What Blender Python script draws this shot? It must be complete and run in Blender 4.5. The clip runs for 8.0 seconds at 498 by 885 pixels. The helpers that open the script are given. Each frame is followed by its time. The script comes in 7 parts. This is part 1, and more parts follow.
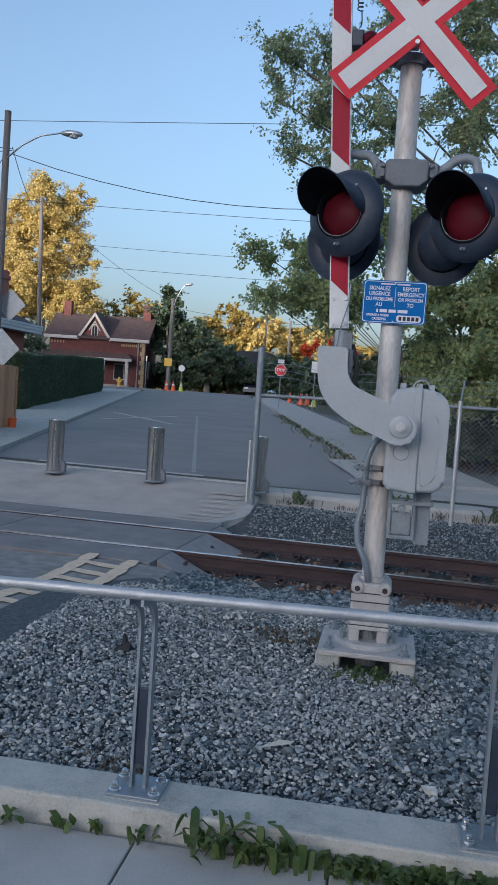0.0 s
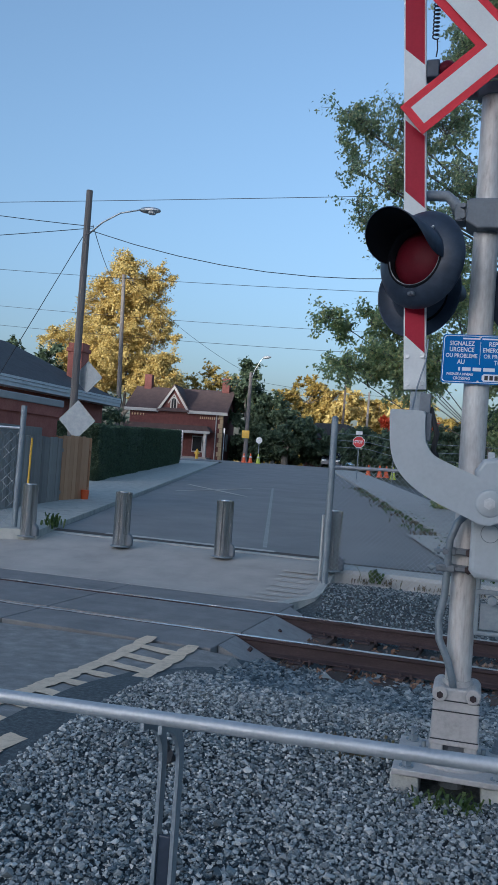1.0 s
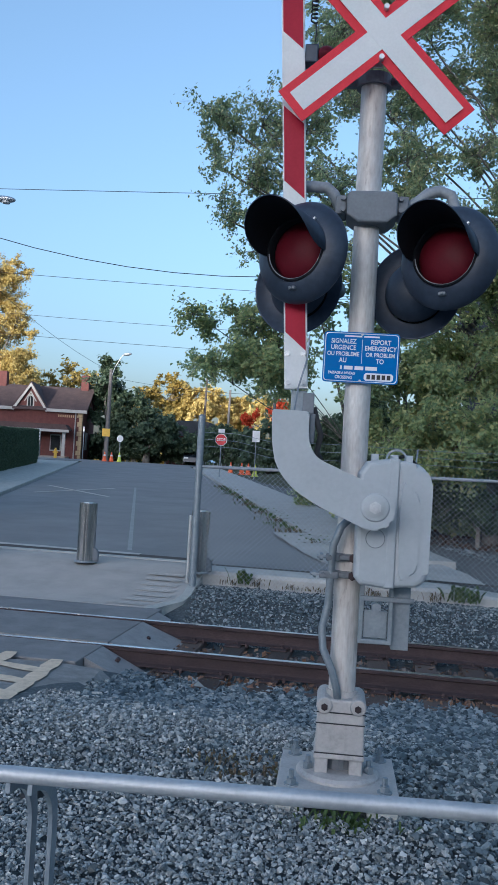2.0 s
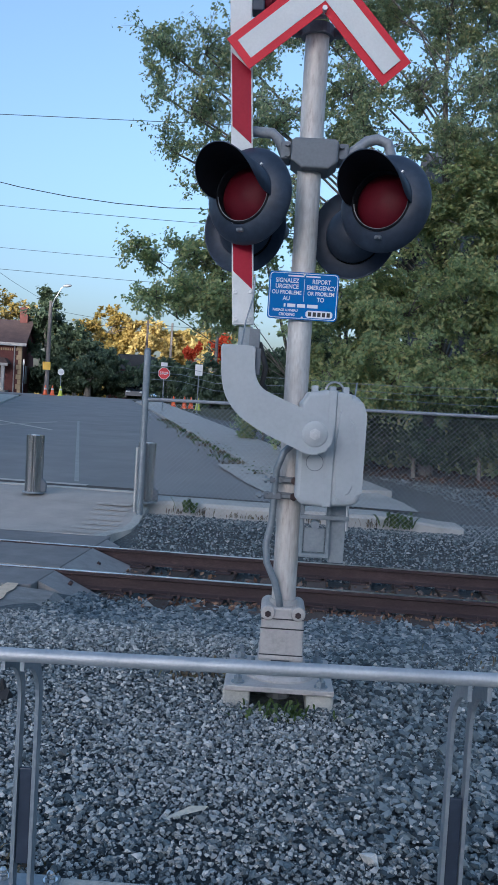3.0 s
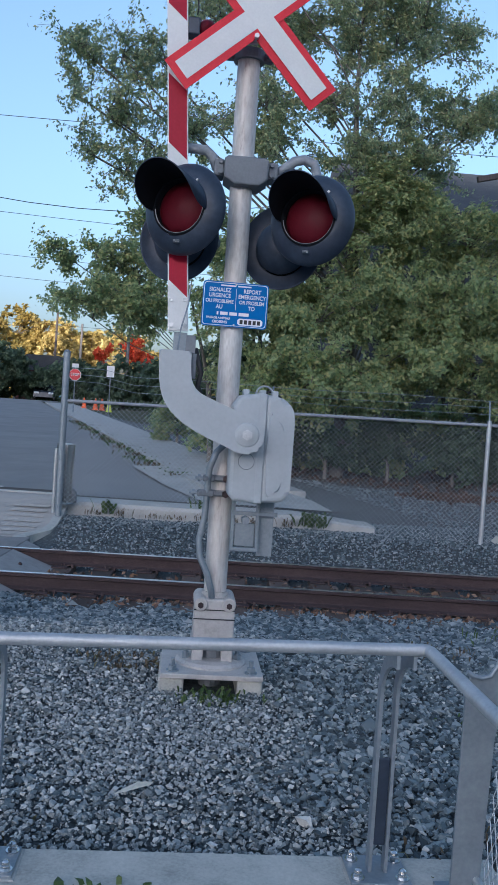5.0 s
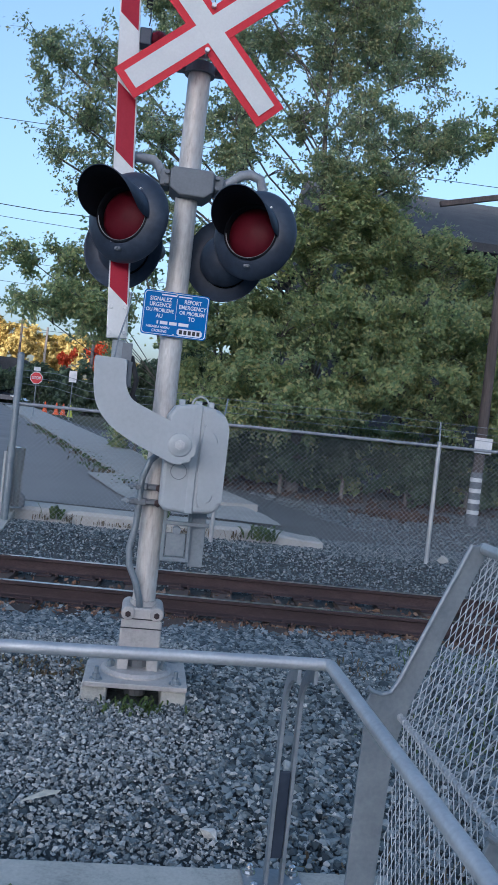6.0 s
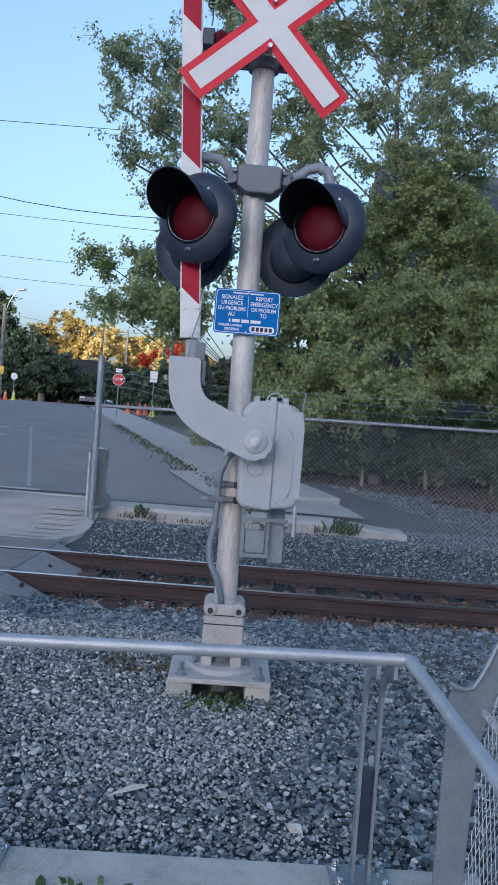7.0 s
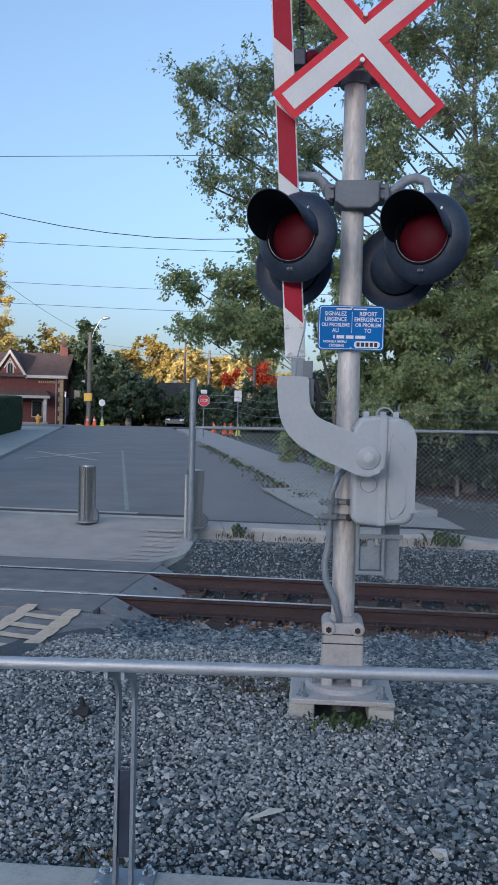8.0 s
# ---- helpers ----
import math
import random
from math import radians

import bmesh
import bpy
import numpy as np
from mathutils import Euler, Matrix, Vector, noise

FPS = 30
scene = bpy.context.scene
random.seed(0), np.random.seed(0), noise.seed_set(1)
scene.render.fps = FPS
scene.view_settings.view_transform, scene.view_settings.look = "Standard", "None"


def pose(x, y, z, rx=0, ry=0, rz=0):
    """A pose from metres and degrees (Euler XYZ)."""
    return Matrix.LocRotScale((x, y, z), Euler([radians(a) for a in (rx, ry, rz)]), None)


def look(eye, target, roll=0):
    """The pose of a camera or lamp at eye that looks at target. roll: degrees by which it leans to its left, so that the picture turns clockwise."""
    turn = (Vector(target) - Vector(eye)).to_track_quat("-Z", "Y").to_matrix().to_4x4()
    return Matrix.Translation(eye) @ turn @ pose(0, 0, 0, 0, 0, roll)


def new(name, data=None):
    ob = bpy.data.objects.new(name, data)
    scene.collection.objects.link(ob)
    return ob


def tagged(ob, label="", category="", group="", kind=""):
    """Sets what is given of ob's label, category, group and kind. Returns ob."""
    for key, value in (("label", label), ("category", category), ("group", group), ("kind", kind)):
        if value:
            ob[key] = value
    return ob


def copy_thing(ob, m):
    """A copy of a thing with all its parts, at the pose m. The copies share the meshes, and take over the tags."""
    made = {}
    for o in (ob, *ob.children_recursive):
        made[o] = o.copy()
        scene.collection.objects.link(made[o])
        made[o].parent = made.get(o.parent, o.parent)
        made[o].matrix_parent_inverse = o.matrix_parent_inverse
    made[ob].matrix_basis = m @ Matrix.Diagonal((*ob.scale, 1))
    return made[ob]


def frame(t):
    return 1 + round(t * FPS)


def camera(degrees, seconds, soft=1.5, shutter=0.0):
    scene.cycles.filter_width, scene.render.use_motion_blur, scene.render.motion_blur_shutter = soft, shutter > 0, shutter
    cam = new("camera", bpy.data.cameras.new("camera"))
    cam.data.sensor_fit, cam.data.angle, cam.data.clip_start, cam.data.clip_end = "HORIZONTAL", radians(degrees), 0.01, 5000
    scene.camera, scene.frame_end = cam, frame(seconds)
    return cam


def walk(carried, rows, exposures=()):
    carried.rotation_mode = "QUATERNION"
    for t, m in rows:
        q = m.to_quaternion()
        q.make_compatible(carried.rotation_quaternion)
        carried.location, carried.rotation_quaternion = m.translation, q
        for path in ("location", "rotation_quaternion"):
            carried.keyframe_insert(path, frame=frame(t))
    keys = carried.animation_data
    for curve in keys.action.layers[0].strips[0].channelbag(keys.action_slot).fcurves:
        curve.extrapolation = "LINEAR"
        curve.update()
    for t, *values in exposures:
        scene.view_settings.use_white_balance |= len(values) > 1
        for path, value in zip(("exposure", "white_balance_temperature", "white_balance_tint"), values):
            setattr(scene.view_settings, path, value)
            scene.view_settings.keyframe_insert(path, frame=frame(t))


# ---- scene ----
cam = camera(32.9, 8.0, soft=1.1)
PATH = [
    (0, (0.004, 0.188, 1.699), (-0.328, 2.157, 1.585), 3.9),
    (0.5, (0.03, 0.509, 1.7), (-0.392, 2.464, 1.709), 4.2),
    (1, (-0.016, 0.843, 1.696), (-0.542, 2.772, 1.74), 4.0),
    (1.5, (-0.125, 1.096, 1.712), (-0.449, 3.069, 1.767), 3.0),
    (2, (-0.154, 1.121, 1.725), (-0.357, 3.11, 1.784), 3.3),
    (2.2, (-0.151, 1.08, 1.719), (-0.262, 3.076, 1.787), 3.7),
    (3.3, (-0.182, 0.668, 1.701), (-0.236, 2.663, 1.564), 3.3),
    (3.5, (-0.222, 0.635, 1.71), (-0.267, 2.629, 1.569), 3.2),
    (4, (-0.342, 0.541, 1.697), (-0.255, 2.535, 1.555), 3.2),
    (5.3, (-0.265, 0.481, 1.692), (-0.086, 2.472, 1.648), 4.4),
    (5.5, (-0.232, 0.473, 1.703), (-0.029, 2.463, 1.669), 5.2),
    (6, (-0.131, 0.457, 1.704), (0.108, 2.443, 1.67), 6.2),
    (6.5, (-0.088, 0.459, 1.704), (0.17, 2.442, 1.661), 6.1),
    (7, (-0.098, 0.455, 1.713), (-0.05, 2.453, 1.649), 4.2),
    (7.5, (-0.147, 0.451, 1.716), (-0.176, 2.451, 1.68), 1.9),
    (8, (-0.253, 0.466, 1.722), (-0.405, 2.46, 1.686), 1.3),
]
walk(cam, [(t, look(eye, target, roll)) for t, eye, target, roll in PATH],
     exposures=[(0.0, 0.38, 5050, 12), (0.5, 0.48, 5000, 11), (1.0, 0.26, 4800, 9), (1.5, 0.40, 4800, 9), (2.0, 0.56, 4780, 9), (3.5, 0.58, 4850, 13),
                (4.2, 0.66, 4900, 14), (5.5, 0.58, 4800, 12), (6.5, 0.72, 4900, 14), (7.0, 0.72, 4900, 15), (7.5, 0.58, 4880, 14), (8.0, 0.54, 5000, 13)])

# ---- world and sun ----
SUN_AZ, SUN_EL = 200.0, 6.5          # compass degrees from +y towards +x, elevation
world = bpy.data.worlds.new("dusk_sky")
scene.world = world
world.use_nodes = True
wn = world.node_tree.nodes
sky = wn.new("ShaderNodeTexSky")
sky.sky_type = "NISHITA"
sky.sun_disc = False
sky.sun_elevation = radians(SUN_EL)
sky.sun_rotation = radians(SUN_AZ)
sky.air_density, sky.dust_density, sky.ozone_density = 1.0, 4.0, 1.4
wn["Background"].inputs["Strength"].default_value = 0.245
haze = wn.new("ShaderNodeHueSaturation")
haze.inputs["Hue"].default_value, haze.inputs["Saturation"].default_value = 0.49, 0.70
world.node_tree.links.new(sky.outputs["Color"], haze.inputs["Color"])
world.node_tree.links.new(haze.outputs["Color"], wn["Background"].inputs["Color"])
sun_data = bpy.data.lights.new("sun", "SUN")
sun_data.energy, sun_data.angle, sun_data.color = 5.0, radians(0.6), (1.0, 0.78, 0.52)
sun = new("sun", sun_data)
sa, se = radians(SUN_AZ), radians(SUN_EL)
sun_dir = Vector((math.sin(sa) * math.cos(se), math.cos(sa) * math.cos(se), math.sin(se)))
sun.matrix_basis = look(sun_dir * 60, (0, 0, 0))


# ---- materials ----
def material(name, colours, rough=0.7, metal=0.0, scale=3.0, fine=60.0, bump=0.15, island=0.0, rand=0.0, gloss_var=0.1, stretch=(1, 1, 1), translucent=0.0):
    """A surface of two to four colours mixed by coarse and fine noise; island and rand: how far pieces differ."""
    m = bpy.data.materials.new(name)
    m.use_nodes = True
    nt = m.node_tree
    nd, ln = nt.nodes, nt.links
    b = nd["Principled BSDF"]
    co = nd.new("ShaderNodeTexCoord")
    mp = nd.new("ShaderNodeMapping")
    mp.inputs["Scale"].default_value = stretch
    ln.new(co.outputs["Object"], mp.inputs["Vector"])
    n1 = nd.new("ShaderNodeTexNoise")
    n1.inputs["Scale"].default_value, n1.inputs["Detail"].default_value, n1.inputs["Roughness"].default_value = scale, 6, 0.62
    n2 = nd.new("ShaderNodeTexNoise")
    n2.inputs["Scale"].default_value, n2.inputs["Detail"].default_value = fine, 3
    for n in (n1, n2):
        ln.new(mp.outputs["Vector"], n.inputs["Vector"])
    mixed = nd.new("ShaderNodeMath")
    mixed.operation = "MULTIPLY_ADD"
    mixed.inputs[1].default_value = 0.35
    ln.new(n2.outputs["Fac"], mixed.inputs[0])
    half = nd.new("ShaderNodeMath")
    half.operation = "MULTIPLY"
    half.inputs[1].default_value = 0.65
    ln.new(n1.outputs["Fac"], half.inputs[0])
    ln.new(half.outputs[0], mixed.inputs[2])
    fac = mixed.outputs[0]
    if island or rand:
        if island:
            src = nd.new("ShaderNodeNewGeometry").outputs["Random Per Island"]
        else:
            src = nd.new("ShaderNodeObjectInfo").outputs["Random"]
        w = island or rand
        mm = nd.new("ShaderNodeMix")
        mm.inputs["Factor"].default_value = w
        ln.new(fac, mm.inputs["A"])
        ln.new(src, mm.inputs["B"])
        fac = mm.outputs["Result"]
    ramp = nd.new("ShaderNodeValToRGB")
    el = ramp.color_ramp.elements
    lo, hi = (0.3, 0.7) if not (island or rand) else (0.3 - 0.25 * (island or rand), 0.7 + 0.25 * (island or rand))
    for i, c in enumerate(colours):
        pos = lo + (hi - lo) * i / max(1, len(colours) - 1)
        e = el[i] if i < 2 else el.new(pos)
        e.position, e.color = pos, (*c, 1)
    ln.new(fac, ramp.inputs["Fac"])
    ln.new(ramp.outputs["Color"], b.inputs["Base Color"])
    b.inputs["Metallic"].default_value = metal
    rr = nd.new("ShaderNodeMapRange")
    rr.inputs["To Min"].default_value, rr.inputs["To Max"].default_value = max(0.03, rough - gloss_var), min(1, rough + gloss_var)
    ln.new(n1.outputs["Fac"], rr.inputs["Value"])
    ln.new(rr.outputs["Result"], b.inputs["Roughness"])
    if bump:
        bp = nd.new("ShaderNodeBump")
        bp.inputs["Strength"].default_value, bp.inputs["Distance"].default_value = bump, 0.4 / fine
        ln.new(n2.outputs["Fac"], bp.inputs["Height"])
        ln.new(bp.outputs["Normal"], b.inputs["Normal"])
    if translucent:
        tr = nd.new("ShaderNodeBsdfTranslucent")
        ln.new(ramp.outputs["Color"], tr.inputs["Color"])
        mx = nd.new("ShaderNodeMixShader")
        mx.inputs["Fac"].default_value = translucent
        ln.new(b.outputs["BSDF"], mx.inputs[1])
        ln.new(tr.outputs["BSDF"], mx.inputs[2])
        ln.new(mx.outputs["Shader"], nd["Material Output"].inputs["Surface"])
    return m


def g(v, k=1.0):
    return (v, v, v * k)


CONCRETE = material("concrete", [(0.30, 0.30, 0.28), (0.42, 0.41, 0.38), (0.52, 0.51, 0.47)], 0.85, scale=2.2, fine=140, bump=0.25)
PALE_KERB = material("pale_kerb_concrete", [(0.36, 0.355, 0.33), (0.48, 0.47, 0.435), (0.57, 0.555, 0.51)], 0.85, scale=4, fine=100, bump=0.25)
CONCRETE_OLD = material("weathered_concrete", [(0.27, 0.275, 0.25), (0.44, 0.44, 0.40), (0.55, 0.54, 0.49)], 0.9, scale=5, fine=90, bump=0.35)
APRON = material("dirty_concrete", [(0.30, 0.28, 0.25), (0.42, 0.39, 0.35), (0.50, 0.47, 0.42)], 0.9, scale=1.6, fine=110, bump=0.3)
ASPHALT = material("asphalt", [(0.18, 0.178, 0.175), (0.24, 0.236, 0.23), (0.30, 0.293, 0.285)], 0.9, scale=0.8, fine=180, bump=0.5)
ASPHALT_PATH = material("worn_asphalt", [(0.15, 0.146, 0.138), (0.24, 0.232, 0.218), (0.38, 0.365, 0.34)], 0.9, scale=6, fine=130, bump=0.7)
GRAVEL_BED = material("gravel_bed", [(0.028, 0.034, 0.038), (0.075, 0.088, 0.094), (0.17, 0.185, 0.185)], 0.95, scale=30, fine=90, bump=1.0)
BANK = material("gravelly_earth", [(0.06, 0.062, 0.062), (0.12, 0.125, 0.125), (0.23, 0.235, 0.228)], 0.95, scale=7, fine=45, bump=1.0)
STONE_BROWN = material("rust_stained_ballast", [(0.035, 0.028, 0.026), (0.085, 0.067, 0.060), (0.14, 0.115, 0.10), (0.22, 0.19, 0.17)], 0.88, scale=25, fine=120, bump=0.3, island=0.8)
DEAD_LEAF = material("fallen_brown_leaves", [(0.10, 0.055, 0.035), (0.19, 0.11, 0.07), (0.30, 0.20, 0.13)], 0.85, scale=6, fine=40, bump=0, island=0.7)
STONE = material("ballast_stone", [(0.034, 0.045, 0.052), (0.082, 0.105, 0.115), (0.136, 0.164, 0.176), (0.205, 0.243, 0.25), (0.38, 0.40, 0.39)], 0.85, scale=25, fine=120, bump=0.3, island=0.85)
STONE_FINE = material("fine_gravel_chips", [(0.11, 0.123, 0.126), (0.245, 0.265, 0.262), (0.385, 0.40, 0.388), (0.58, 0.585, 0.555)], 0.85, scale=25, fine=120, bump=0.3, island=0.85)
STONE_DARK = material("dark_ballast_stone", [(0.032, 0.046, 0.055), (0.088, 0.114, 0.130), (0.148, 0.18, 0.197), (0.22, 0.255, 0.27), (0.37, 0.39, 0.385)], 0.85, scale=25, fine=120, bump=0.3, island=0.85)
STONE_PALE = material("pale_stone", [(0.5, 0.5, 0.47), (0.68, 0.68, 0.65)], 0.8, scale=12, fine=90, bump=0.3)
EARTH = material("bare_earth", [(0.045, 0.036, 0.03), (0.08, 0.066, 0.054), (0.13, 0.105, 0.085)], 0.95, scale=1.2, fine=40, bump=0.7)
GRASS_GROUND = material("rough_ground", [(0.04, 0.05, 0.02), (0.08, 0.08, 0.04), (0.14, 0.12, 0.08)], 0.95, scale=0.5, fine=20, bump=0.6)
GALV = material("galvanised_steel", [(0.42, 0.44, 0.46), (0.55, 0.57, 0.58), (0.68, 0.69, 0.69)], 0.42, 0.75, scale=7, fine=60, bump=0.04)
GALV_DULL = material("dull_galvanised_steel", [(0.20, 0.235, 0.265), (0.27, 0.305, 0.335), (0.34, 0.375, 0.40)], 0.5, 0.5, scale=8, fine=60, bump=0.05)
STAINLESS = material("stainless_steel", [(0.58, 0.58, 0.58), (0.72, 0.72, 0.71)], 0.2, 1.0, scale=4, fine=90, bump=0.03, stretch=(1, 1, 0.1))
BRUSHED = material("brushed_steel_rail", [(0.40, 0.42, 0.44), (0.60, 0.62, 0.63)], 0.55, 0.7, scale=6, fine=80, bump=0.02)
ALU_MAST = material("aluminium_mast", [(0.22, 0.19, 0.17), (0.52, 0.49, 0.46), (0.64, 0.62, 0.59), (0.80, 0.78, 0.75)], 0.55, 0.2, scale=9, fine=70, bump=0.1, stretch=(1, 1, 0.25))
GREY_PAINT = material("light_grey_enamel", [(0.355, 0.385, 0.405), (0.40, 0.432, 0.452), (0.435, 0.47, 0.49)], 0.38, 0.0, scale=3, fine=45, bump=0.02)
BASE_PAINT = material("aged_aluminium_paint", [(0.34, 0.32, 0.30), (0.47, 0.45, 0.43), (0.55, 0.53, 0.50)], 0.6, 0.2, scale=7, fine=60, bump=0.1)
BRACKET = material("dark_grey_casting", [(0.125, 0.14, 0.16), (0.165, 0.18, 0.20), (0.20, 0.22, 0.24)], 0.6, 0.1, scale=5, fine=70, bump=0.08)
PIPE = material("grey_painted_pipe", [(0.20, 0.22, 0.245), (0.27, 0.29, 0.315), (0.34, 0.36, 0.38)], 0.55, 0.1, scale=9, fine=60, bump=0.1)
BLACK = material("weathered_black_paint", [(0.016, 0.024, 0.042), (0.028, 0.040, 0.066), (0.050, 0.068, 0.10)], 0.45, 0.0, scale=4, fine=30, bump=0.05)
HOOD_BLACK = material("matt_black_paint", [(0.006, 0.007, 0.010), (0.012, 0.014, 0.019)], 0.8, 0.0, scale=5, fine=40, bump=0.05)
RUBBER = material("black_rubber", [(0.012, 0.012, 0.013), (0.03, 0.03, 0.032)], 0.7, 0.0, scale=6, fine=60, bump=0.1)
RED_LENS = material("red_glass_lens", [(0.078, 0.005, 0.012), (0.11, 0.008, 0.017)], 0.5, 0.0, scale=10, fine=90, bump=0.05)
WHITE_SHEET = material("white_reflective_sheeting", [(0.66, 0.67, 0.66), (0.78, 0.79, 0.78)], 0.45, 0.0, scale=3, fine=80, bump=0.02)
RED_SHEET = material("red_reflective_sheeting", [(0.58, 0.03, 0.045), (0.72, 0.048, 0.065)], 0.42, 0.0, scale=3, fine=80, bump=0.02)
DARK_RED = material("deep_red_sheeting", [(0.30, 0.008, 0.026), (0.40, 0.014, 0.04)], 0.42, 0.0, scale=3, fine=80, bump=0.02)
BLUE_SIGN = material("blue_enamel", [(0.010, 0.135, 0.42), (0.017, 0.165, 0.50)], 0.55, 0.0, scale=4, fine=80, bump=0.01)
SIGN_TEXT = material("white_sign_lettering", [(0.72, 0.76, 0.8), (0.8, 0.82, 0.85)], 0.5, bump=0)
INK = material("black_lettering", [(0.02, 0.02, 0.025), (0.03, 0.03, 0.035)], 0.5, bump=0)
RAIL_RUST = material("rusted_rail_steel", [(0.030, 0.020, 0.021), (0.055, 0.037, 0.037), (0.090, 0.062, 0.060)], 0.85, 0.1, scale=5, fine=70, bump=0.4, stretch=(0.4, 1, 1))
RAIL_TOP = material("polished_rail_head", [(0.45, 0.44, 0.44), (0.68, 0.67, 0.67)], 0.28, 0.9, scale=6, fine=60, bump=0.03, stretch=(0.1, 1, 1))
TIE_WOOD = material("creosoted_tie", [(0.035, 0.026, 0.022), (0.085, 0.062, 0.05), (0.15, 0.11, 0.09)], 0.92, scale=6, fine=50, bump=0.6, stretch=(1, 0.2, 1), rand=0.3)
PANEL = material("crossing_panel", [(0.14, 0.138, 0.136), (0.205, 0.20, 0.196), (0.28, 0.27, 0.26)], 0.85, scale=3, fine=100, bump=0.3)
DEFLECTOR = material("deflector_plate", [(0.22, 0.21, 0.205), (0.30, 0.29, 0.28), (0.37, 0.36, 0.345)], 0.75, 0.1, scale=6, fine=60, bump=0.2)
ROAD_PAINT = material("worn_cream_paint", [(0.50, 0.385, 0.26), (0.72, 0.57, 0.40), (0.82, 0.67, 0.49)], 0.85, scale=14, fine=90, bump=0.4)
PALE_PAINT = material("faded_cream_paint", [(0.42, 0.40, 0.36), (0.54, 0.51, 0.46), (0.62, 0.59, 0.53)], 0.9, scale=9, fine=90, bump=0.2)
GHOST_PAINT = material("nearly_worn_off_paint", [(0.34, 0.32, 0.285), (0.44, 0.412, 0.368), (0.54, 0.51, 0.455)], 0.9, scale=14, fine=90, bump=0.2)
FADED_PAINT = material("faded_road_paint", [(0.24, 0.24, 0.235), (0.34, 0.34, 0.33), (0.45, 0.44, 0.42)], 0.9, scale=9, fine=90, bump=0.2)
BARK = material("bark", [(0.10, 0.092, 0.082), (0.18, 0.165, 0.145), (0.27, 0.25, 0.22)], 0.95, scale=8, fine=40, bump=0.9, stretch=(1, 1, 0.25))
LEAF_GREEN = material("green_leaves", [(0.24, 0.32, 0.18), (0.345, 0.43, 0.21), (0.46, 0.525, 0.25), (0.60, 0.55, 0.25)], 0.55, scale=0.6, fine=8, bump=0, island=0.6, translucent=0.6)
LEAF_OLIVE = material("olive_leaves", [(0.25, 0.33, 0.21), (0.36, 0.44, 0.26), (0.47, 0.53, 0.30), (0.61, 0.55, 0.30)], 0.55, scale=0.5, fine=8, bump=0, island=0.6, translucent=0.6)
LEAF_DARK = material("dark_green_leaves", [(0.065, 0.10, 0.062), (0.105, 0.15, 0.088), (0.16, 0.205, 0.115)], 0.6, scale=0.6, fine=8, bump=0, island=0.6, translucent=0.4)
LEAF_YELLOW = material("yellow_autumn_leaves", [(0.40, 0.32, 0.11), (0.63, 0.50, 0.16), (0.77, 0.63, 0.25)], 0.6, scale=0.4, fine=5, bump=0, island=0.6, translucent=0.4)
LEAF_MIXED = material("turning_leaves", [(0.20, 0.18, 0.05), (0.42, 0.32, 0.08), (0.62, 0.45, 0.11)], 0.6, scale=0.4, fine=5, bump=0, island=0.6, translucent=0.4)
LEAF_RED = material("red_maple_leaves", [(0.5, 0.07, 0.03), (0.78, 0.13, 0.05), (0.85, 0.22, 0.07)], 0.6, scale=0.6, fine=8, bump=0, island=0.6, translucent=0.5)
WEED = material("weed_leaves", [(0.05, 0.085, 0.02), (0.09, 0.14, 0.035), (0.16, 0.20, 0.06)], 0.6, scale=4, fine=40, bump=0, island=0.5, translucent=0.3)
DRY_WEED = material("dry_weeds", [(0.08, 0.06, 0.035), (0.16, 0.12, 0.075), (0.12, 0.12, 0.05)], 0.8, scale=4, fine=40, bump=0, island=0.6, translucent=0.2)
BRICK = material("red_brick", [(0.26, 0.09, 0.07), (0.37, 0.135, 0.10), (0.45, 0.19, 0.14)], 0.9, scale=3, fine=25, bump=0.4)
# red brick again, with the shade over the far houses put into its colour
SHADED_BRICK = material("shaded_red_brick", [(0.085, 0.032, 0.030), (0.125, 0.046, 0.041), (0.16, 0.066, 0.055)], 0.9, scale=3, fine=25, bump=0.4)
BUFF = material("buff_brick", [(0.36, 0.26, 0.15), (0.46, 0.35, 0.21)], 0.9, scale=4, fine=30, bump=0.3)
SHINGLE = material("asphalt_shingle", [(0.055, 0.037, 0.038), (0.085, 0.058, 0.056), (0.12, 0.082, 0.075)], 0.92, scale=2, fine=25, bump=0.5)
SHINGLE_DARK = material("dark_shingle", [(0.035, 0.037, 0.045), (0.06, 0.063, 0.07), (0.085, 0.09, 0.095)], 0.92, scale=2, fine=25, bump=0.5)
WHITE_PAINT = material("white_paint", [(0.6, 0.61, 0.62), (0.76, 0.77, 0.77)], 0.6, scale=3, fine=40, bump=0.05)
# white trim dimmed in its colour for the shaded house front and garage coping
SHADED_TRIM = material("shaded_white_trim", [(0.34, 0.33, 0.32), (0.46, 0.45, 0.43)], 0.7, scale=3, fine=40, bump=0.1)
DARK_GLASS = material("dark_window_glass", [(0.015, 0.018, 0.022), (0.03, 0.034, 0.04)], 0.08, scale=2, fine=20, bump=0)
WOOD_GREY = material("weathered_grey_wood", [(0.15, 0.14, 0.13), (0.26, 0.245, 0.225), (0.36, 0.34, 0.31)], 0.9, scale=5, fine=40, bump=0.5, stretch=(1, 1, 0.1), rand=0.35)
WOOD_NEW = material("new_cedar_wood", [(0.40, 0.22, 0.11), (0.52, 0.31, 0.17), (0.60, 0.38, 0.22)], 0.85, scale=5, fine=40, bump=0.3, stretch=(1, 1, 0.1), rand=0.35)
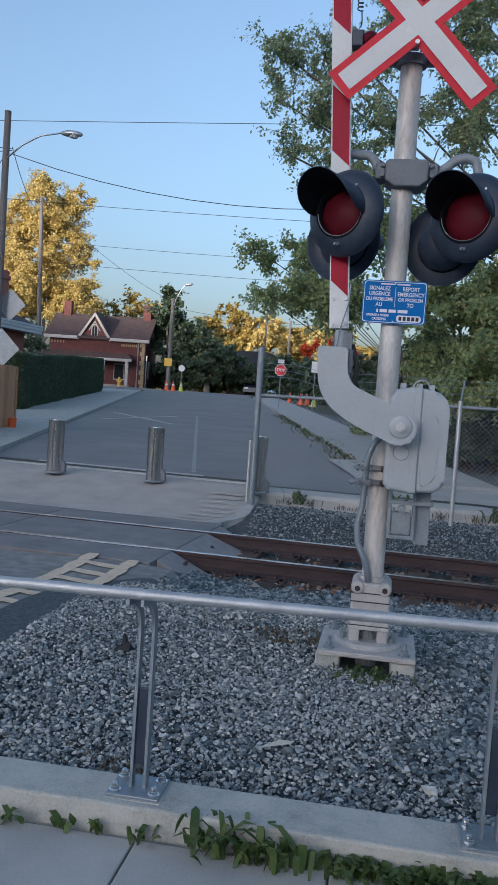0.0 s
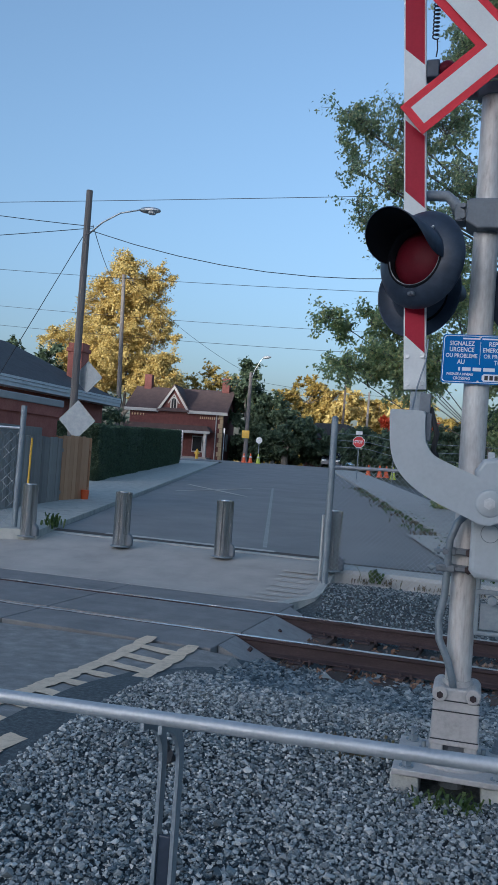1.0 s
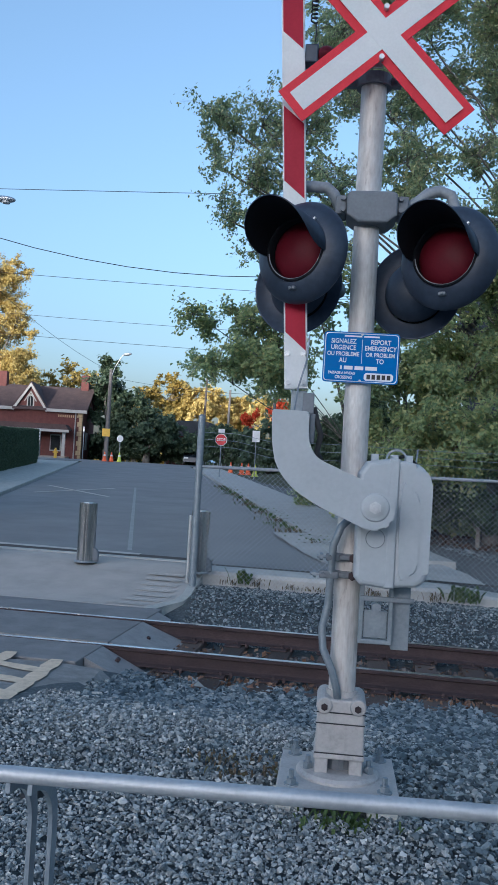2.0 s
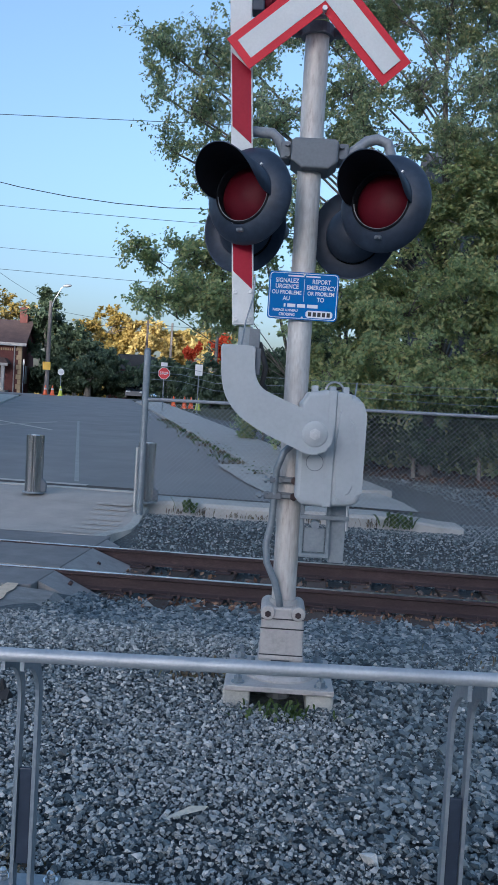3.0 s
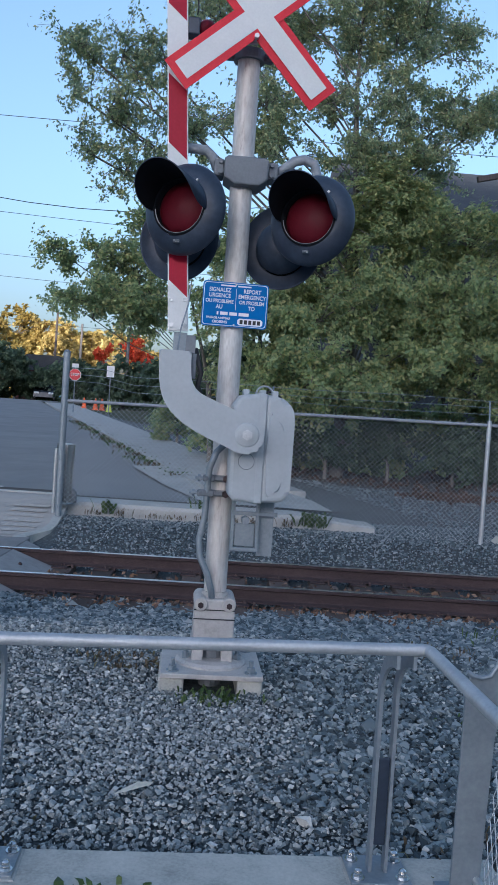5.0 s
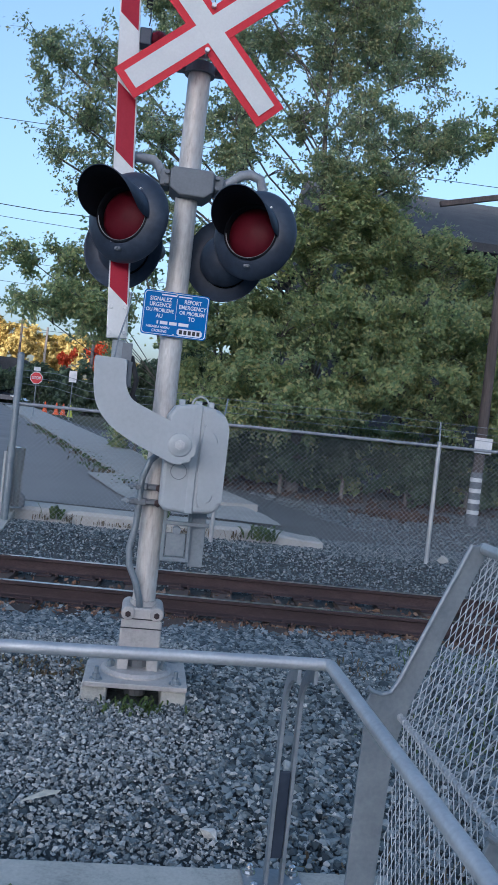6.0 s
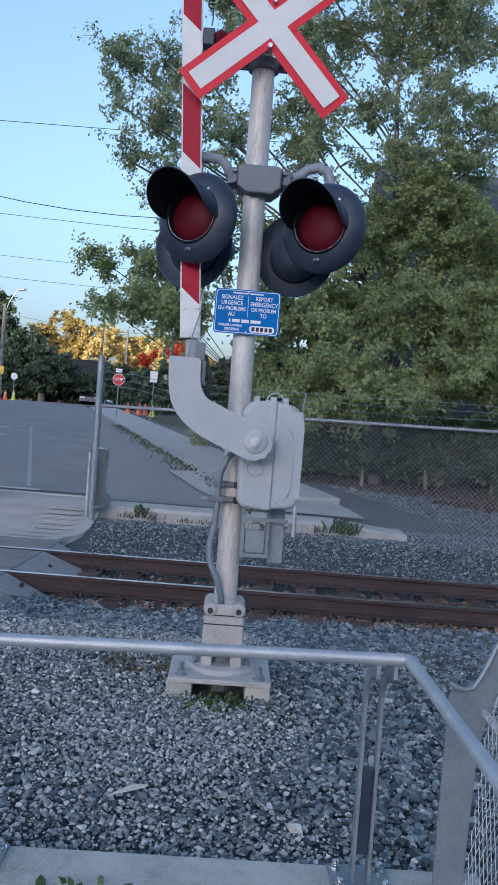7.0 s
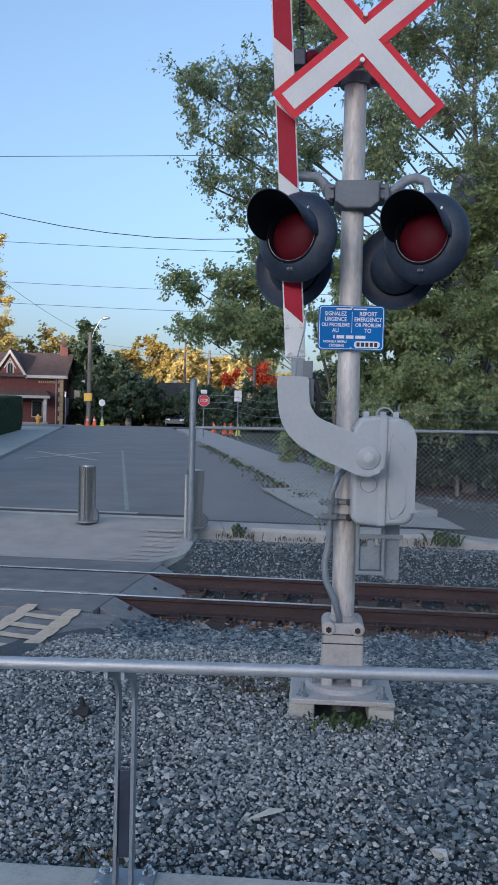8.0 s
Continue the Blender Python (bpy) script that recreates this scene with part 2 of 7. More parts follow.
POLE_WOOD = material("utility_pole_wood", [(0.11, 0.10, 0.095), (0.18, 0.165, 0.155), (0.26, 0.24, 0.225)], 0.92, scale=6, fine=50, bump=0.5, stretch=(1, 1, 0.06))
POLE_DARK = material("dark_creosoted_pole", [(0.055, 0.045, 0.042), (0.095, 0.08, 0.075), (0.14, 0.12, 0.11)], 0.92, scale=6, fine=50, bump=0.5, stretch=(1, 1, 0.06))
CABLE = material("black_cable", [(0.015, 0.015, 0.017), (0.03, 0.03, 0.033)], 0.6, bump=0)
WIRE = material("fence_wire", [(0.46, 0.48, 0.50), (0.62, 0.64, 0.65)], 0.5, 0.3, scale=20, fine=90, bump=0)
ORANGE = material("orange_plastic", [(0.75, 0.12, 0.03), (0.85, 0.17, 0.04)], 0.5, scale=5, fine=50, bump=0.02)
LIME = material("lime_plastic", [(0.55, 0.62, 0.06), (0.65, 0.72, 0.09)], 0.5, scale=5, fine=50, bump=0.02)
YELLOW = material("yellow_paint", [(0.62, 0.38, 0.03), (0.75, 0.48, 0.05)], 0.5, scale=5, fine=50, bump=0.02)
STOP_RED = material("stop_sign_red", [(0.5, 0.025, 0.03), (0.6, 0.035, 0.04)], 0.45, scale=4, fine=50, bump=0)
CAR_DARK = material("dark_car_paint", [(0.02, 0.025, 0.035), (0.03, 0.036, 0.05)], 0.22, 0.3, scale=2, fine=30, bump=0)
CAR_BLUE = material("blue_car_paint", [(0.03, 0.10, 0.2), (0.045, 0.13, 0.25)], 0.22, 0.3, scale=2, fine=30, bump=0)
LEAF_LITTER = material("leaf_litter", [(0.05, 0.035, 0.028), (0.085, 0.055, 0.042), (0.13, 0.085, 0.06)], 0.95, scale=3, fine=30, bump=0.8, island=0.5)
STUCCO = material("grey_stucco", [(0.045, 0.05, 0.058), (0.07, 0.075, 0.083), (0.095, 0.10, 0.105)], 0.9, scale=1, fine=20, bump=0.2)
PAPER = material("creased_paper", [(0.5, 0.47, 0.38), (0.68, 0.65, 0.54)], 0.8, scale=8, fine=40, bump=0.1)


for flat in (BLUE_SIGN, RED_SHEET, DARK_RED, WHITE_SHEET, HOOD_BLACK, RED_LENS):
    flat.node_tree.nodes["Principled BSDF"].inputs["Specular IOR Level"].default_value = 0.15


# ---- mesh helpers ----
I4 = Matrix.Identity(4)


def thing(name, loc, label, category, group="", kind="", rz=0.0):
    ob = new(name)
    ob.empty_display_size = 0.1
    ob.matrix_basis = pose(*loc, 0, 0, rz)
    return tagged(ob, label, category, group, kind)


def mesh_from(name, bm, mat, smooth=False):
    me = bpy.data.meshes.new(name)
    bmesh.ops.recalc_face_normals(bm, faces=bm.faces)
    bm.to_mesh(me)
    bm.free()
    me.materials.append(mat)
    if smooth:
        me.polygons.foreach_set("use_smooth", [True] * len(me.polygons))
    return me


def part(name, bm, mat, parent, label="", smooth=False):
    ob = new(name, mesh_from(name, bm, mat, smooth))
    ob.parent = parent
    if label:
        ob["label"] = label
    return ob


def single(name, bm, mat, label, category, kind="", group="", smooth=False):
    return tagged(new(name, mesh_from(name, bm, mat, smooth)), label, category, group, kind)


def raw(name, verts, faces, mat):
    me = bpy.data.meshes.new(name)
    me.from_pydata(verts, [], faces)
    me.polygons.foreach_set("use_smooth", [False] * len(me.polygons))
    me.materials.append(mat)
    return me


def box(bm, x0, x1, y0, y1, z0, z1, m=I4, bevel=0.0):
    made = bmesh.ops.create_cube(bm, size=1.0, matrix=m @ Matrix.Translation(((x0 + x1) / 2, (y0 + y1) / 2, (z0 + z1) / 2)) @ Matrix.Diagonal((x1 - x0, y1 - y0, z1 - z0, 1)))
    if bevel:
        edges = list({e for v in made["verts"] for e in v.link_edges})
        bmesh.ops.bevel(bm, geom=edges, offset=bevel, segments=2, affect="EDGES", profile=0.5)
    return bm


def rod(bm, p0, p1, r0, r1=None, seg=12, caps=True):
    p0, p1 = Vector(p0), Vector(p1)
    d = p1 - p0
    m = Matrix.Translation((p0 + p1) / 2) @ d.to_track_quat("Z", "Y").to_matrix().to_4x4()
    bmesh.ops.create_cone(bm, cap_ends=caps, segments=seg, radius1=r0, radius2=r0 if r1 is None else r1, depth=d.length, matrix=m)
    return bm


def tube(bm, pts, r, seg=8, r_end=None):
    """A swept tube through points, tapering from r to r_end."""
    pts = [Vector(p) for p in pts]
    n = len(pts)
    rings = []
    side = None
    for i, p in enumerate(pts):
        d = (pts[min(i + 1, n - 1)] - pts[max(i - 1, 0)]).normalized()
        if side is None:
            side = d.orthogonal().normalized()
        side = (side - d * side.dot(d)).normalized()
        up = d.cross(side)
        rad = r if r_end is None else r + (r_end - r) * i / (n - 1)
        rings.append([bm.verts.new(p + (side * math.cos(a) + up * math.sin(a)) * rad) for a in (2 * math.pi * k / seg for k in range(seg))])
    for a, b in zip(rings, rings[1:]):
        for k in range(seg):
            bm.faces.new((a[k], a[(k + 1) % seg], b[(k + 1) % seg], b[k]))
    bm.faces.new(rings[0][::-1])
    bm.faces.new(rings[-1])
    return bm


def prism(bm, outline, depth, m=I4, bevel=0.0):
    """An outline in local x, z pushed back by depth along +y."""
    front = [bm.verts.new(m @ Vector((x, 0, z))) for x, z in outline]
    back = [bm.verts.new(m @ Vector((x, depth, z))) for x, z in outline]
    n = len(outline)
    fs = [bm.faces.new(front), bm.faces.new(back[::-1])]
    for i in range(n):
        fs.append(bm.faces.new((front[i], back[i], back[(i + 1) % n], front[(i + 1) % n])))
    if bevel:
        edges = list({e for f in fs[:2] for e in f.edges})
        bmesh.ops.bevel(bm, geom=edges, offset=bevel, segments=3, affect="EDGES", profile=0.5)
    return bm


def sheet(bm, xs, ys, zf, xf=None):
    """A grid of points at xs, ys with height zf(x, y); xf may skew x."""
    grid = [[bm.verts.new((xf(x, y) if xf else x, y, zf(x, y))) for x in xs] for y in ys]
    for j in range(len(ys) - 1):
        for i in range(len(xs) - 1):
            bm.faces.new((grid[j][i], grid[j][i + 1], grid[j + 1][i + 1], grid[j + 1][i]))
    return bm


def lin(a, b, n):
    return [a + (b - a) * i / (n - 1) for i in range(n)]


def smoothstep(a, b, t):
    t = min(1, max(0, (t - a) / (b - a)))
    return t * t * (3 - 2 * t)


def rounded(pts, steps=4):
    """A smooth closed outline through the points."""
    out, n = [], len(pts)
    for i in range(n):
        p0, p1, p2, p3 = (Vector(pts[(i + k) % n]) for k in (-1, 0, 1, 2))
        for t in (k / steps for k in range(steps)):
            q = 0.5 * (2 * p1 + (p2 - p0) * t + (2 * p0 - 5 * p1 + 4 * p2 - p3) * t * t + (3 * p1 - p0 - 3 * p2 + p3) * t ** 3)
            out.append((q.x, q.y))
    return out


def B():
    return bmesh.new()


# ---- ground, track, road ----
SKEW = -0.055                      # the track and fence run this much off the x axis
RAIL_Z, NEAR_Y, FAR_Y = -0.15, 9.43, 10.89
BETA = radians(13.2)               # the road's turn to the left


def road_z(y):
    return 0.14 + 0.0295 * (min(max(y, 14.5), 64) - 14.5)


def road_xy(u, v):
    return -4 + u * math.cos(BETA) - v * math.sin(BETA), 14.5 + u * math.sin(BETA) + v * math.cos(BETA)


def bed_z(x, y):
    """The ballast's surface."""
    y = y - SKEW * x
    z = 0.045 - 0.42 * smoothstep(5.9, 9.2, y) + 0.12 * smoothstep(-1.5, -2.2, x) * smoothstep(7.0, 8.3, y) * smoothstep(9.2, 8.9, y)
    if y > 10.6:
        z = -0.39 + 0.34 * smoothstep(11.2, 12.9, y)
    return z + 0.02 * noise.noise((x * 0.9, y * 0.9, 0.3)) - 0.05 * smoothstep(1.0, 5.0, x) * smoothstep(9, 4, y)


def ground_z(x, y):
    if y < 3.35:
        return -0.13
    if y < 13.0:
        return -0.6
    if x > -1 and y < 45:
        return -0.6
    if y < 16:
        return -0.6 + (0.06 + 0.6) * smoothstep(13.0, 15.0, y)
    return road_z(y) - 0.08


bm = sheet(B(), [-600, -120, -40, -15, -10, 0, 15, 40, 120, 600], [-300, -60, -20, 0, 3.3, 3.4, 8, 12.9, 13.4, 14, 14.6, 15, 16, 25, 40, 64, 120, 300, 900], ground_z)
single("ground", bm, GRASS_GROUND, "rough grassy earth around the crossing and street", "ground", "structure")

# pavement where the walker stands: large concrete bays
pavement = tagged(new("pavement"), "pale grey concrete pavement in large bays", "pavement", kind="structure")
bay = mesh_from("pavement_bay", box(B(), 0.004, 0.726, 0.004, 1.796, -0.12, 0.0, bevel=0.006), CONCRETE)
for i in range(-9, 2):
    for j in range(-3, 2):
        ob = new("paving_bay", bay)
        ob.parent = pavement
        ob.matrix_basis = pose(-0.83 + 0.73 * i, -0.42 + 1.8 * j, -0.001 * ((i * 3 + j) % 3))
KERB_Y0, KERB_Y1, KERB_Z = 3.21, 3.47, 0.105
bm = box(B(), -2.6, 0.92, KERB_Y0, KERB_Y1, -0.25, KERB_Z, bevel=0.012)
for v in bm.verts:
    v.co.y += 0.006 * noise.noise((v.co.x * 2, v.co.y, v.co.z))
single("kerb", bm, CONCRETE_OLD, "low weathered concrete kerb wall under the railing", "kerb", "structure")
bm = box(B(), 0.66, 0.92, -4.0, KERB_Y0 - 0.004, -0.25, KERB_Z, bevel=0.012)
single("side_kerb", bm, CONCRETE_OLD, "low concrete kerb wall under the mesh fence", "kerb", "structure")

# gravel bed
xs, ys = lin(-2.7, 9.5, 50), lin(3.46, 14.6, 62)
single("gravel_bed", sheet(B(), xs, ys, lambda x, y: bed_z(x, y) - 0.02), GRAVEL_BED, "fine grey gravel bed under the ballast", "gravel", "structure")


def bank_z(x, y):
    z = -0.06 + 0.22 * smoothstep(14.5, 22, y) + 0.05 * noise.noise((x * 0.3, y * 0.3, 2.0)) + 0.5 * smoothstep(20, 26, y)
    s = smoothstep(2.5, 5.2, x + 0.235 * (y - 15.5))
    z = (road_z(y) - 0.05) * (1 - s) + z * s
    f = smoothstep(14.2, 16.0, y)
    return -0.075 * (1 - f) + z * f


single("gravel_bank", sheet(B(), lin(-9, 34, 50), lin(14.3, 60, 60), bank_z), BANK, "gravel and earth bank behind the wire fence", "ground", "structure")


# stones
def stone_template(seed):
    rnd = random.Random(seed)
    b = bmesh.new()
    for _ in range(9):
        v = Vector((rnd.gauss(0, 1), rnd.gauss(0, 1), rnd.gauss(0, 1))).normalized()
        b.verts.new((v.x * rnd.uniform(0.8, 1.15), v.y * rnd.uniform(0.6, 1.0), v.z * rnd.uniform(0.45, 0.75)))
    bmesh.ops.convex_hull(b, input=b.verts)
    b.verts.index_update()
    vs = np.array([v.co[:] for v in b.verts])
    fs = np.array([[v.index for v in f.verts] for f in b.faces])
    b.free()
    return vs, fs


TEMPLATES = [stone_template(i) for i in range(10)]


def stones(name, places, sizes, mat, label, rng, sink=0.25):
    """One mesh of loose stones: places as an array of x, y, z."""
    vs_all, fs_all, off = [], [], 0
    kind = rng.integers(0, len(TEMPLATES), len(places))
    for k, (tv, tf) in enumerate(TEMPLATES):
        sel = np.nonzero(kind == k)[0]
        n = len(sel)
        if not n:
            continue
        a, e = rng.uniform(0, 2 * math.pi, n), rng.normal(0, 0.35, n)
        ca, sa_, ce, se_ = np.cos(a), np.sin(a), np.cos(e), np.sin(e)
        v = tv[None] * (sizes[sel, None, None] * rng.uniform(0.8, 1.2, (n, 1, 3)))
        x, y, z = v[..., 0], v[..., 1], v[..., 2]
        y, z = y * ce[:, None] - z * se_[:, None], y * se_[:, None] + z * ce[:, None]
        x, y = x * ca[:, None] - y * sa_[:, None], x * sa_[:, None] + y * ca[:, None]
        v = np.stack([x, y, z], -1) + places[sel][:, None, :]
        v[..., 2] += (sizes[sel] * sink)[:, None]
        vs_all.append(v.reshape(-1, 3))
        fs_all.append((tf[None] + (np.arange(n) * len(tv))[:, None, None] + off).reshape(-1, 3))
        off += n * len(tv)
    vs, fs = np.concatenate(vs_all), np.concatenate(fs_all)
    me = bpy.data.meshes.new(name)
    me.vertices.add(len(vs))
    me.vertices.foreach_set("co", vs.astype(np.float32).ravel())
    me.loops.add(fs.size)
    me.loops.foreach_set("vertex_index", fs.astype(np.int32).ravel())
    me.polygons.add(len(fs))
    me.polygons.foreach_set("loop_start", np.arange(0, fs.size, 3, dtype=np.int32))
    me.update(calc_edges=True)
    me.polygons.foreach_set("use_smooth", [False] * len(fs))
    me.materials.append(mat)
    return tagged(new(name, me), label, "gravel", kind="stuff")


def scatter(rng, n, x0, x1, y0, y1, keep=None):
    p = np.stack([rng.uniform(x0, x1, n), rng.uniform(y0, y1, n)], -1)
    pts = [(x, y, bed_z(x, y)) for x, y in p if keep is None or keep(x, y)]
    return np.array(pts)


def clear_of_track(x, y):
    v = y - SKEW * x
    return v < NEAR_Y - 0.12 or v > FAR_Y + 0.12 or NEAR_Y + 0.1 < v < FAR_Y - 0.1


def path_edge(y):
    return -2.28 - 0.035 * (y - 4)


rng = np.random.default_rng(5)


def off_base(x, y):
    return not (-0.22 < x < 0.12 and 5.3 < y < 5.9)


def fine_share(x, y):
    """Share of the ground that fine pale chips cover: patches, and little to the east."""
    f = 0.5 + 0.8 * noise.noise((x * 1.1, y * 1.1, 5.0)) + 0.35 * noise.noise((x * 3.1, y * 3.1, 8.0))
    f += 0.55 * math.exp(-((x + 0.3) / 0.55) ** 2 - ((y - 4.45) / 0.6) ** 2) + 0.2 * smoothstep(-0.6, -1.3, x) - 0.75 * smoothstep(0.1, 0.6, x)
    return min(1.0, max(0.04, f))


def grade(p):
    return np.array([0.90 - 0.32 * fine_share(x, y) for x, y, _ in p])


toss = random.Random(12)
p = scatter(rng, 50000, -2.3, 1.9, 3.47, 8.3, lambda x, y: off_base(x, y) and x > path_edge(y) + 0.12 + 0.22 * smoothstep(6.0, 8.0, y) + 0.1 * noise.noise((0, y * 2, 0)) and toss.random() > 1.1 * fine_share(x, y) - 0.18)
stones("ballast", p, (rng.gamma(5, 0.0031, len(p)) + 0.006) * grade(p), STONE, "loose blue-grey ballast stones beside the kerb", rng)
p = scatter(rng, 90000, -2.3, 1.8, 3.47, 7.6, lambda x, y: off_base(x, y) and x > path_edge(y) + 0.06 and toss.random() < fine_share(x, y))
stones("fine_gravel", p, rng.gamma(4, 0.0016, len(p)) + 0.004, STONE_FINE, "fine pale gravel chips among the larger ballast", rng, 1.4)
p = scatter(rng, 15000, -2.0, 3.2, 7.0, 9.6, clear_of_track)
stones("track_ballast", p, rng.gamma(7, 0.003, len(p)) + 0.007, STONE_DARK, "blue-grey ballast stones along the near rail", rng)
p = scatter(rng, 13000, 1.7, 7.0, 3.6, 9.3, clear_of_track)
stones("ballast_beyond_fence", p, rng.gamma(6, 0.0034, len(p)) + 0.008, STONE_DARK, "loose grey ballast stones behind the mesh fence", rng)
p = scatter(rng, 36000, -2.1, 9.0, 10.9, 14.5, lambda x, y: y - SKEW * x > FAR_Y + 0.12 and x > -2.0 and (y < 13.5 or x > 2.6))
stones("far_ballast", p, rng.gamma(5, 0.0025, len(p)) + 0.006, STONE_DARK, "blue-grey ballast stones between far rail and fence", rng)
p = scatter(rng, 2600, -2.0, 8.0, 9.4, 10.9, lambda x, y: NEAR_Y + 0.1 < y - SKEW * x < FAR_Y - 0.1)
stones("crib_ballast", p - np.array([0, 0, 0.02]), rng.gamma(7, 0.0036, len(p)) + 0.009, STONE_BROWN, "rust-stained ballast stones between the wooden ties", rng)
q = np.stack([rng.uniform(1.5, 12, 9000), rng.uniform(13.6, 20, 9000)], -1)
q = np.array([(x, y, bank_z(x, y)) for x, y in q if x > 3.0 - 0.35 * (y - 13.4) + 1.5])
stones("bank_gravel", q, rng.gamma(5, 0.0038, len(q)) + 0.006, STONE_DARK, "scattered gravel on the bank behind the fence", rng)

# rails on ties
ANG = math.atan(SKEW)


def track_pose(u, y, z):
    return pose(u * math.cos(ANG), y + u * math.sin(ANG), z, 0, 0, math.degrees(ANG))


RAIL_OUT = [(-0.07, 0), (0.07, 0), (0.07, 0.012), (0.015, 0.03), (0.009, 0.05), (0.009, 0.125), (0.034, 0.138), (0.036, 0.166), (0.030, 0.172),
            (-0.030, 0.172), (-0.036, 0.166), (-0.034, 0.138), (-0.009, 0.125), (-0.009, 0.05), (-0.015, 0.03), (-0.07, 0.012)]
for k, y in enumerate((NEAR_Y, FAR_Y)):
    rail = thing("rail", (0, 0, 0), "rusty steel rail with a polished running head", "rail", "rails of the track", "structure")
    m = track_pose(-30, y, RAIL_Z - 0.175) @ Matrix.Rotation(-math.pi / 2, 4, "Z")
    part("rail_web", prism(B(), RAIL_OUT, 62, m), RAIL_RUST, rail)
    top = B()
    box(top, -30, 32, -0.028, 0.028, -0.006, 0.0, track_pose(0, y, RAIL_Z + 0.002))
    part("running_head", top, RAIL_TOP, rail, "polished running surface")
tie_bed = tagged(new("tie_row"), "dark creosoted wooden railway ties", "railway tie", kind="structure")
tie_me = mesh_from("tie", box(B(), -0.115, 0.115, -0.55 - 0.73, 0.73 + 0.55, -0.18, 0.0, bevel=0.012), TIE_WOOD)
plate_me = mesh_from("tie_plate", box(box(box(B(), -0.095, 0.095, -0.17, 0.17, 0, 0.018, bevel=0.004), -0.06, -0.035, 0.08, 0.11, 0.018, 0.055, bevel=0.004), 0.035, 0.06, -0.11, -0.08, 0.018, 0.055, bevel=0.004), RAIL_RUST)
anchor_me = mesh_from("rail_anchor", box(box(B(), -0.012, 0.012, -0.09, 0.09, -0.02, 0.004, bevel=0.003), -0.014, 0.014, -0.095, -0.07, -0.02, 0.03, bevel=0.003), RAIL_RUST)
for i in range(-4, 22):
    u = -2.0 + 0.525 * i + 0.3 + 0.02 * math.sin(i * 5.3)
    if u < -2.1:
        continue
    m = track_pose(u, (NEAR_Y + FAR_Y) / 2, RAIL_Z - 0.196)
    ob = new("tie", tie_me)
    ob.parent, ob.matrix_basis = tie_bed, m @ pose(0, 0.03 * math.sin(i * 3.1), 0, 0, 0, 0.8 * math.sin(i * 7.7))
    for y in (NEAR_Y, FAR_Y):
        ob = new("tie_plate", plate_me)
        ob.parent, ob.matrix_basis = tie_bed, track_pose(u, y, RAIL_Z - 0.194)
        ob = new("rail_anchor", anchor_me)
        ob.parent, ob.matrix_basis = tie_bed, track_pose(u + 0.15, y, RAIL_Z - 0.177)

# crossing panels and their sloped end plates
panels = tagged(new("crossing_deck"), "dark grey level crossing deck between the rails", "crossing deck", kind="structure")
EDGE_U = -2.89
for y0, y1 in ((8.62, NEAR_Y - 0.05), (NEAR_Y + 0.11, FAR_Y - 0.11), (FAR_Y + 0.05, 11.72)):
    for i in range(4):
        ob = new("deck_panel", mesh_from("deck_panel", box(B(), EDGE_U - 2.4 * (i + 1) + 0.006, EDGE_U - 2.4 * i - 0.006, y0, y1, RAIL_Z - 0.2, RAIL_Z - 0.004, bevel=0.012), PANEL))
        ob.parent, ob.matrix_basis = panels, Matrix.Shear("XY", 4, (0, 0)) @ pose(0, 0, 0, 0, 0, math.degrees(ANG))
for y0, y1, run in ((NEAR_Y - 0.62, NEAR_Y - 0.085, 0.5), (NEAR_Y + 0.12, FAR_Y - 0.1, 0.62), (FAR_Y + 0.09, FAR_Y + 0.6, 0.5)):
    bm = B()
    x0 = EDGE_U + 0.006
    top = [bm.verts.new((x0, y, RAIL_Z - 0.006)) for y in (y0, y1)]
    low = [bm.verts.new((x0 + run, y, RAIL_Z - 0.24)) for y in (y0 + 0.04, y1)]
    low2 = [bm.verts.new((x0, y, RAIL_Z - 0.28)) for y in (y0, y1)]
    low3 = [bm.verts.new((x0 + run, y, RAIL_Z - 0.28)) for y in (y0 + 0.04, y1)]
    for f in ((top[0], low[0], low[1], top[1]), (top[0], low2[0], low3[0], low[0]), (top[1], low[1], low3[1], low2[1]), (low[0], low3[0], low3[1], low[1]), (top[0], top[1], low2[1], low2[0]), (low2[0], low2[1], low3[1], low3[0])):
        bm.faces.new(f)
    ob = part("end_plate", bm, DEFLECTOR, panels, "sloped grey end plate")
    ob.matrix_basis = pose(0, 0, 0, 0, 0, math.degrees(ANG))
    ym = (y0 + y1) / 2 + 0.1
    hook = part("lifting_hook", rod(B(), (x0 + 0.2, ym, RAIL_Z - 0.11), (x0 + 0.23, ym, RAIL_Z - 0.07), 0.022, seg=10), RAIL_RUST, panels)
    hook.matrix_basis = ob.matrix_basis


def path_z(x, y):
    return 0.04 - 0.19 * smoothstep(4.5, 8.4, y)


bm = B()
ysp = lin(3.3, 8.66, 50)
sheet(bm, lin(0, 1, 12), ysp, lambda x, y: path_z(x, y), lambda s, y: path_edge(y) - 0.12 - s * 14)
single("approach_path", bm, ASPHALT_PATH, "worn asphalt approach with stony surface", "path", "structure")
bm = B()
rows_ = []
for y in lin(3.48, 8.66, 40):
    e = path_edge(y)
    w = 0.05 * noise.noise((3.0, y * 2.5, 1.0))
    rows_.append([bm.verts.new((e - 0.14, y, path_z(0, y) + 0.002)), bm.verts.new((e - 0.02 + w, y, path_z(0, y) - 0.004)), bm.verts.new((e + 0.16 + 0.14 * smoothstep(6, 8, y) + w, y, path_z(0, y) - 0.03)), bm.verts.new((e + 0.5 + w, y, min(path_z(0, y) - 0.06, bed_z(e, y)) - 0.12))])
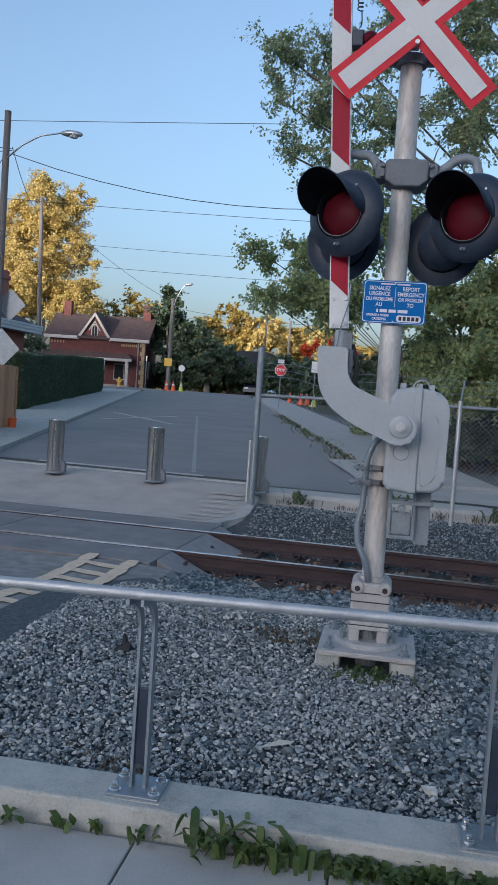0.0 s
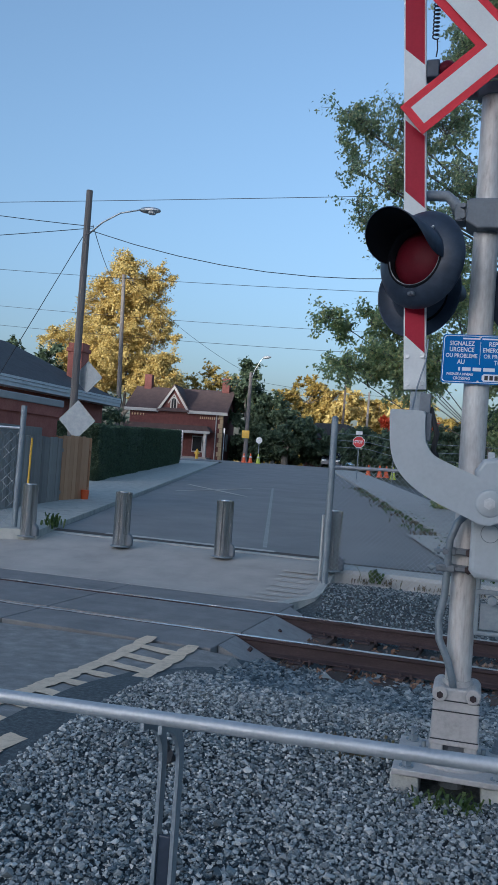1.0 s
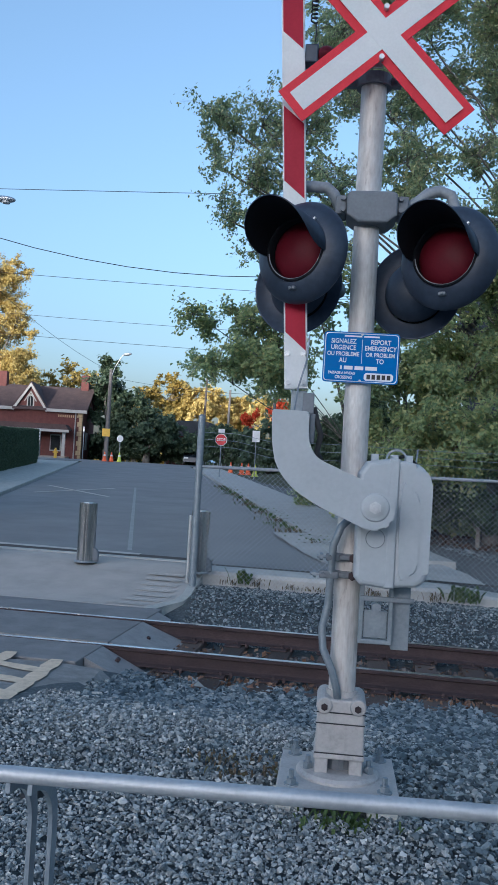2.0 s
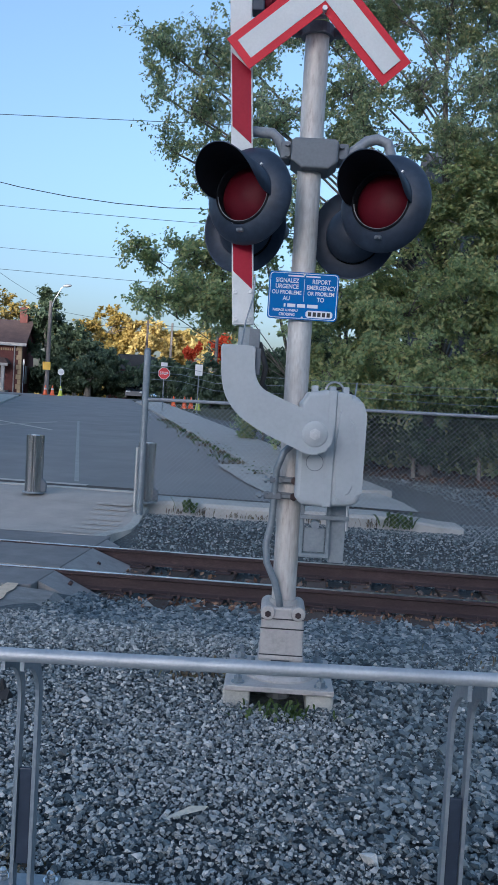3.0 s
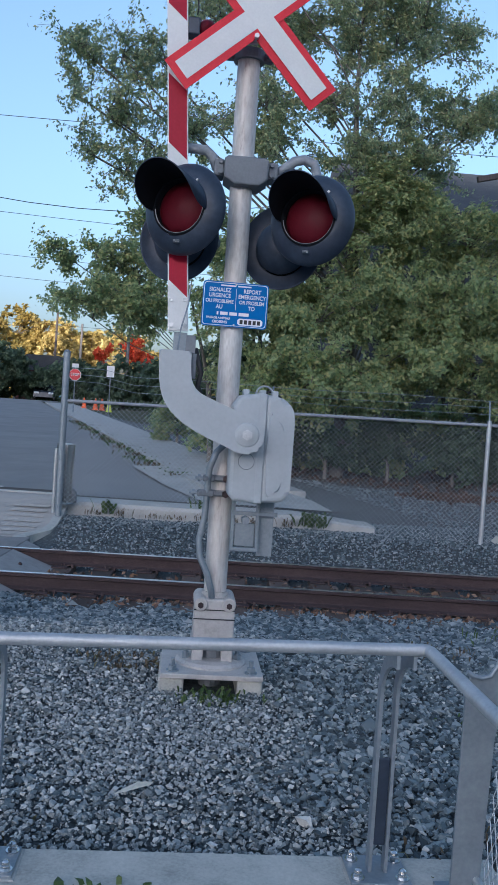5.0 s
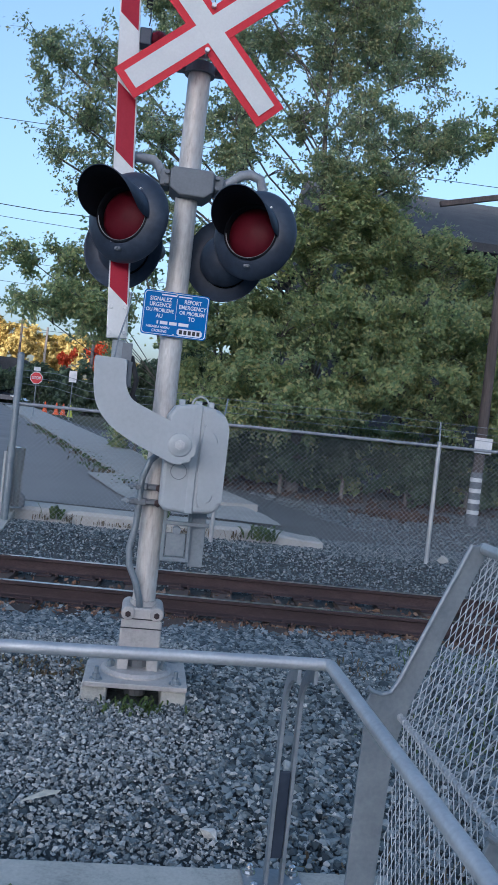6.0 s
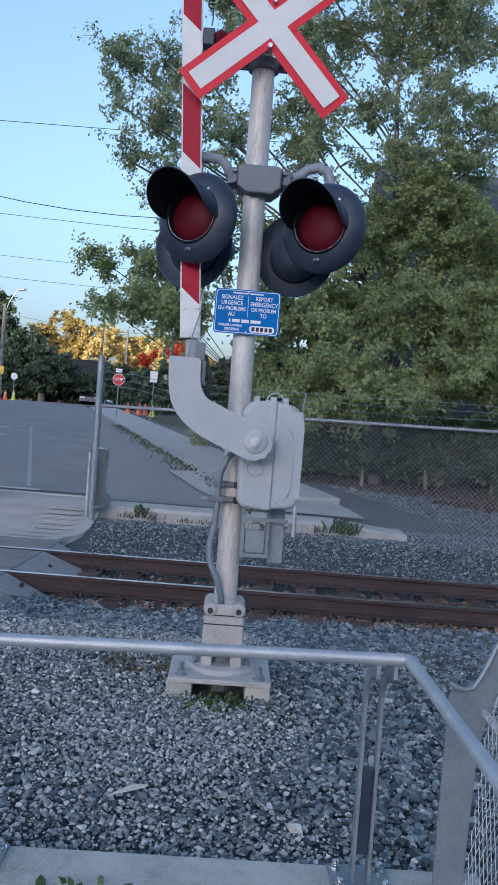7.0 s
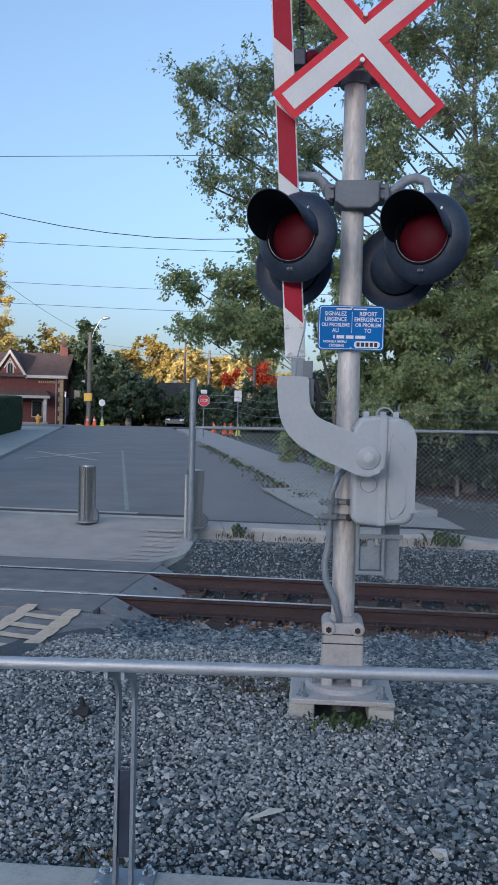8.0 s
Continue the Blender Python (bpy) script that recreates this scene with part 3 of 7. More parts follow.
for a, b in zip(rows_, rows_[1:]):
    for k in range(3):
        bm.faces.new((a[k], a[k + 1], b[k + 1], b[k]))
single("path_shoulder", bm, ASPHALT_PATH, "crumbling asphalt shoulder of the path", "path edge", "structure")


def blob_strip(bm, p0, p1, w, zf, seed, n=6):
    """A painted stroke with wavy edges, 4 mm over the surface."""
    rnd = random.Random(seed)
    p0, p1 = Vector(p0), Vector(p1)
    d = (p1 - p0).normalized()
    s = Vector((-d.y, d.x))
    rows = []
    for i in range(n):
        c = p0 + (p1 - p0) * i / (n - 1)
        ww = w * (0.5 + rnd.uniform(-0.09, 0.09)) * (0.8 if i in (0, n - 1) else 1)
        rows.append([bm.verts.new((q.x, q.y, zf(q.x, q.y) + 0.010)) for q in (c - s * ww, c + s * ww)])
    for a, b in zip(rows, rows[1:]):
        bm.faces.new((a[0], a[1], b[1], b[0]))


marking = tagged(new("ladder_marking"), "worn cream ladder marking painted along the path edge", "road marking", kind="structure")
for i in range(13):
    y = 3.27 + 0.42 * i
    e = path_edge(y) - 0.14
    bm = B()
    blob_strip(bm, (e - 0.03, y), (e - 0.50, y + 0.16), 0.155, path_z, i)
    part("rung", bm, ROAD_PAINT, marking)
    for off in (0.0, -0.5):
        bm = B()
        blob_strip(bm, (e + off, y + 0.01 + (0.16 if off else 0)), (path_edge(y + 0.42) - 0.14 + off, y + 0.43 + (0.16 if off else 0)), 0.145, lambda x, y: path_z(x, y) + 0.001, i * 7 + 3)
        part("side_stroke", bm, ROAD_PAINT, marking)

def thick(bm, depth):
    r = bmesh.ops.extrude_face_region(bm, geom=list(bm.faces))
    for v in r["geom"]:
        if isinstance(v, bmesh.types.BMVert):
            v.co.z -= depth
    return bm


# concrete apron beyond the track
def apron_z(x, y):
    return RAIL_Z + 0.295 * smoothstep(11.72, 14.3, y)


def apron_cut(y):
    """The corner by the far rail is cut back."""
    return 0.34 * smoothstep(12.5, 11.72, y)


bm = sheet(B(), lin(-16, -2.14, 18), lin(11.72, 14.35, 10), lambda x, y: apron_z(x, y), None)
for v in bm.verts:
    v.co.x -= apron_cut(v.co.y) * smoothstep(-5.0, -2.14, v.co.x)
    v.co.y += SKEW * v.co.x * (0.95 if v.co.y < 13 else 1.3)
single("apron", thick(bm, 0.34), APRON, "pale concrete apron between track and bollards", "pavement", "structure")
bm = B()
edge = [(-2.14 - apron_cut(y), y) for y in lin(11.72, 14.35, 10)]
rows_ = []
for x, y in edge:
    y2 = y + SKEW * x * (0.95 if y < 13 else 1.3)
    rows_.append([bm.verts.new((x, y2, apron_z(x, y))), bm.verts.new((x + 0.12, y2, apron_z(x, y) - 0.015)), bm.verts.new((x + 0.14, y2, -0.5))])
for a, b in zip(rows_, rows_[1:]):
    for k in range(2):
        bm.faces.new((a[k], a[k + 1], b[k + 1], b[k]))
single("apron_edge", bm, CONCRETE_OLD, "concrete edging of the apron", "kerb", "structure")
fm = tagged(new("faded_ladder_marking"), "faded pale ladder marking on the apron", "road marking", kind="structure")
for i in range(7):
    y = 12.0 + 0.25 * i
    bm = B()
    blob_strip(bm, (-2.27 - apron_cut(y), y), (-2.8 - apron_cut(y), y + 0.05), 0.13, lambda x, y: apron_z(x, y - SKEW * x) + 0.001, i + 50)
    part("rung", bm, GHOST_PAINT, fm)


# road and its edges
def strip(u0, u1, v0, v1, dz, nv=24, nu=2):
    bm = B()
    rows = []
    for v in lin(v0, v1, nv):
        row = []
        for u in lin(u0, u1, nu):
            x, y = road_xy(u, v)
            row.append(bm.verts.new((x, y, road_z(y) + dz)))
        rows.append(row)
    for a, b in zip(rows, rows[1:]):
        for k in range(nu - 1):
            bm.faces.new((a[k], a[k + 1], b[k + 1], b[k]))
    return bm


bm = B()
bm.faces.new([bm.verts.new((x, y, road_z(y))) for x, y in ((-7.75, 15.17), (-2.05, 14.78), (-2.04, 14.33), (0.55, 14.17), (0.28, 15.5), (-0.52, 18.9), (-8.0, 17.15))])
bmr = strip(-3.3, 4.4, 3.49, 52, 0.0)
single("road_mouth", bm, ASPHALT, "grey asphalt road end beside the bollards", "road", "structure")
single("road", bmr, ASPHALT, "grey worn asphalt street rising away", "road", "structure")
bm = strip(-60, 60, 47.5, 56, 0.006, 2, 12)
single("cross_street", bm, ASPHALT, "grey asphalt cross street at the top", "road", "structure")
single("left_walk", thick(strip(-6.4, -3.32, 0.3, 44, 0.10), 0.25), CONCRETE_OLD, "old concrete pavement along the hedge", "pavement", "structure")
single("left_drive", strip(-9.0, -6.42, 0.2, 16, 0.05, 8), ASPHALT_PATH, "worn asphalt yard beside the garage", "driveway", "structure")
single("right_walk", thick(strip(4.42, 6.3, 0.3, 44, 0.09), 0.25), CONCRETE, "pale concrete pavement with an overgrown edge", "pavement", "structure")
rm = tagged(new("road_marking"), "faded white road markings on the asphalt", "road marking", kind="structure")
part("centre_line", strip(0.59, 0.67, 0.9, 19, 0.006, 20), FADED_PAINT, rm)
rz_ = lambda x, y: road_z(y) + 0.003
for a, b in (((-10.6, 31.4), (-7.25, 27.5)), ((-9.7, 27.5), (-8.2, 31.8))):
    bm = B()
    blob_strip(bm, a, b, 0.18, rz_, 4, 12)
    part("crossed_line", bm, PALE_PAINT, rm)
bm = B()
blob_strip(bm, (-6.6, 15.35), (-3.3, 15.08), 0.2, rz_, 9, 14)
part("stop_bar", bm, PALE_PAINT, rm)
# the long kerb in front of the road, from yard to bank
KERB_LINE = lambda x: 13.55 + SKEW * x * 1.3


def swept(prof_at, xs, close=True):
    """A run of cross sections along x: prof_at(x) gives (y, z) pairs."""
    bm = B()
    rows = [[bm.verts.new((x, y, z)) for y, z in prof_at(x)] for x in xs]
    for a, b in zip(rows, rows[1:]):
        for k in range(len(a) - 1):
            bm.faces.new((a[k], a[k + 1], b[k + 1], b[k]))
    for r in (rows[0], rows[-1]):
        bm.faces.new(r)
    return bm


def ramp_prof(x):
    y, t = KERB_LINE(x), 1 - 0.75 * smoothstep(1.5, 2.75, x)
    return [(y, -0.3), (y, 0.09 * t), (y + 0.04, 0.13 * t + 0.012), (y + 0.62, 0.14 * t + 0.015), (y + 0.64, -0.3)]


single("long_kerb", swept(ramp_prof, lin(-2.02, 2.75, 20)), PALE_KERB, "pale concrete kerb beside the fence", "kerb", "structure")


def thin_prof(x):
    y = 14.36 + SKEW * x * 1.3
    return [(y, -0.2), (y, 0.155), (y + 0.02, 0.165), (y + 0.13, 0.165), (y + 0.14, -0.2)]


single("road_kerb", swept(thin_prof, lin(-16, -2.05, 20)), PALE_KERB, "narrow pale kerb between apron and road", "kerb", "structure")
single("road_joint", swept(lambda x: [(14.51 + SKEW * x * 1.3, 0.0), (14.515 + SKEW * x * 1.3, 0.160), (14.86 + SKEW * x * 1.3, road_z(14.86 + SKEW * x * 1.3) + 0.007), (14.87 + SKEW * x * 1.3, 0.0)], lin(-16, -2.05, 12)), EARTH, "dirt-filled joint behind the kerb", "joint", "structure")
bm = sheet(B(), lin(-2.05, 2.5, 8), [14.26, 14.42], lambda x, y: 0.15)
for v in bm.verts:
    v.co.y += SKEW * v.co.x * 1.3
single("joint_strip", bm, EARTH, "dirt-filled joint behind the kerb", "joint", "structure")
bm = B()
fs = [bm.verts.new(c) for c in ((0.12, 14.45, road_z(14.47) + 0.02), (1.2, 14.38, road_z(14.4) + 0.02), (2.25, 14.33, 0.145), (2.1, 15.4, road_z(15.4) + 0.02), (1.2, 17.5, road_z(17.5) + 0.10), (-0.4, 19.5, road_z(19.5) + 0.10), (-1.4, 19.5, road_z(19.5) + 0.06), (-0.6, 16.5, road_z(16.5) + 0.03))]
bm.faces.new(fs)
single("corner_walk", bm, CONCRETE, "pale concrete walk corner behind the fence", "pavement", "structure")


# ---- railway crossing signal ----
MX, MY = -0.05, 5.6
signal = thing("crossing_signal", (MX, MY, 0.0), "grey railway crossing signal with raised gate and flashers", "crossing signal")


def ellipse_ring(bm, m, prof, seg=28, a0=0.0, a1=2 * math.pi):
    """Surface of revolution about local y: prof of (radius, y)."""
    full = abs(a1 - a0 - 2 * math.pi) < 1e-6
    n = seg if full else seg + 1
    rings = []
    for r, y in prof:
        rings.append([bm.verts.new(m @ Vector((r * math.sin(a0 + (a1 - a0) * k / seg), y, r * math.cos(a0 + (a1 - a0) * k / seg)))) for k in range(n)])
    for a, b in zip(rings, rings[1:]):
        for k in range(n if full else n - 1):
            bm.faces.new((a[k], a[(k + 1) % n], b[(k + 1) % n], b[k]))
    return bm


# mast, foot and base
part("mast", rod(B(), (0, 0, 0.5), (0, 0, 3.83), 0.0695, 0.067, seg=32), ALU_MAST, signal, "scuffed aluminium mast", smooth=False)
foot = part("mast_foot", prism(B(), [(-0.125, 0.29), (0.125, 0.29), (0.12, 0.53), (0.1, 0.57), (-0.1, 0.57), (-0.12, 0.53)], 0.25, pose(0, -0.125, 0), bevel=0.012), BASE_PAINT, signal, "aged junction box foot")
for z in (0.505, 0.45, 0.30):
    part("door_seam", box(B(), -0.124, 0.124, -0.1285, -0.124, z - 0.003, z + 0.003), INK, foot)
for x in (-0.085, 0.085):
    part("foot_lug", ellipse_ring(B(), pose(x, -0.14, 0.54), [(0.0, 0.0), (0.036, 0.0), (0.042, 0.008), (0.042, 0.27), (0.0, 0.27)], 18), BASE_PAINT, foot)
    part("foot_bolt", rod(B(), (x, -0.15, 0.535), (x, -0.1, 0.535), 0.018, seg=6), RAIL_RUST, foot)
part("foot_collar", rod(B(), (0, 0, 0.55), (0, 0, 0.6), 0.085, 0.08, seg=24), BASE_PAINT, foot)
skirt = B()
for x in (-0.088, 0.088):
    for y in (-0.088, 0.088):
        box(skirt, x - 0.034, x + 0.034, y - 0.034, y + 0.034, 0.19, 0.285, bevel=0.008)
box(skirt, -0.13, 0.13, -0.13, 0.13, 0.27, 0.30, bevel=0.008)
ellipse_ring(skirt, pose(0, 0, 0.165, 90, 0, 0), [(0.0, 0.036), (0.15, 0.036), (0.20, 0.028), (0.215, 0.012), (0.215, 0.0), (0.0, 0.0)], 36)
part("base_casting", skirt, BASE_PAINT, signal, "cast foot on four short legs")
part("base_core", rod(B(), (0, 0, 0.19), (0, 0, 0.28), 0.075, seg=16), BRACKET, signal)
for x in (-0.155, 0.155):
    b = rod(B(), (x, -0.06, 0.195), (x, -0.06, 0.228), 0.026, seg=6)
    rod(b, (x, -0.06, 0.195), (x, -0.06, 0.26), 0.013, seg=8)
    part("flange_nut", b, GALV_DULL, signal)
part("base_plate", box(B(), -0.3, 0.3, -0.29, 0.29, 0.135, 0.165, bevel=0.005), BASE_PAINT, signal, "grey steel base plate")
for x in (-0.23, 0.23):
    for y in (-0.23, 0.23):
        b = rod(B(), (x, y, 0.165), (x, y, 0.2), 0.026, seg=6)
        rod(b, (x, y, 0.165), (x, y, 0.24), 0.013, seg=8)
        rod(b, (x, y, 0.163), (x, y, 0.172), 0.038, seg=14)
        part("anchor_bolt", b, GALV_DULL, signal)
for x0, x1 in ((-0.31, -0.16), (0.15, 0.3)):
    part("concrete_block", box(B(), x0, x1, -0.26, 0.26, -0.1, 0.134, bevel=0.012), CONCRETE_OLD, signal)
part("cable_duct", rod(B(), (0, 0, -0.1), (0, 0, 0.14), 0.07, seg=14), BRACKET, signal)

# mast cap and clamp
clamp = B()
ellipse_ring(clamp, pose(0, 0, 3.81, 90, 0, 0), [(0.071, -0.03), (0.092, -0.03), (0.092, 0.03), (0.071, 0.03)], 24)
for x in (-0.115, 0.115):
    box(clamp, x - 0.03, x + 0.03, -0.02, 0.02, 3.785, 3.835, bevel=0.006)
    rod(clamp, (x, -0.05, 3.81), (x, 0.05, 3.81), 0.012, seg=8)
part("mast_clamp", clamp, BRACKET, signal, "dark cast clamp")
hook = prism(B(), [(-0.035, 3.82), (0.035, 3.82), (0.035, 3.86), (0.025, 4.13), (-0.025, 4.13), (-0.035, 3.9)], 0.015, pose(0, -0.16, 0), bevel=0.003)
part("sign_bracket", hook, GALV, signal)

# crossbuck: two mitred boards
XC = pose(0.03, -0.20, 3.975, 0, 2.6, 2)


def board(m):
    return prism(B(), [(-0.6, -0.1), (0.6, -0.1), (0.6, 0.1), (-0.6, 0.1)], 0.004, m)


for k, (ang, push) in enumerate(((-43, 0.0), (45, 0.006))):
    m = XC @ Matrix.Translation((0, push, 0)) @ Matrix.Rotation(radians(ang), 4, "Y")
    bd = part("crossbuck_board", board(m), RED_SHEET, signal, "white board with a red border")
    w, t = 0.1, 0.042
    face = prism(B(), [(-0.6 + t, -w + t), (0.6 - t, -w + t), (0.6 - t, w - t), (-0.6 + t, w - t)], 0.002, XC @ Matrix.Translation((0, -0.003 - 0.0012 * k, 0)) @ Matrix.Rotation(radians(ang), 4, "Y"))
    part("white_face", face, WHITE_SHEET, bd, "white reflective face")
for z in (-0.13, 0.13):
    part("sign_bolt", rod(B(), XC @ Vector((0, -0.03, z)), XC @ Vector((0, 0.04, z)), 0.014, seg=8), GALV, signal)

# flasher crossarm
arm_box = B()
prism(arm_box, [(-0.13, 3.065), (-0.07, 3.025), (0.08, 3.025), (0.13, 3.065), (0.13, 3.175), (0.11, 3.19), (-0.11, 3.19), (-0.13, 3.175)], 0.22, pose(0.02, -0.13, 0), bevel=0.012)
part("crossarm_box", arm_box, BRACKET, signal, "dark grey cast crossarm box")
for s in (-1, 1):
    b = B()
    box(b, 0.02 + s * 0.16 - 0.03, 0.02 + s * 0.16 + 0.03, -0.08, 0.06, 3.08, 3.18, bevel=0.01)
    for z in (3.1, 3.16):
        rod(b, (0.02 + s * 0.15, -0.1, z), (0.02 + s * 0.15, -0.06, z), 0.014, seg=6)
    part("crossarm_flange", b, BRACKET, signal)
    cx = 0.02 + s * 0.36
    path = [(0.02 + s * 0.18, -0.02, 3.13), (0.02 + s * 0.24, -0.02, 3.17), (0.02 + s * 0.29, -0.02, 3.215), (cx - s * 0.01, -0.02, 3.23), (cx + s * 0.05, -0.02, 3.21), (cx + s * 0.07, -0.02, 3.15), (cx + s * 0.07, -0.02, 3.05)]
    if s < 0:
        path = [(0.02 + s * 0.17, -0.02, 3.13), (0.02 + s * 0.2, -0.02, 3.2), (0.02 + s * 0.24, -0.02, 3.235), (cx + 0.02, -0.02, 3.24), (cx - 0.05, -0.02, 3.22), (cx - 0.07, -0.02, 3.14), (cx - 0.07, -0.02, 3.05)]
    part("crossarm_pipe", tube(B(), path, 0.030, 12), PIPE, signal, "curved grey pipe arm", smooth=True)


def flasher(cx, cy, cz, yaw, tilt):
    """A lamp unit: local -y is the way it looks."""
    m = pose(cx, cy, cz, tilt, 0, yaw) @ Matrix.Diagonal((0.97, 0.97, 0.97, 1))
    unit = part("flasher_housing", ellipse_ring(B(), m, [(0.0, 0.185), (0.05, 0.182), (0.11, 0.165), (0.15, 0.12), (0.172, 0.06)], 32), BLACK, signal, "black flasher housing", smooth=True)
    bg = B()
    ellipse_ring(bg, m @ Matrix.Diagonal((1, 1, 1.04, 1)), [(0.168, -0.012), (0.19, -0.006), (0.225, 0.016), (0.252, 0.042), (0.263, 0.066), (0.262, 0.074), (0.255, 0.07), (0.22, 0.04), (0.168, 0.03)], 48)
    part("background", bg, BLACK, unit, "dished round black target board", smooth=True)
    rim = ellipse_ring(B(), m, [(0.156, 0.06), (0.157, -0.014), (0.163, -0.018), (0.170, -0.012)], 40)
    part("lens_rim", rim, HOOD_BLACK, unit, smooth=True)
    lens = ellipse_ring(B(), m, [(0.0, -0.012), (0.04, -0.009), (0.08, 0.0), (0.115, 0.013), (0.14, 0.030), (0.157, 0.048)], 40)
    part("lens", lens, RED_LENS, unit, "unlit deep red lens", smooth=True)
    # a thin bright seal along the lower half of the lens
    seal = ellipse_ring(B(), m, [(0.1535, -0.010), (0.156, -0.017), (0.1585, -0.012)], 28, radians(95), radians(265))
    part("lens_seal", seal, PIPE, unit, smooth=True)
    # hood: deep over the top and sides, open at the bottom
    hood, lining = B(), B()
    n = 44
    rings, inner = [[], [], []], [[], []]
    for k in range(n + 1):
        a = radians(-98) + radians(196) * k / n
        reach = 0.012 + 0.305 * max(0.0, math.cos(a * 90 / 99)) ** 0.36
        for ring, (r, y) in zip(rings, ((0.178, 0.01), (0.183, -reach), (0.178, -reach))):
            ring.append(hood.verts.new(m @ Vector((r * math.sin(a), y, r * math.cos(a)))))
        for ring, (r, y) in zip(inner, ((0.1779, -reach), (0.166, 0.01))):
            ring.append(lining.verts.new(m @ Vector((r * math.sin(a), y, r * math.cos(a)))))
    for rs, b in ((rings, hood), (inner, lining)):
        for p, q in zip(rs, rs[1:]):
            for k in range(n):
                b.faces.new((p[k], p[k + 1], q[k + 1], q[k]))
    part("hood", hood, BLACK, unit, "black sun hood", smooth=True)
    part("hood_lining", lining, HOOD_BLACK, unit, "matt black inside of the hood", smooth=True)
    latch = box(B(), -0.02, 0.02, -0.022, 0.012, -0.215, -0.195, m, bevel=0.006)
    rod(latch, m @ Vector((0, -0.03, -0.205)), m @ Vector((0, 0, -0.205)), 0.006, seg=6)
    part("latch", latch, BRACKET, unit)
    for a in (0.0, 0.75, -0.75):
        part("hood_screw", rod(B(), m @ Vector((0.178 * math.sin(a), -0.05, 0.178 * math.cos(a))), m @ Vector((0.192 * math.sin(a), -0.05, 0.192 * math.cos(a))), 0.008, seg=6), GALV, unit)


flasher(-0.352, -0.27, 2.833, -27, -2)
flasher(0.386, -0.27, 2.83, -26, -2)
# the pair that looks the other way
flasher(-0.33, 0.17, 2.72, 160, 4)
flasher(0.30, 0.17, 2.72, 162, 4)

# emergency sign
sign = part("notice_sign", prism(B(), [(sx * (0.195 - 0.018 + 0.018 * math.cos(a)), sz * (0.132 - 0.018 + 0.018 * math.sin(a))) for sx, sz, a0, a1 in ((1, 1, 0, 1.57), (-1, 1, 1.57, 0), (-1, -1, 0, 1.57), (1, -1, 1.57, 0)) for a in lin(a0, a1, 4)], 0.006, pose(0.005, -0.093, 2.325, 0, 0.5, 0)), BLUE_SIGN, signal, "blue enamel emergency notice with white lettering")
SM = pose(0.005, -0.0935, 2.325, 0, 0.5, 0)
edge_line = [(sx * (0.172 + 0.017 * math.cos(a)), sz * (0.109 + 0.017 * math.sin(a))) for sx, sz, a0, a1 in ((1, 1, 0, 1.57), (-1, 1, 1.57, 0), (-1, -1, 0, 1.57), (1, -1, 1.57, 0)) for a in lin(a0, a1, 4)]
bm = B()
rings = [[bm.verts.new(SM @ Vector((x * (1 - k / 0.19), y, z * (1 - k / 0.127)))) for x, z in edge_line] for k, y in ((0.0, 0.0), (0.0, -0.0012), (0.0035, -0.0012), (0.0035, 0.0))]
for a, b in zip(rings, rings[1:]):
    for k in range(len(a)):
        bm.faces.new((a[k], a[(k + 1) % len(a)], b[(k + 1) % len(a)], b[k]))
part("white_border", bm, material("white_sign_border", [(0.72, 0.76, 0.8), (0.8, 0.82, 0.85)], 0.5, bump=0), sign)


def lettering(text, x, z, size, mat, parent, m, name="lettering"):
    cu = bpy.data.curves.new("lettering", "FONT")
    cu.body, cu.size, cu.offset, cu.align_x, cu.align_y = text, size, 0.0006, "CENTER", "CENTER"
    cu.extrude = 0.0008
    tmp = bpy.data.objects.new("lettering", cu)
    me = bpy.data.meshes.new_from_object(tmp)
    bpy.data.objects.remove(tmp)
    me.materials.clear()
    me.materials.append(mat)
    ob = new(name, me)
    ob.parent = parent
    ob.matrix_basis = m @ pose(x, -0.0012, z, 90, 0, 0) @ Matrix.Diagonal((0.84, 1, 1, 1))
    return ob


for i, (a, b) in enumerate((("SIGNALEZ", "REPORT"), ("URGENCE", "EMERGENCY"), ("OU PROBLEME", "OR PROBLEM"), ("AU", "TO"))):
    z = 0.082 - 0.033 * i
    lettering(a, -0.093, z, 0.034 if i != 2 else 0.03, SIGN_TEXT, sign, SM)
    lettering(b, 0.098, z, 0.034 if i != 2 else 0.03, SIGN_TEXT, sign, SM)
lettering("PASSAGE A NIVEAU", -0.095, -0.083, 0.019, SIGN_TEXT, sign, SM)
lettering("CROSSING", -0.085, -0.106, 0.022, SIGN_TEXT, sign, SM)
for x0, x1, z0, z1 in ((-0.09, 0.0, 0.106, 0.114), (0.01, 0.09, 0.106, 0.114), (0.002, 0.0045, -0.03, 0.095), (-0.105, -0.095, -0.064, -0.045), (-0.085, -0.04, -0.064, -0.045), (-0.03, 0.015, -0.064, -0.045), (0.025, 0.085, -0.064, -0.045)):
    part("printed_bar", box(B(), x0, x1, -0.0015, 0, z0, z1, SM), SIGN_TEXT, sign)
plate = part("white_plate", prism(B(), [(0.03, -0.118), (0.16, -0.118), (0.17, -0.108), (0.17, -0.088), (0.16, -0.078), (0.03, -0.078), (0.02, -0.088), (0.02, -0.108)], 0.002, SM @ Matrix.Translation((0, -0.002, 0))), SIGN_TEXT, sign, "white plate with dark print")
for x in (0.043, 0.069, 0.095, 0.121, 0.147):
    part("printed_bar", box(B(), x - 0.009, x + 0.009, -0.0035, -0.002, -0.11, -0.086, SM), INK, sign)
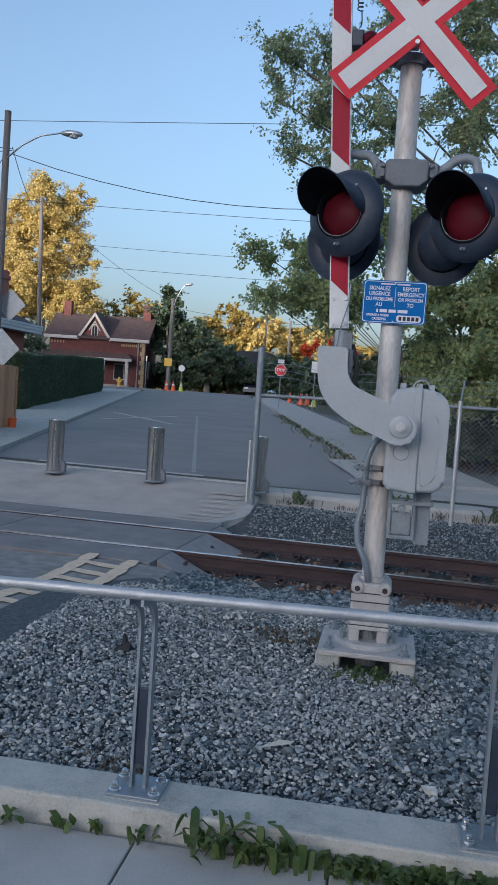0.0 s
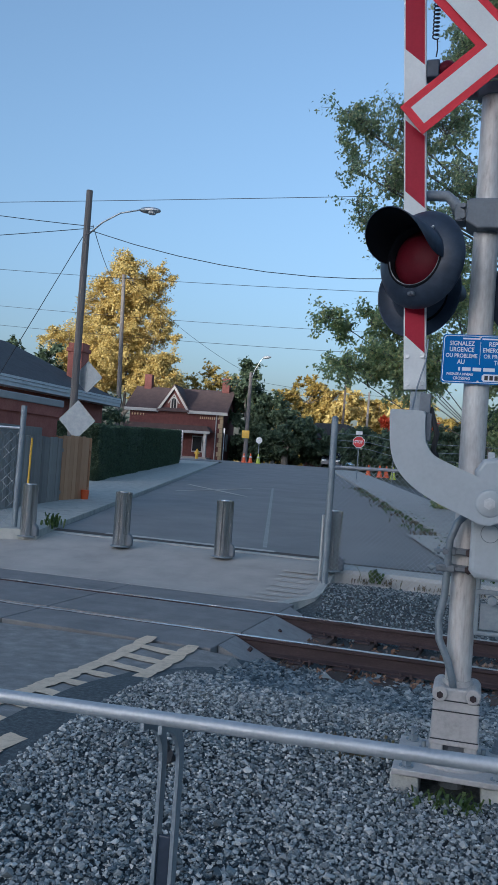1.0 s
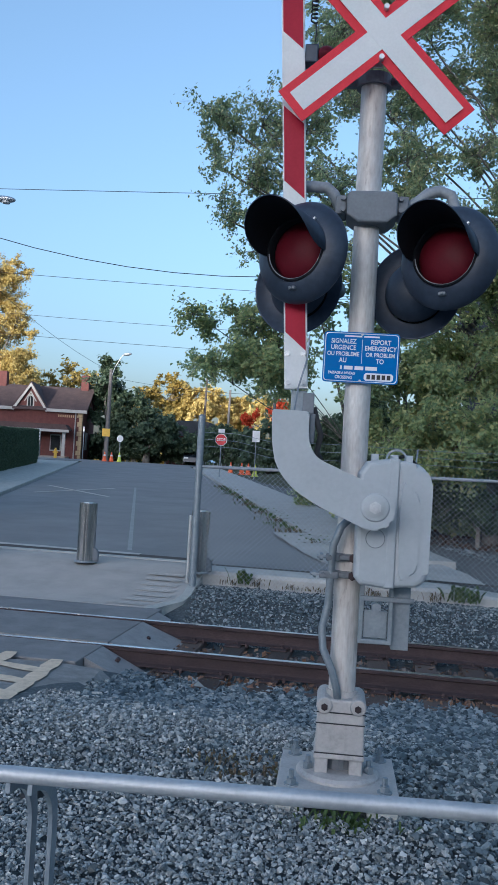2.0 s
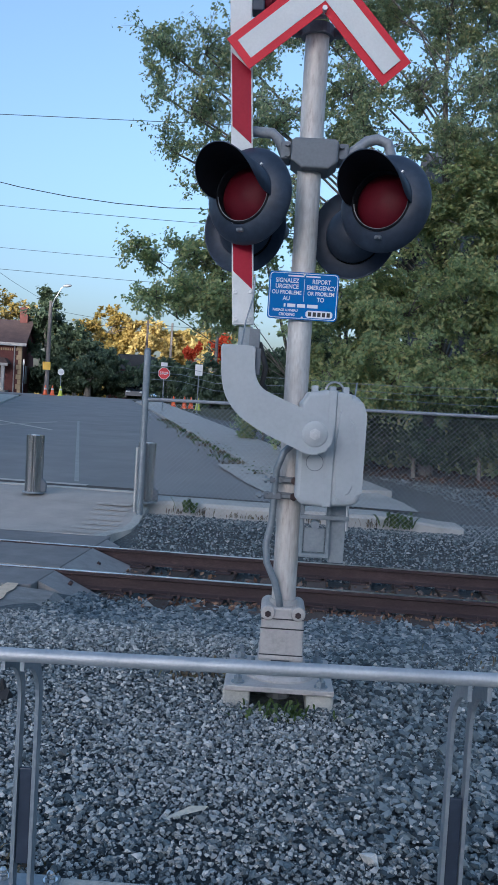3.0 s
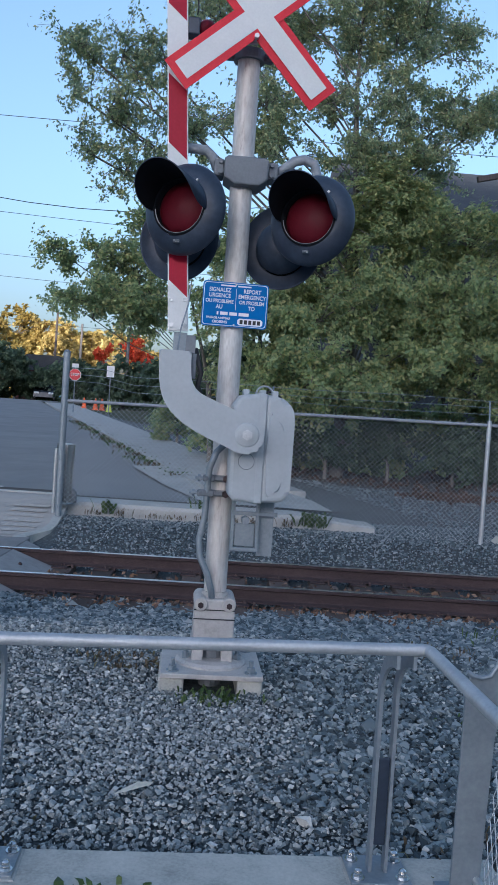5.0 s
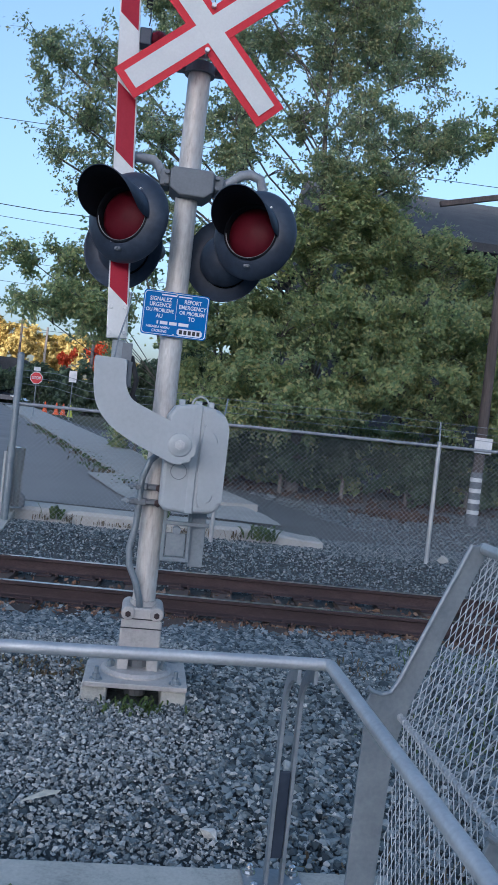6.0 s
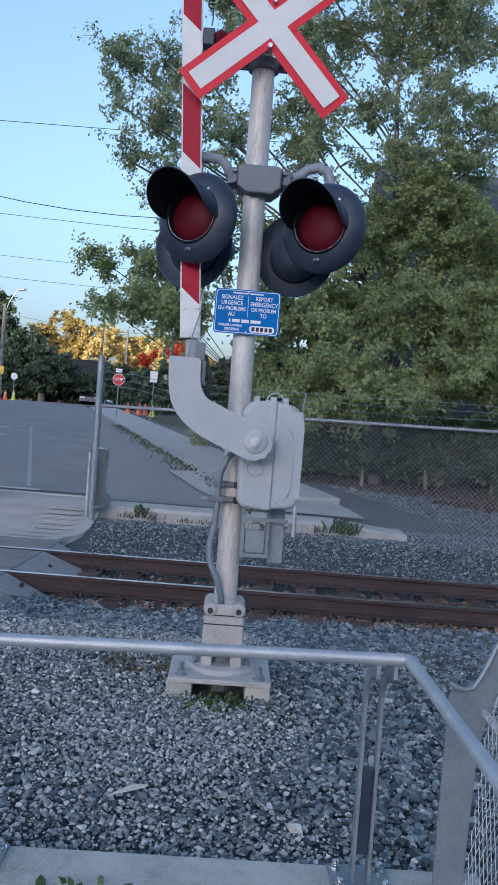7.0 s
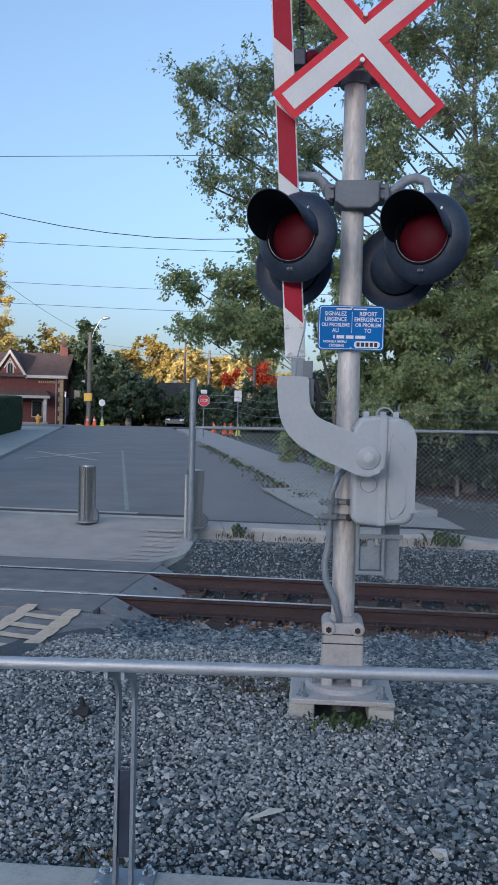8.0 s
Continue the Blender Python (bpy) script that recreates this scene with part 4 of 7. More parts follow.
for z in (-0.12, 0.12):
    part("sign_screw", rod(B(), SM @ Vector((0, -0.008, z)), SM @ Vector((0, 0.03, z)), 0.006, seg=8), GALV, sign)

# gate mechanism case
GM = pose(0, -0.32, 0)
case = part("mechanism_case", prism(B(), [(0.02, 1.22), (0.05, 1.185), (0.19, 1.17), (0.198, 1.18), (0.198, 1.80), (0.19, 1.812), (0.06, 1.79), (0.02, 1.73)], 0.36, GM, bevel=0.026), GREY_PAINT, signal, "light grey gate mechanism case")
door = part("case_door", prism(B(), [(0.204, 1.178)] + [(0.30 + 0.078 * math.cos(a), 1.262 + 0.078 * math.sin(a)) for a in lin(-1.45, 0, 7)] + [(0.283 + 0.098 * math.cos(a), 1.655 + 0.135 * math.sin(a)) for a in lin(0.06, 1.5, 9)] + [(0.204, 1.806)], 0.33, pose(0, -0.312, 0), bevel=0.03), GREY_PAINT, signal, "rounded light grey case door")
part("door_panel", prism(B(), rounded([(0.232, 1.25), (0.28, 1.245), (0.318, 1.275), (0.325, 1.4), (0.325, 1.56), (0.312, 1.63), (0.27, 1.665), (0.232, 1.67)], 3), 0.02, pose(0, -0.322, 0), bevel=0.008), GREY_PAINT, door)
part("door_flange", prism(B(), [(0.168, 1.176), (0.216, 1.178), (0.216, 1.806), (0.168, 1.808)], 0.35, pose(0, -0.3215, 0), bevel=0.008), GREY_PAINT, case)
part("round_plug", rod(B(), (0.115, -0.325, 1.415), (0.115, -0.3, 1.415), 0.046, seg=24), GREY_PAINT, case)
part("plug_seam", ellipse_ring(B(), pose(0.115, -0.326, 1.415), [(0.044, 0.0), (0.047, -0.001), (0.047, 0.004)], 24), BRACKET, case)
part("lifting_ring", tube(B(), [(0.21 + 0.05 * math.cos(a), -0.15, 1.805 + 0.05 * math.sin(a)) for a in lin(0.0, math.pi, 12)], 0.006, 6), GALV, case)
for x in (0.1, 0.198, 0.27):
    part("case_lug", box(B(), x - 0.018, x + 0.018, -0.2, -0.1, 1.79, 1.83, bevel=0.005), GREY_PAINT, case)
part("lid_cable", tube(B(), [(0.2, -0.1, 1.81), (0.26, -0.12, 1.83), (0.31, -0.12, 1.79), (0.35, -0.1, 1.74)], 0.009, 6), RUBBER, case)

# elbow that carries the gate arm
ELBOW = [(-0.410, 2.006), (-0.37, 2.010), (-0.32, 2.010), (-0.27, 2.009), (-0.236, 2.003), (-0.233, 1.965), (-0.231, 1.91), (-0.22, 1.845), (-0.18, 1.79), (-0.09, 1.748), (0.03, 1.7), (0.125, 1.658), (0.178, 1.61), (0.193, 1.555), (0.176, 1.5), (0.127, 1.465),
         (0.06, 1.467), (-0.03, 1.503), (-0.18, 1.568), (-0.3, 1.645), (-0.372, 1.735), (-0.4, 1.83), (-0.408, 1.93)]
elbow = part("gate_elbow", prism(B(), rounded(ELBOW), 0.13, pose(0, -0.46, 0), bevel=0.012), GREY_PAINT, signal, "light grey cranked gate arm support")
part("pivot_ring", ellipse_ring(B(), pose(0.10, -0.462, 1.57), [(0.035, -0.002), (0.06, -0.006), (0.068, 0.0), (0.068, 0.01)], 28), GREY_PAINT, elbow, smooth=True)
part("pivot_nut", rod(rod(B(), (0.1, -0.49, 1.57), (0.1, -0.45, 1.57), 0.03, seg=6), (0.1, -0.505, 1.57), (0.1, -0.48, 1.57), 0.016, seg=10), GALV, elbow)
part("pivot_washer", rod(B(), (0.1, -0.472, 1.57), (0.1, -0.455, 1.57), 0.045, seg=20), GREY_PAINT, elbow)
part("elbow_cable", tube(B(), [(-0.215, -0.39, 2.03), (-0.2, -0.4, 1.98), (-0.175, -0.4, 1.9), (-0.19, -0.38, 1.82), (-0.17, -0.36, 1.78)], 0.014, 8), RUBBER, signal, smooth=True)
part("elbow_hinge", box(box(B(), -0.232, -0.205, -0.42, -0.38, 1.86, 2.0, bevel=0.004), -0.27, -0.215, -0.42, -0.39, 2.0, 2.1, bevel=0.004), BRACKET, signal)

# gate arm, raised
AX, AY, AW = -0.186, -0.13, 0.060
arm = part("gate_arm", box(B(), -AW, AW, 0.0, 0.05, 2.15, 8.6, pose(AX, AY, 0, 0, -3.6, 0), bevel=0.003), WHITE_SHEET, signal, "raised gate arm with red and white stripes")
AM = pose(AX, AY - 0.003, 0, 0, -3.6, 0)
SX, LX = -0.325, -0.431      # arm centre at its foot and at its lamp
w = AW - 0.008
for k in range(16):
    z0, z1 = (2.16, 2.345) if k == 0 else (2.345 + 0.397 * (k - 1), 2.345 + 0.397 * k)
    sl = 0.1
    lo = (0.0, 0.0) if k == 0 else (sl, -0.0)
    b = prism(B(), [(-w, z0 + lo[0]), (w, z0 + lo[1]), (w, z1), (-w, z1 + sl)], 0.003, AM)
    part("arm_stripe", b, DARK_RED if k % 2 else WHITE_SHEET, arm)
for z in (2.18, 2.33):
    for x in (-0.04, 0.04):
        part("arm_bolt", rod(B(), AM @ Vector((x, -0.012, z)), AM @ Vector((x, 0.0, z)), 0.012, seg=8), GALV, arm)
shank = B()
prism(shank, [(-0.04, 2.0), (0.04, 2.0), (0.04, 2.14), (-0.04, 2.14)], 0.03, pose(SX + 0.02, AY + 0.03, 0), bevel=0.004)
part("arm_shank", shank, GALV_DULL, arm)
lampu = B()
box(lampu, LX + 0.06, LX + 0.13, AY, AY + 0.09, 3.86, 3.96, bevel=0.008)
part("arm_lamp_base", lampu, BLACK, arm)
part("arm_lamp", ellipse_ring(B(), pose(LX + 0.17, AY + 0.04, 3.91), [(0.0, -0.055), (0.03, -0.045), (0.052, -0.015), (0.055, 0.05)], 16), RED_LENS, arm, "small dark red lamp", smooth=True)
part("coiled_cable", tube(B(), [(LX + 0.1 + 0.016 * math.cos(a), AY - 0.02 + 0.016 * math.sin(a), 4.06 + 0.0036 * a) for a in lin(0, 90, 260)], 0.004, 5), CABLE, arm)
part("lamp_cable", tube(B(), [(LX + 0.11, AY - 0.02, 3.96), (LX + 0.115, AY - 0.02, 4.0), (LX + 0.11, AY - 0.02, 4.06)], 0.004, 5), CABLE, arm)
part("arm_cable", tube(B(), [(SX + 0.06, AY - 0.005, 2.42), (SX + 0.055, AY - 0.02, 2.3), (SX + 0.02, AY - 0.06, 2.15), (SX + 0.01, AY - 0.2, 2.0)], 0.005, 6), GALV_DULL, arm)

# clamps and counterweight under the case
for z, l in ((1.29, 0.12), (1.2, 0.15)):
    b = B()
    ellipse_ring(b, pose(0, 0, z, 90, 0, 0), [(0.071, -0.018), (0.088, -0.018), (0.088, 0.018), (0.071, 0.018)], 20)
    box(b, -l, -0.05, -0.12, -0.09, z - 0.02, z + 0.02, bevel=0.008)
    rod(b, (-l + 0.02, -0.16, z), (-l + 0.02, 0.02, z), 0.013, seg=8)
    box(b, -l + 0.02, 0.1, -0.11, -0.085, z - 0.012, z + 0.012, bevel=0.004)
    clamp_part = part("case_clamp", b, BRACKET, signal)
    nuts = B()
    for dx in (-0.03, 0.01):
        rod(nuts, (-l + dx, -0.105, z), (-l + dx + 0.016, -0.105, z), 0.02, seg=6)
    rod(nuts, (-l - 0.045, -0.105, z), (-l + 0.05, -0.105, z), 0.008, seg=8)
    part("clamp_bolt", nuts, GALV_DULL, clamp_part)
    part("clamp_nut", rod(B(), (0.02, -0.135, z), (0.02, -0.10, z), 0.022, seg=6), RAIL_RUST, clamp_part)
frame_ = B()
for x in (0.075, 0.225):
    box(frame_, x - 0.012, x + 0.012, -0.1, -0.06, 0.86, 1.17, bevel=0.005)
box(frame_, 0.075, 0.225, -0.1, -0.06, 0.86, 0.885, bevel=0.005)
box(frame_, 0.063, 0.34, -0.11, -0.095, 1.08, 1.105, bevel=0.003)
part("weight_frame", frame_, GALV_DULL, signal)
part("weight", box(B(), 0.09, 0.21, -0.085, -0.07, 0.89, 1.03, bevel=0.004), GALV_DULL, signal)
part("weight_nut", rod(B(), (0.15, -0.12, 1.05), (0.15, -0.05, 1.05), 0.026, seg=6), GALV_DULL, signal)
part("weight_plate", box(B(), 0.235, 0.325, -0.05, 0.0, 0.83, 1.16, bevel=0.004), GALV_DULL, signal)
part("conduit", tube(B(), [(0.0, -0.1, 1.5), (-0.05, -0.14, 1.45), (-0.085, -0.12, 1.35), (-0.09, -0.1, 1.2), (-0.095, -0.09, 1.05), (-0.12, -0.09, 0.92), (-0.11, -0.1, 0.82), (-0.06, -0.11, 0.72), (-0.03, -0.1, 0.62), (-0.02, -0.09, 0.56)], 0.02, 10), GALV_DULL, signal, "grey flexible conduit", smooth=True)

# ---- railing ----
RAIL_Y, RAIL_H, BEND_X = 3.165, 0.948, 0.54
railing = thing("railing", (0, 0, 0), "brushed steel pedestrian railing on a kerb", "railing")
FALL = 0.015                       # the handrail falls a little to the west
part("top_rail", tube(B(), [(x, RAIL_Y - dy, RAIL_H + FALL * min(x, 0.5)) for x, dy in ((-6.5, 0.0), (-3, 0.0), (BEND_X - 0.022, 0.0), (BEND_X - 0.004, 0.004), (BEND_X + 0.003, 0.022), (BEND_X + 0.02, 6.1))], 0.0205, 20), BRUSHED, railing, "brushed steel tube handrail", smooth=True)


def curved_bar(s):
    """A flat bar, upright and then bowed forward under the handrail."""
    b = B()
    pts = [(0.0, KERB_Z + 0.012)] + [(0.0, z) for z in lin(0.3, RAIL_H - 0.2, 4)] + [(-0.2 * (1 - math.cos(a)), RAIL_H - 0.2 + 0.165 * math.sin(a)) for a in lin(0.2, math.pi / 2, 7)]
    prev = None
    for i, (y, z) in enumerate(pts):
        a, c = pts[max(0, i - 1)], pts[min(len(pts) - 1, i + 1)]
        d = Vector((c[0] - a[0], c[1] - a[1])).normalized()
        nrm = Vector((d.y, -d.x)) * 0.022
        row = [b.verts.new((s + dx, y + nrm.x * q, z + nrm.y * q)) for dx, q in ((-0.006, -1), (0.006, -1), (0.006, 1), (-0.006, 1))]
        if prev:
            for k in range(4):
                b.faces.new((prev[k], prev[(k + 1) % 4], row[(k + 1) % 4], row[k]))
        else:
            b.faces.new(row[::-1])
        prev = row
    b.faces.new(prev)
    return b


for px, py, rz in ((-0.88, 3.355, 0), (0.47, 3.355, 0), (-2.23, 3.355, 0)):
    post = part("post", curved_bar(-0.028), GALV_DULL, railing, "paired flat steel bar post")
    post.matrix_basis = pose(px, py, 0, 0, 0, rz)
    part("flat_bar", curved_bar(0.028), GALV_DULL, post)
    part("infill_plate", box(B(), -0.021, 0.021, -0.012, 0.0, 0.21, 0.52, bevel=0.004), BLACK, post, "dark infill plate")
    part("foot_plate", box(B(), -0.105, 0.105, -0.095, 0.095, KERB_Z, KERB_Z + 0.014, bevel=0.003), GALV_DULL, post)
    part("grout_pad", box(B(), -0.115, 0.115, -0.105, 0.1, KERB_Z - 0.01, KERB_Z + 0.003, bevel=0.002), CONCRETE, post, "pale grout pad")
    for x in (-0.078, 0.078):
        for y in (-0.06, 0.06):
            b = rod(B(), (x, y, KERB_Z + 0.014), (x, y, KERB_Z + 0.03), 0.017, seg=6)
            rod(b, (x, y, KERB_Z + 0.014), (x, y, KERB_Z + 0.019), 0.024, seg=14)
            bmesh.ops.create_uvsphere(b, u_segments=10, v_segments=6, radius=0.0145, matrix=Matrix.Translation((x, y, KERB_Z + 0.036)))
            part("acorn_nut", b, STAINLESS, post)

# ---- leaning mesh fence ----
mesh_fence = thing("mesh_fence", (0.735, 0, 0), "galvanised cable mesh fence with outward leaning top", "fence")
BEND_Z, TOP_DX, TOP_Z = 0.79, 0.28, 1.385
FP = [3.2, 2.2, 1.2, 0.2, -0.8]
outer = [(-0.05, KERB_Z), (0.05, KERB_Z), (0.062, 0.66), (0.08, 0.73), (0.11, 0.84), (TOP_DX + 0.035, TOP_Z - 0.025), (TOP_DX + 0.02, TOP_Z + 0.012), (TOP_DX - 0.015, TOP_Z), (0.065, 0.905), (0.04, 0.865), (0.01, 0.855), (-0.03, 0.875), (-0.045, 0.83)]
for y in FP:
    pst = part("post", prism(B(), outer, 0.014, pose(0, y, 0), bevel=0.003), GALV_DULL, mesh_fence, "cranked flat steel fence post")
    edge = [(-0.04, 0.88), (-0.02, 0.867), (0.01, 0.86), (0.04, 0.868), (0.065, 0.908), (TOP_DX - 0.012, TOP_Z + 0.003)]
    part("post_flange", tube(B(), [(x - 0.01, y - 0.012, z + 0.004) for x, z in edge], 0.009, 8), GALV_DULL, pst)
    part("foot_plate", box(B(), -0.08, 0.08, y - 0.09, y + 0.09, KERB_Z, KERB_Z + 0.014, bevel=0.003), GALV_DULL, pst)
part("top_tube", rod(B(), (TOP_DX + 0.03, 3.22, TOP_Z - 0.005), (TOP_DX + 0.03, -1.0, TOP_Z - 0.005), 0.02, seg=14), GALV, mesh_fence)
part("middle_cable", rod(B(), (0.075, 3.22, BEND_Z), (0.075, -1.0, BEND_Z), 0.009, seg=10), GALV, mesh_fence, "tight steel cable")
part("cable_lacing", tube(B(), [(0.075 + 0.0115 * math.cos(a), 3.2 - 0.0045 * a, BEND_Z + 0.0115 * math.sin(a)) for a in lin(0, 640, 900)], 0.0018, 4), WIRE, mesh_fence, "wire lacing wound round the cable")
part("lower_tube", rod(B(), (0.04, 3.22, 0.17), (0.04, -1.0, 0.17), 0.016, seg=12), GALV, mesh_fence)


def cable_net(p0, p1, y0, y1, pitch, name):
    """Diamond cable net between two long tubes: wires swing to and fro, joined by ferrules."""
    p0, p1 = Vector((p0[0], 0, p0[1])), Vector((p1[0], 0, p1[1]))
    height = (p1 - p0).length
    rows = max(2, round(height / (pitch * 1.75)))
    b, fer = B(), B()
    n = int((y1 - y0) / pitch)
    for i in range(n):
        for s in (1, -1):
            pts = []
            for j in range(rows + 1):
                c = p0 + (p1 - p0) * j / rows
                c.y = y0 + pitch * (i + 0.5) + s * pitch * 0.5 * (1 if j % 2 else -1)
                pts.append(c)
            tube(b, pts, 0.0017, 4)
        for j in range(rows + 1):
            c = p0 + (p1 - p0) * j / rows
            c.y = y0 + pitch * (i + (1 if j % 2 else 0))
            d = (p1 - p0).normalized() * 0.008
            rod(fer, c - d, c + d, 0.0032, seg=5)
    part(name, b, WIRE, mesh_fence, "woven steel cable net")
    part("ferrule_grid", fer, GALV, mesh_fence, "small crimped ferrules")["kind"] = "stuff"


cable_net((0.075, BEND_Z), (TOP_DX + 0.03, TOP_Z - 0.005), 0.3, 3.19, 0.042, "upper_net")
cable_net((0.04, 0.17), (0.075, BEND_Z), 0.3, 3.19, 0.042, "lower_net")

# ---- bollards ----
def bollard():
    t = thing("bollard", (0, 0, 0), "ribbed stainless steel bollard with a base hinge", "bollard", "bollards across the road")
    b = B()
    seg, prof = 48, []
    for z in (0.0, 0.9):
        prof.append([b.verts.new(((0.138 - (0.045 if k % 6 in (0, 1) else 0)) * math.cos(2 * math.pi * k / seg), (0.138 - (0.045 if k % 6 in (0, 1) else 0)) * math.sin(2 * math.pi * k / seg), z)) for k in range(seg)])
    for k in range(seg):
        b.faces.new((prof[0][k], prof[0][(k + 1) % seg], prof[1][(k + 1) % seg], prof[1][k]))
    b.faces.new(prof[1])
    part("shaft", b, STAINLESS, t, "ribbed stainless shaft")
    part("cap", rod(B(), (0, 0, 0.9), (0, 0, 0.912), 0.092, 0.088, seg=32), STAINLESS, t)
    part("base_ring", rod(B(), (0, 0, -0.01), (0, 0, 0.012), 0.17, seg=28), GALV_DULL, t)
    part("base_hinge", prism(B(), [(0.08, 0.01), (0.2, 0.01), (0.205, 0.14), (0.17, 0.2), (0.1, 0.25)], 0.1, pose(0, -0.05, 0), bevel=0.02), BRACKET, t, "dark hinge housing")
    return t


BOLLARDS = ((-7.49, 14.05), (-5.70, 13.98), (-3.90, 13.92), (-2.08, 13.6))
first = bollard()
first.matrix_basis = pose(*BOLLARDS[0], 0.13, 0, 0, 0)
for x, y in BOLLARDS[1:]:
    copy_thing(first, pose(x, y, 0.13, 0, 0, 4))

# ---- chain-link fence ----
FENCE = thing("chain_link_fence", (0, 0, 0), "galvanised chain-link fence topped with barbed wire", "fence")
FY = lambda x: 13.02 + SKEW * x
part("gate_post", rod(rod(B(), (-2.08, FY(-2.08), -0.1), (-2.08, FY(-2.08), 2.42), 0.05, seg=18), (-2.08, FY(-2.08), 2.42), (-2.08, FY(-2.08), 2.45), 0.056, 0.02, seg=18), GALV_DULL, FENCE, "stout galvanised corner post")
part("slim_post", rod(B(), (-2.17, FY(-2.17) + 0.1, 0.0), (-2.17, FY(-2.17) + 0.1, 0.98), 0.028, seg=12), GALV, FENCE)
FZ0, FZ1 = 0.0, 1.78
for x in (0.96, 4.24, 7.4, 10.6):
    pst = part("line_post", rod(B(), (x, FY(x), -0.2), (x, FY(x), FZ1 + 0.03), 0.034, seg=14), GALV, FENCE)
    part("barb_arm", rod(B(), (x, FY(x), FZ1), (x + 0.05, FY(x) + 0.18, FZ1 + 0.33), 0.012, seg=8), GALV_DULL, pst)
part("top_pipe", rod(B(), (-2.08, FY(-2.08), FZ1 - 0.08), (10.6, FY(10.6), FZ1), 0.024, seg=12), PIPE, FENCE, "galvanised top rail")
b = B()
for k in range(3):
    pts = []
    for x in lin(-2.08, 10.6, 26):
        zz = FZ1 + 0.11 * (k + 1) + 0.012 * math.sin(x * 1.9 + k)
        pts.append((x, FY(x) + 0.06 * (k + 1), zz + (0.1 if x < -1.5 else 0)))
    tube(b, pts, 0.0035, 5)
    for x in np.arange(-2.0, 10.5, 0.125):
        zz = FZ1 + 0.11 * (k + 1) + 0.012 * math.sin(x * 1.9 + k)
        y = FY(x) + 0.06 * (k + 1)
        rod(b, (x - 0.012, y, zz - 0.016), (x + 0.012, y, zz + 0.016), 0.002, seg=3)
part("barbed_wire", b, GALV_DULL, FENCE, "three strands of barbed wire")
# twisted tips along the top
b = B()
for x in np.arange(-2.0, 10.5, 0.06):
    z = FZ1 - 0.08 * (10.6 - x) / 12.7
    rod(b, (x, FY(x), z), (x + 0.01, FY(x), z + 0.06), 0.002, seg=3)
part("wire_tips", b, WIRE, FENCE)
verts, faces = [], []


def wire_quad(p, q, r=0.0020):
    """A thin three-sided wire from p to q."""
    d = Vector(q) - Vector(p)
    s = d.orthogonal().normalized()
    t = d.normalized().cross(s)
    i = len(verts)
    for e in (p, q):
        for a in (0, 2.094, 4.189):
            verts.append(tuple(Vector(e) + (s * math.cos(a) + t * math.sin(a)) * r))
    for k in range(3):
        faces.append((i + k, i + (k + 1) % 3, i + 3 + (k + 1) % 3, i + 3 + k))


D = 0.038
nx, nz = int(12.6 / D), int((FZ1 - FZ0) / D)
for i in range(nx):
    for j in range(nz):
        x, z = -2.03 + i * D, FZ0 + j * D - 0.02
        sc = (FZ1 - 0.08 * (10.6 - x) / 12.7) / FZ1
        if (i + j) % 2 == 0:
            wire_quad((x, FY(x), z * sc), (x + D, FY(x + D) + 0.004, (z + D) * sc))
        else:
            wire_quad((x, FY(x) + 0.004, (z + D) * sc), (x + D, FY(x + D), z * sc))
ob = new("wire_net", raw("wire_net", verts, faces, WIRE))
ob.parent = FENCE
ob["label"] = "diamond wire netting"


# ---- trees ----
def leaf_mesh(name, centres, normals_seed, size, mat, per=1, long=1.5):
    """Leaves: bent diamonds of two triangles, their faces turned to the sky and outwards."""
    rng = np.random.default_rng(normals_seed)
    n = len(centres)
    out = (centres - centres.mean(axis=0)) * [1, 1, 0.5]
    out /= np.linalg.norm(out, axis=1, keepdims=True) + 1e-6
    c = rng.normal(size=(n, 3)) * 0.6 + [0.0, 0.0, 0.5] + out * 0.65
    c /= np.linalg.norm(c, axis=1, keepdims=True)
    a = np.cross(c, rng.normal(size=(n, 3)))
    a /= np.linalg.norm(a, axis=1, keepdims=True) + 1e-9
    b = np.cross(a, c)
    s = size * rng.uniform(0.6, 1.3, (n, 1))
    v = np.stack([centres - a * s * long * 0.5, centres + b * s * 0.45 + c * s * 0.1, centres + a * s * long * 0.5, centres - b * s * 0.45 + c * s * 0.1], 1).reshape(-1, 3)
    i = np.arange(n)[:, None] * 4
    f = np.concatenate([i + [0, 1, 2], i + [0, 2, 3]], 1).reshape(-1, 3)
    me = bpy.data.meshes.new(name)
    me.vertices.add(len(v))
    me.vertices.foreach_set("co", v.astype(np.float32).ravel())
    me.loops.add(f.size)
    me.loops.foreach_set("vertex_index", f.astype(np.int32).ravel())
    me.polygons.add(len(f))
    me.polygons.foreach_set("loop_start", np.arange(0, f.size, 3, dtype=np.int32))
    me.update(calc_edges=True)
    me.polygons.foreach_set("use_smooth", [False] * len(f))
    me.materials.append(mat)
    return me


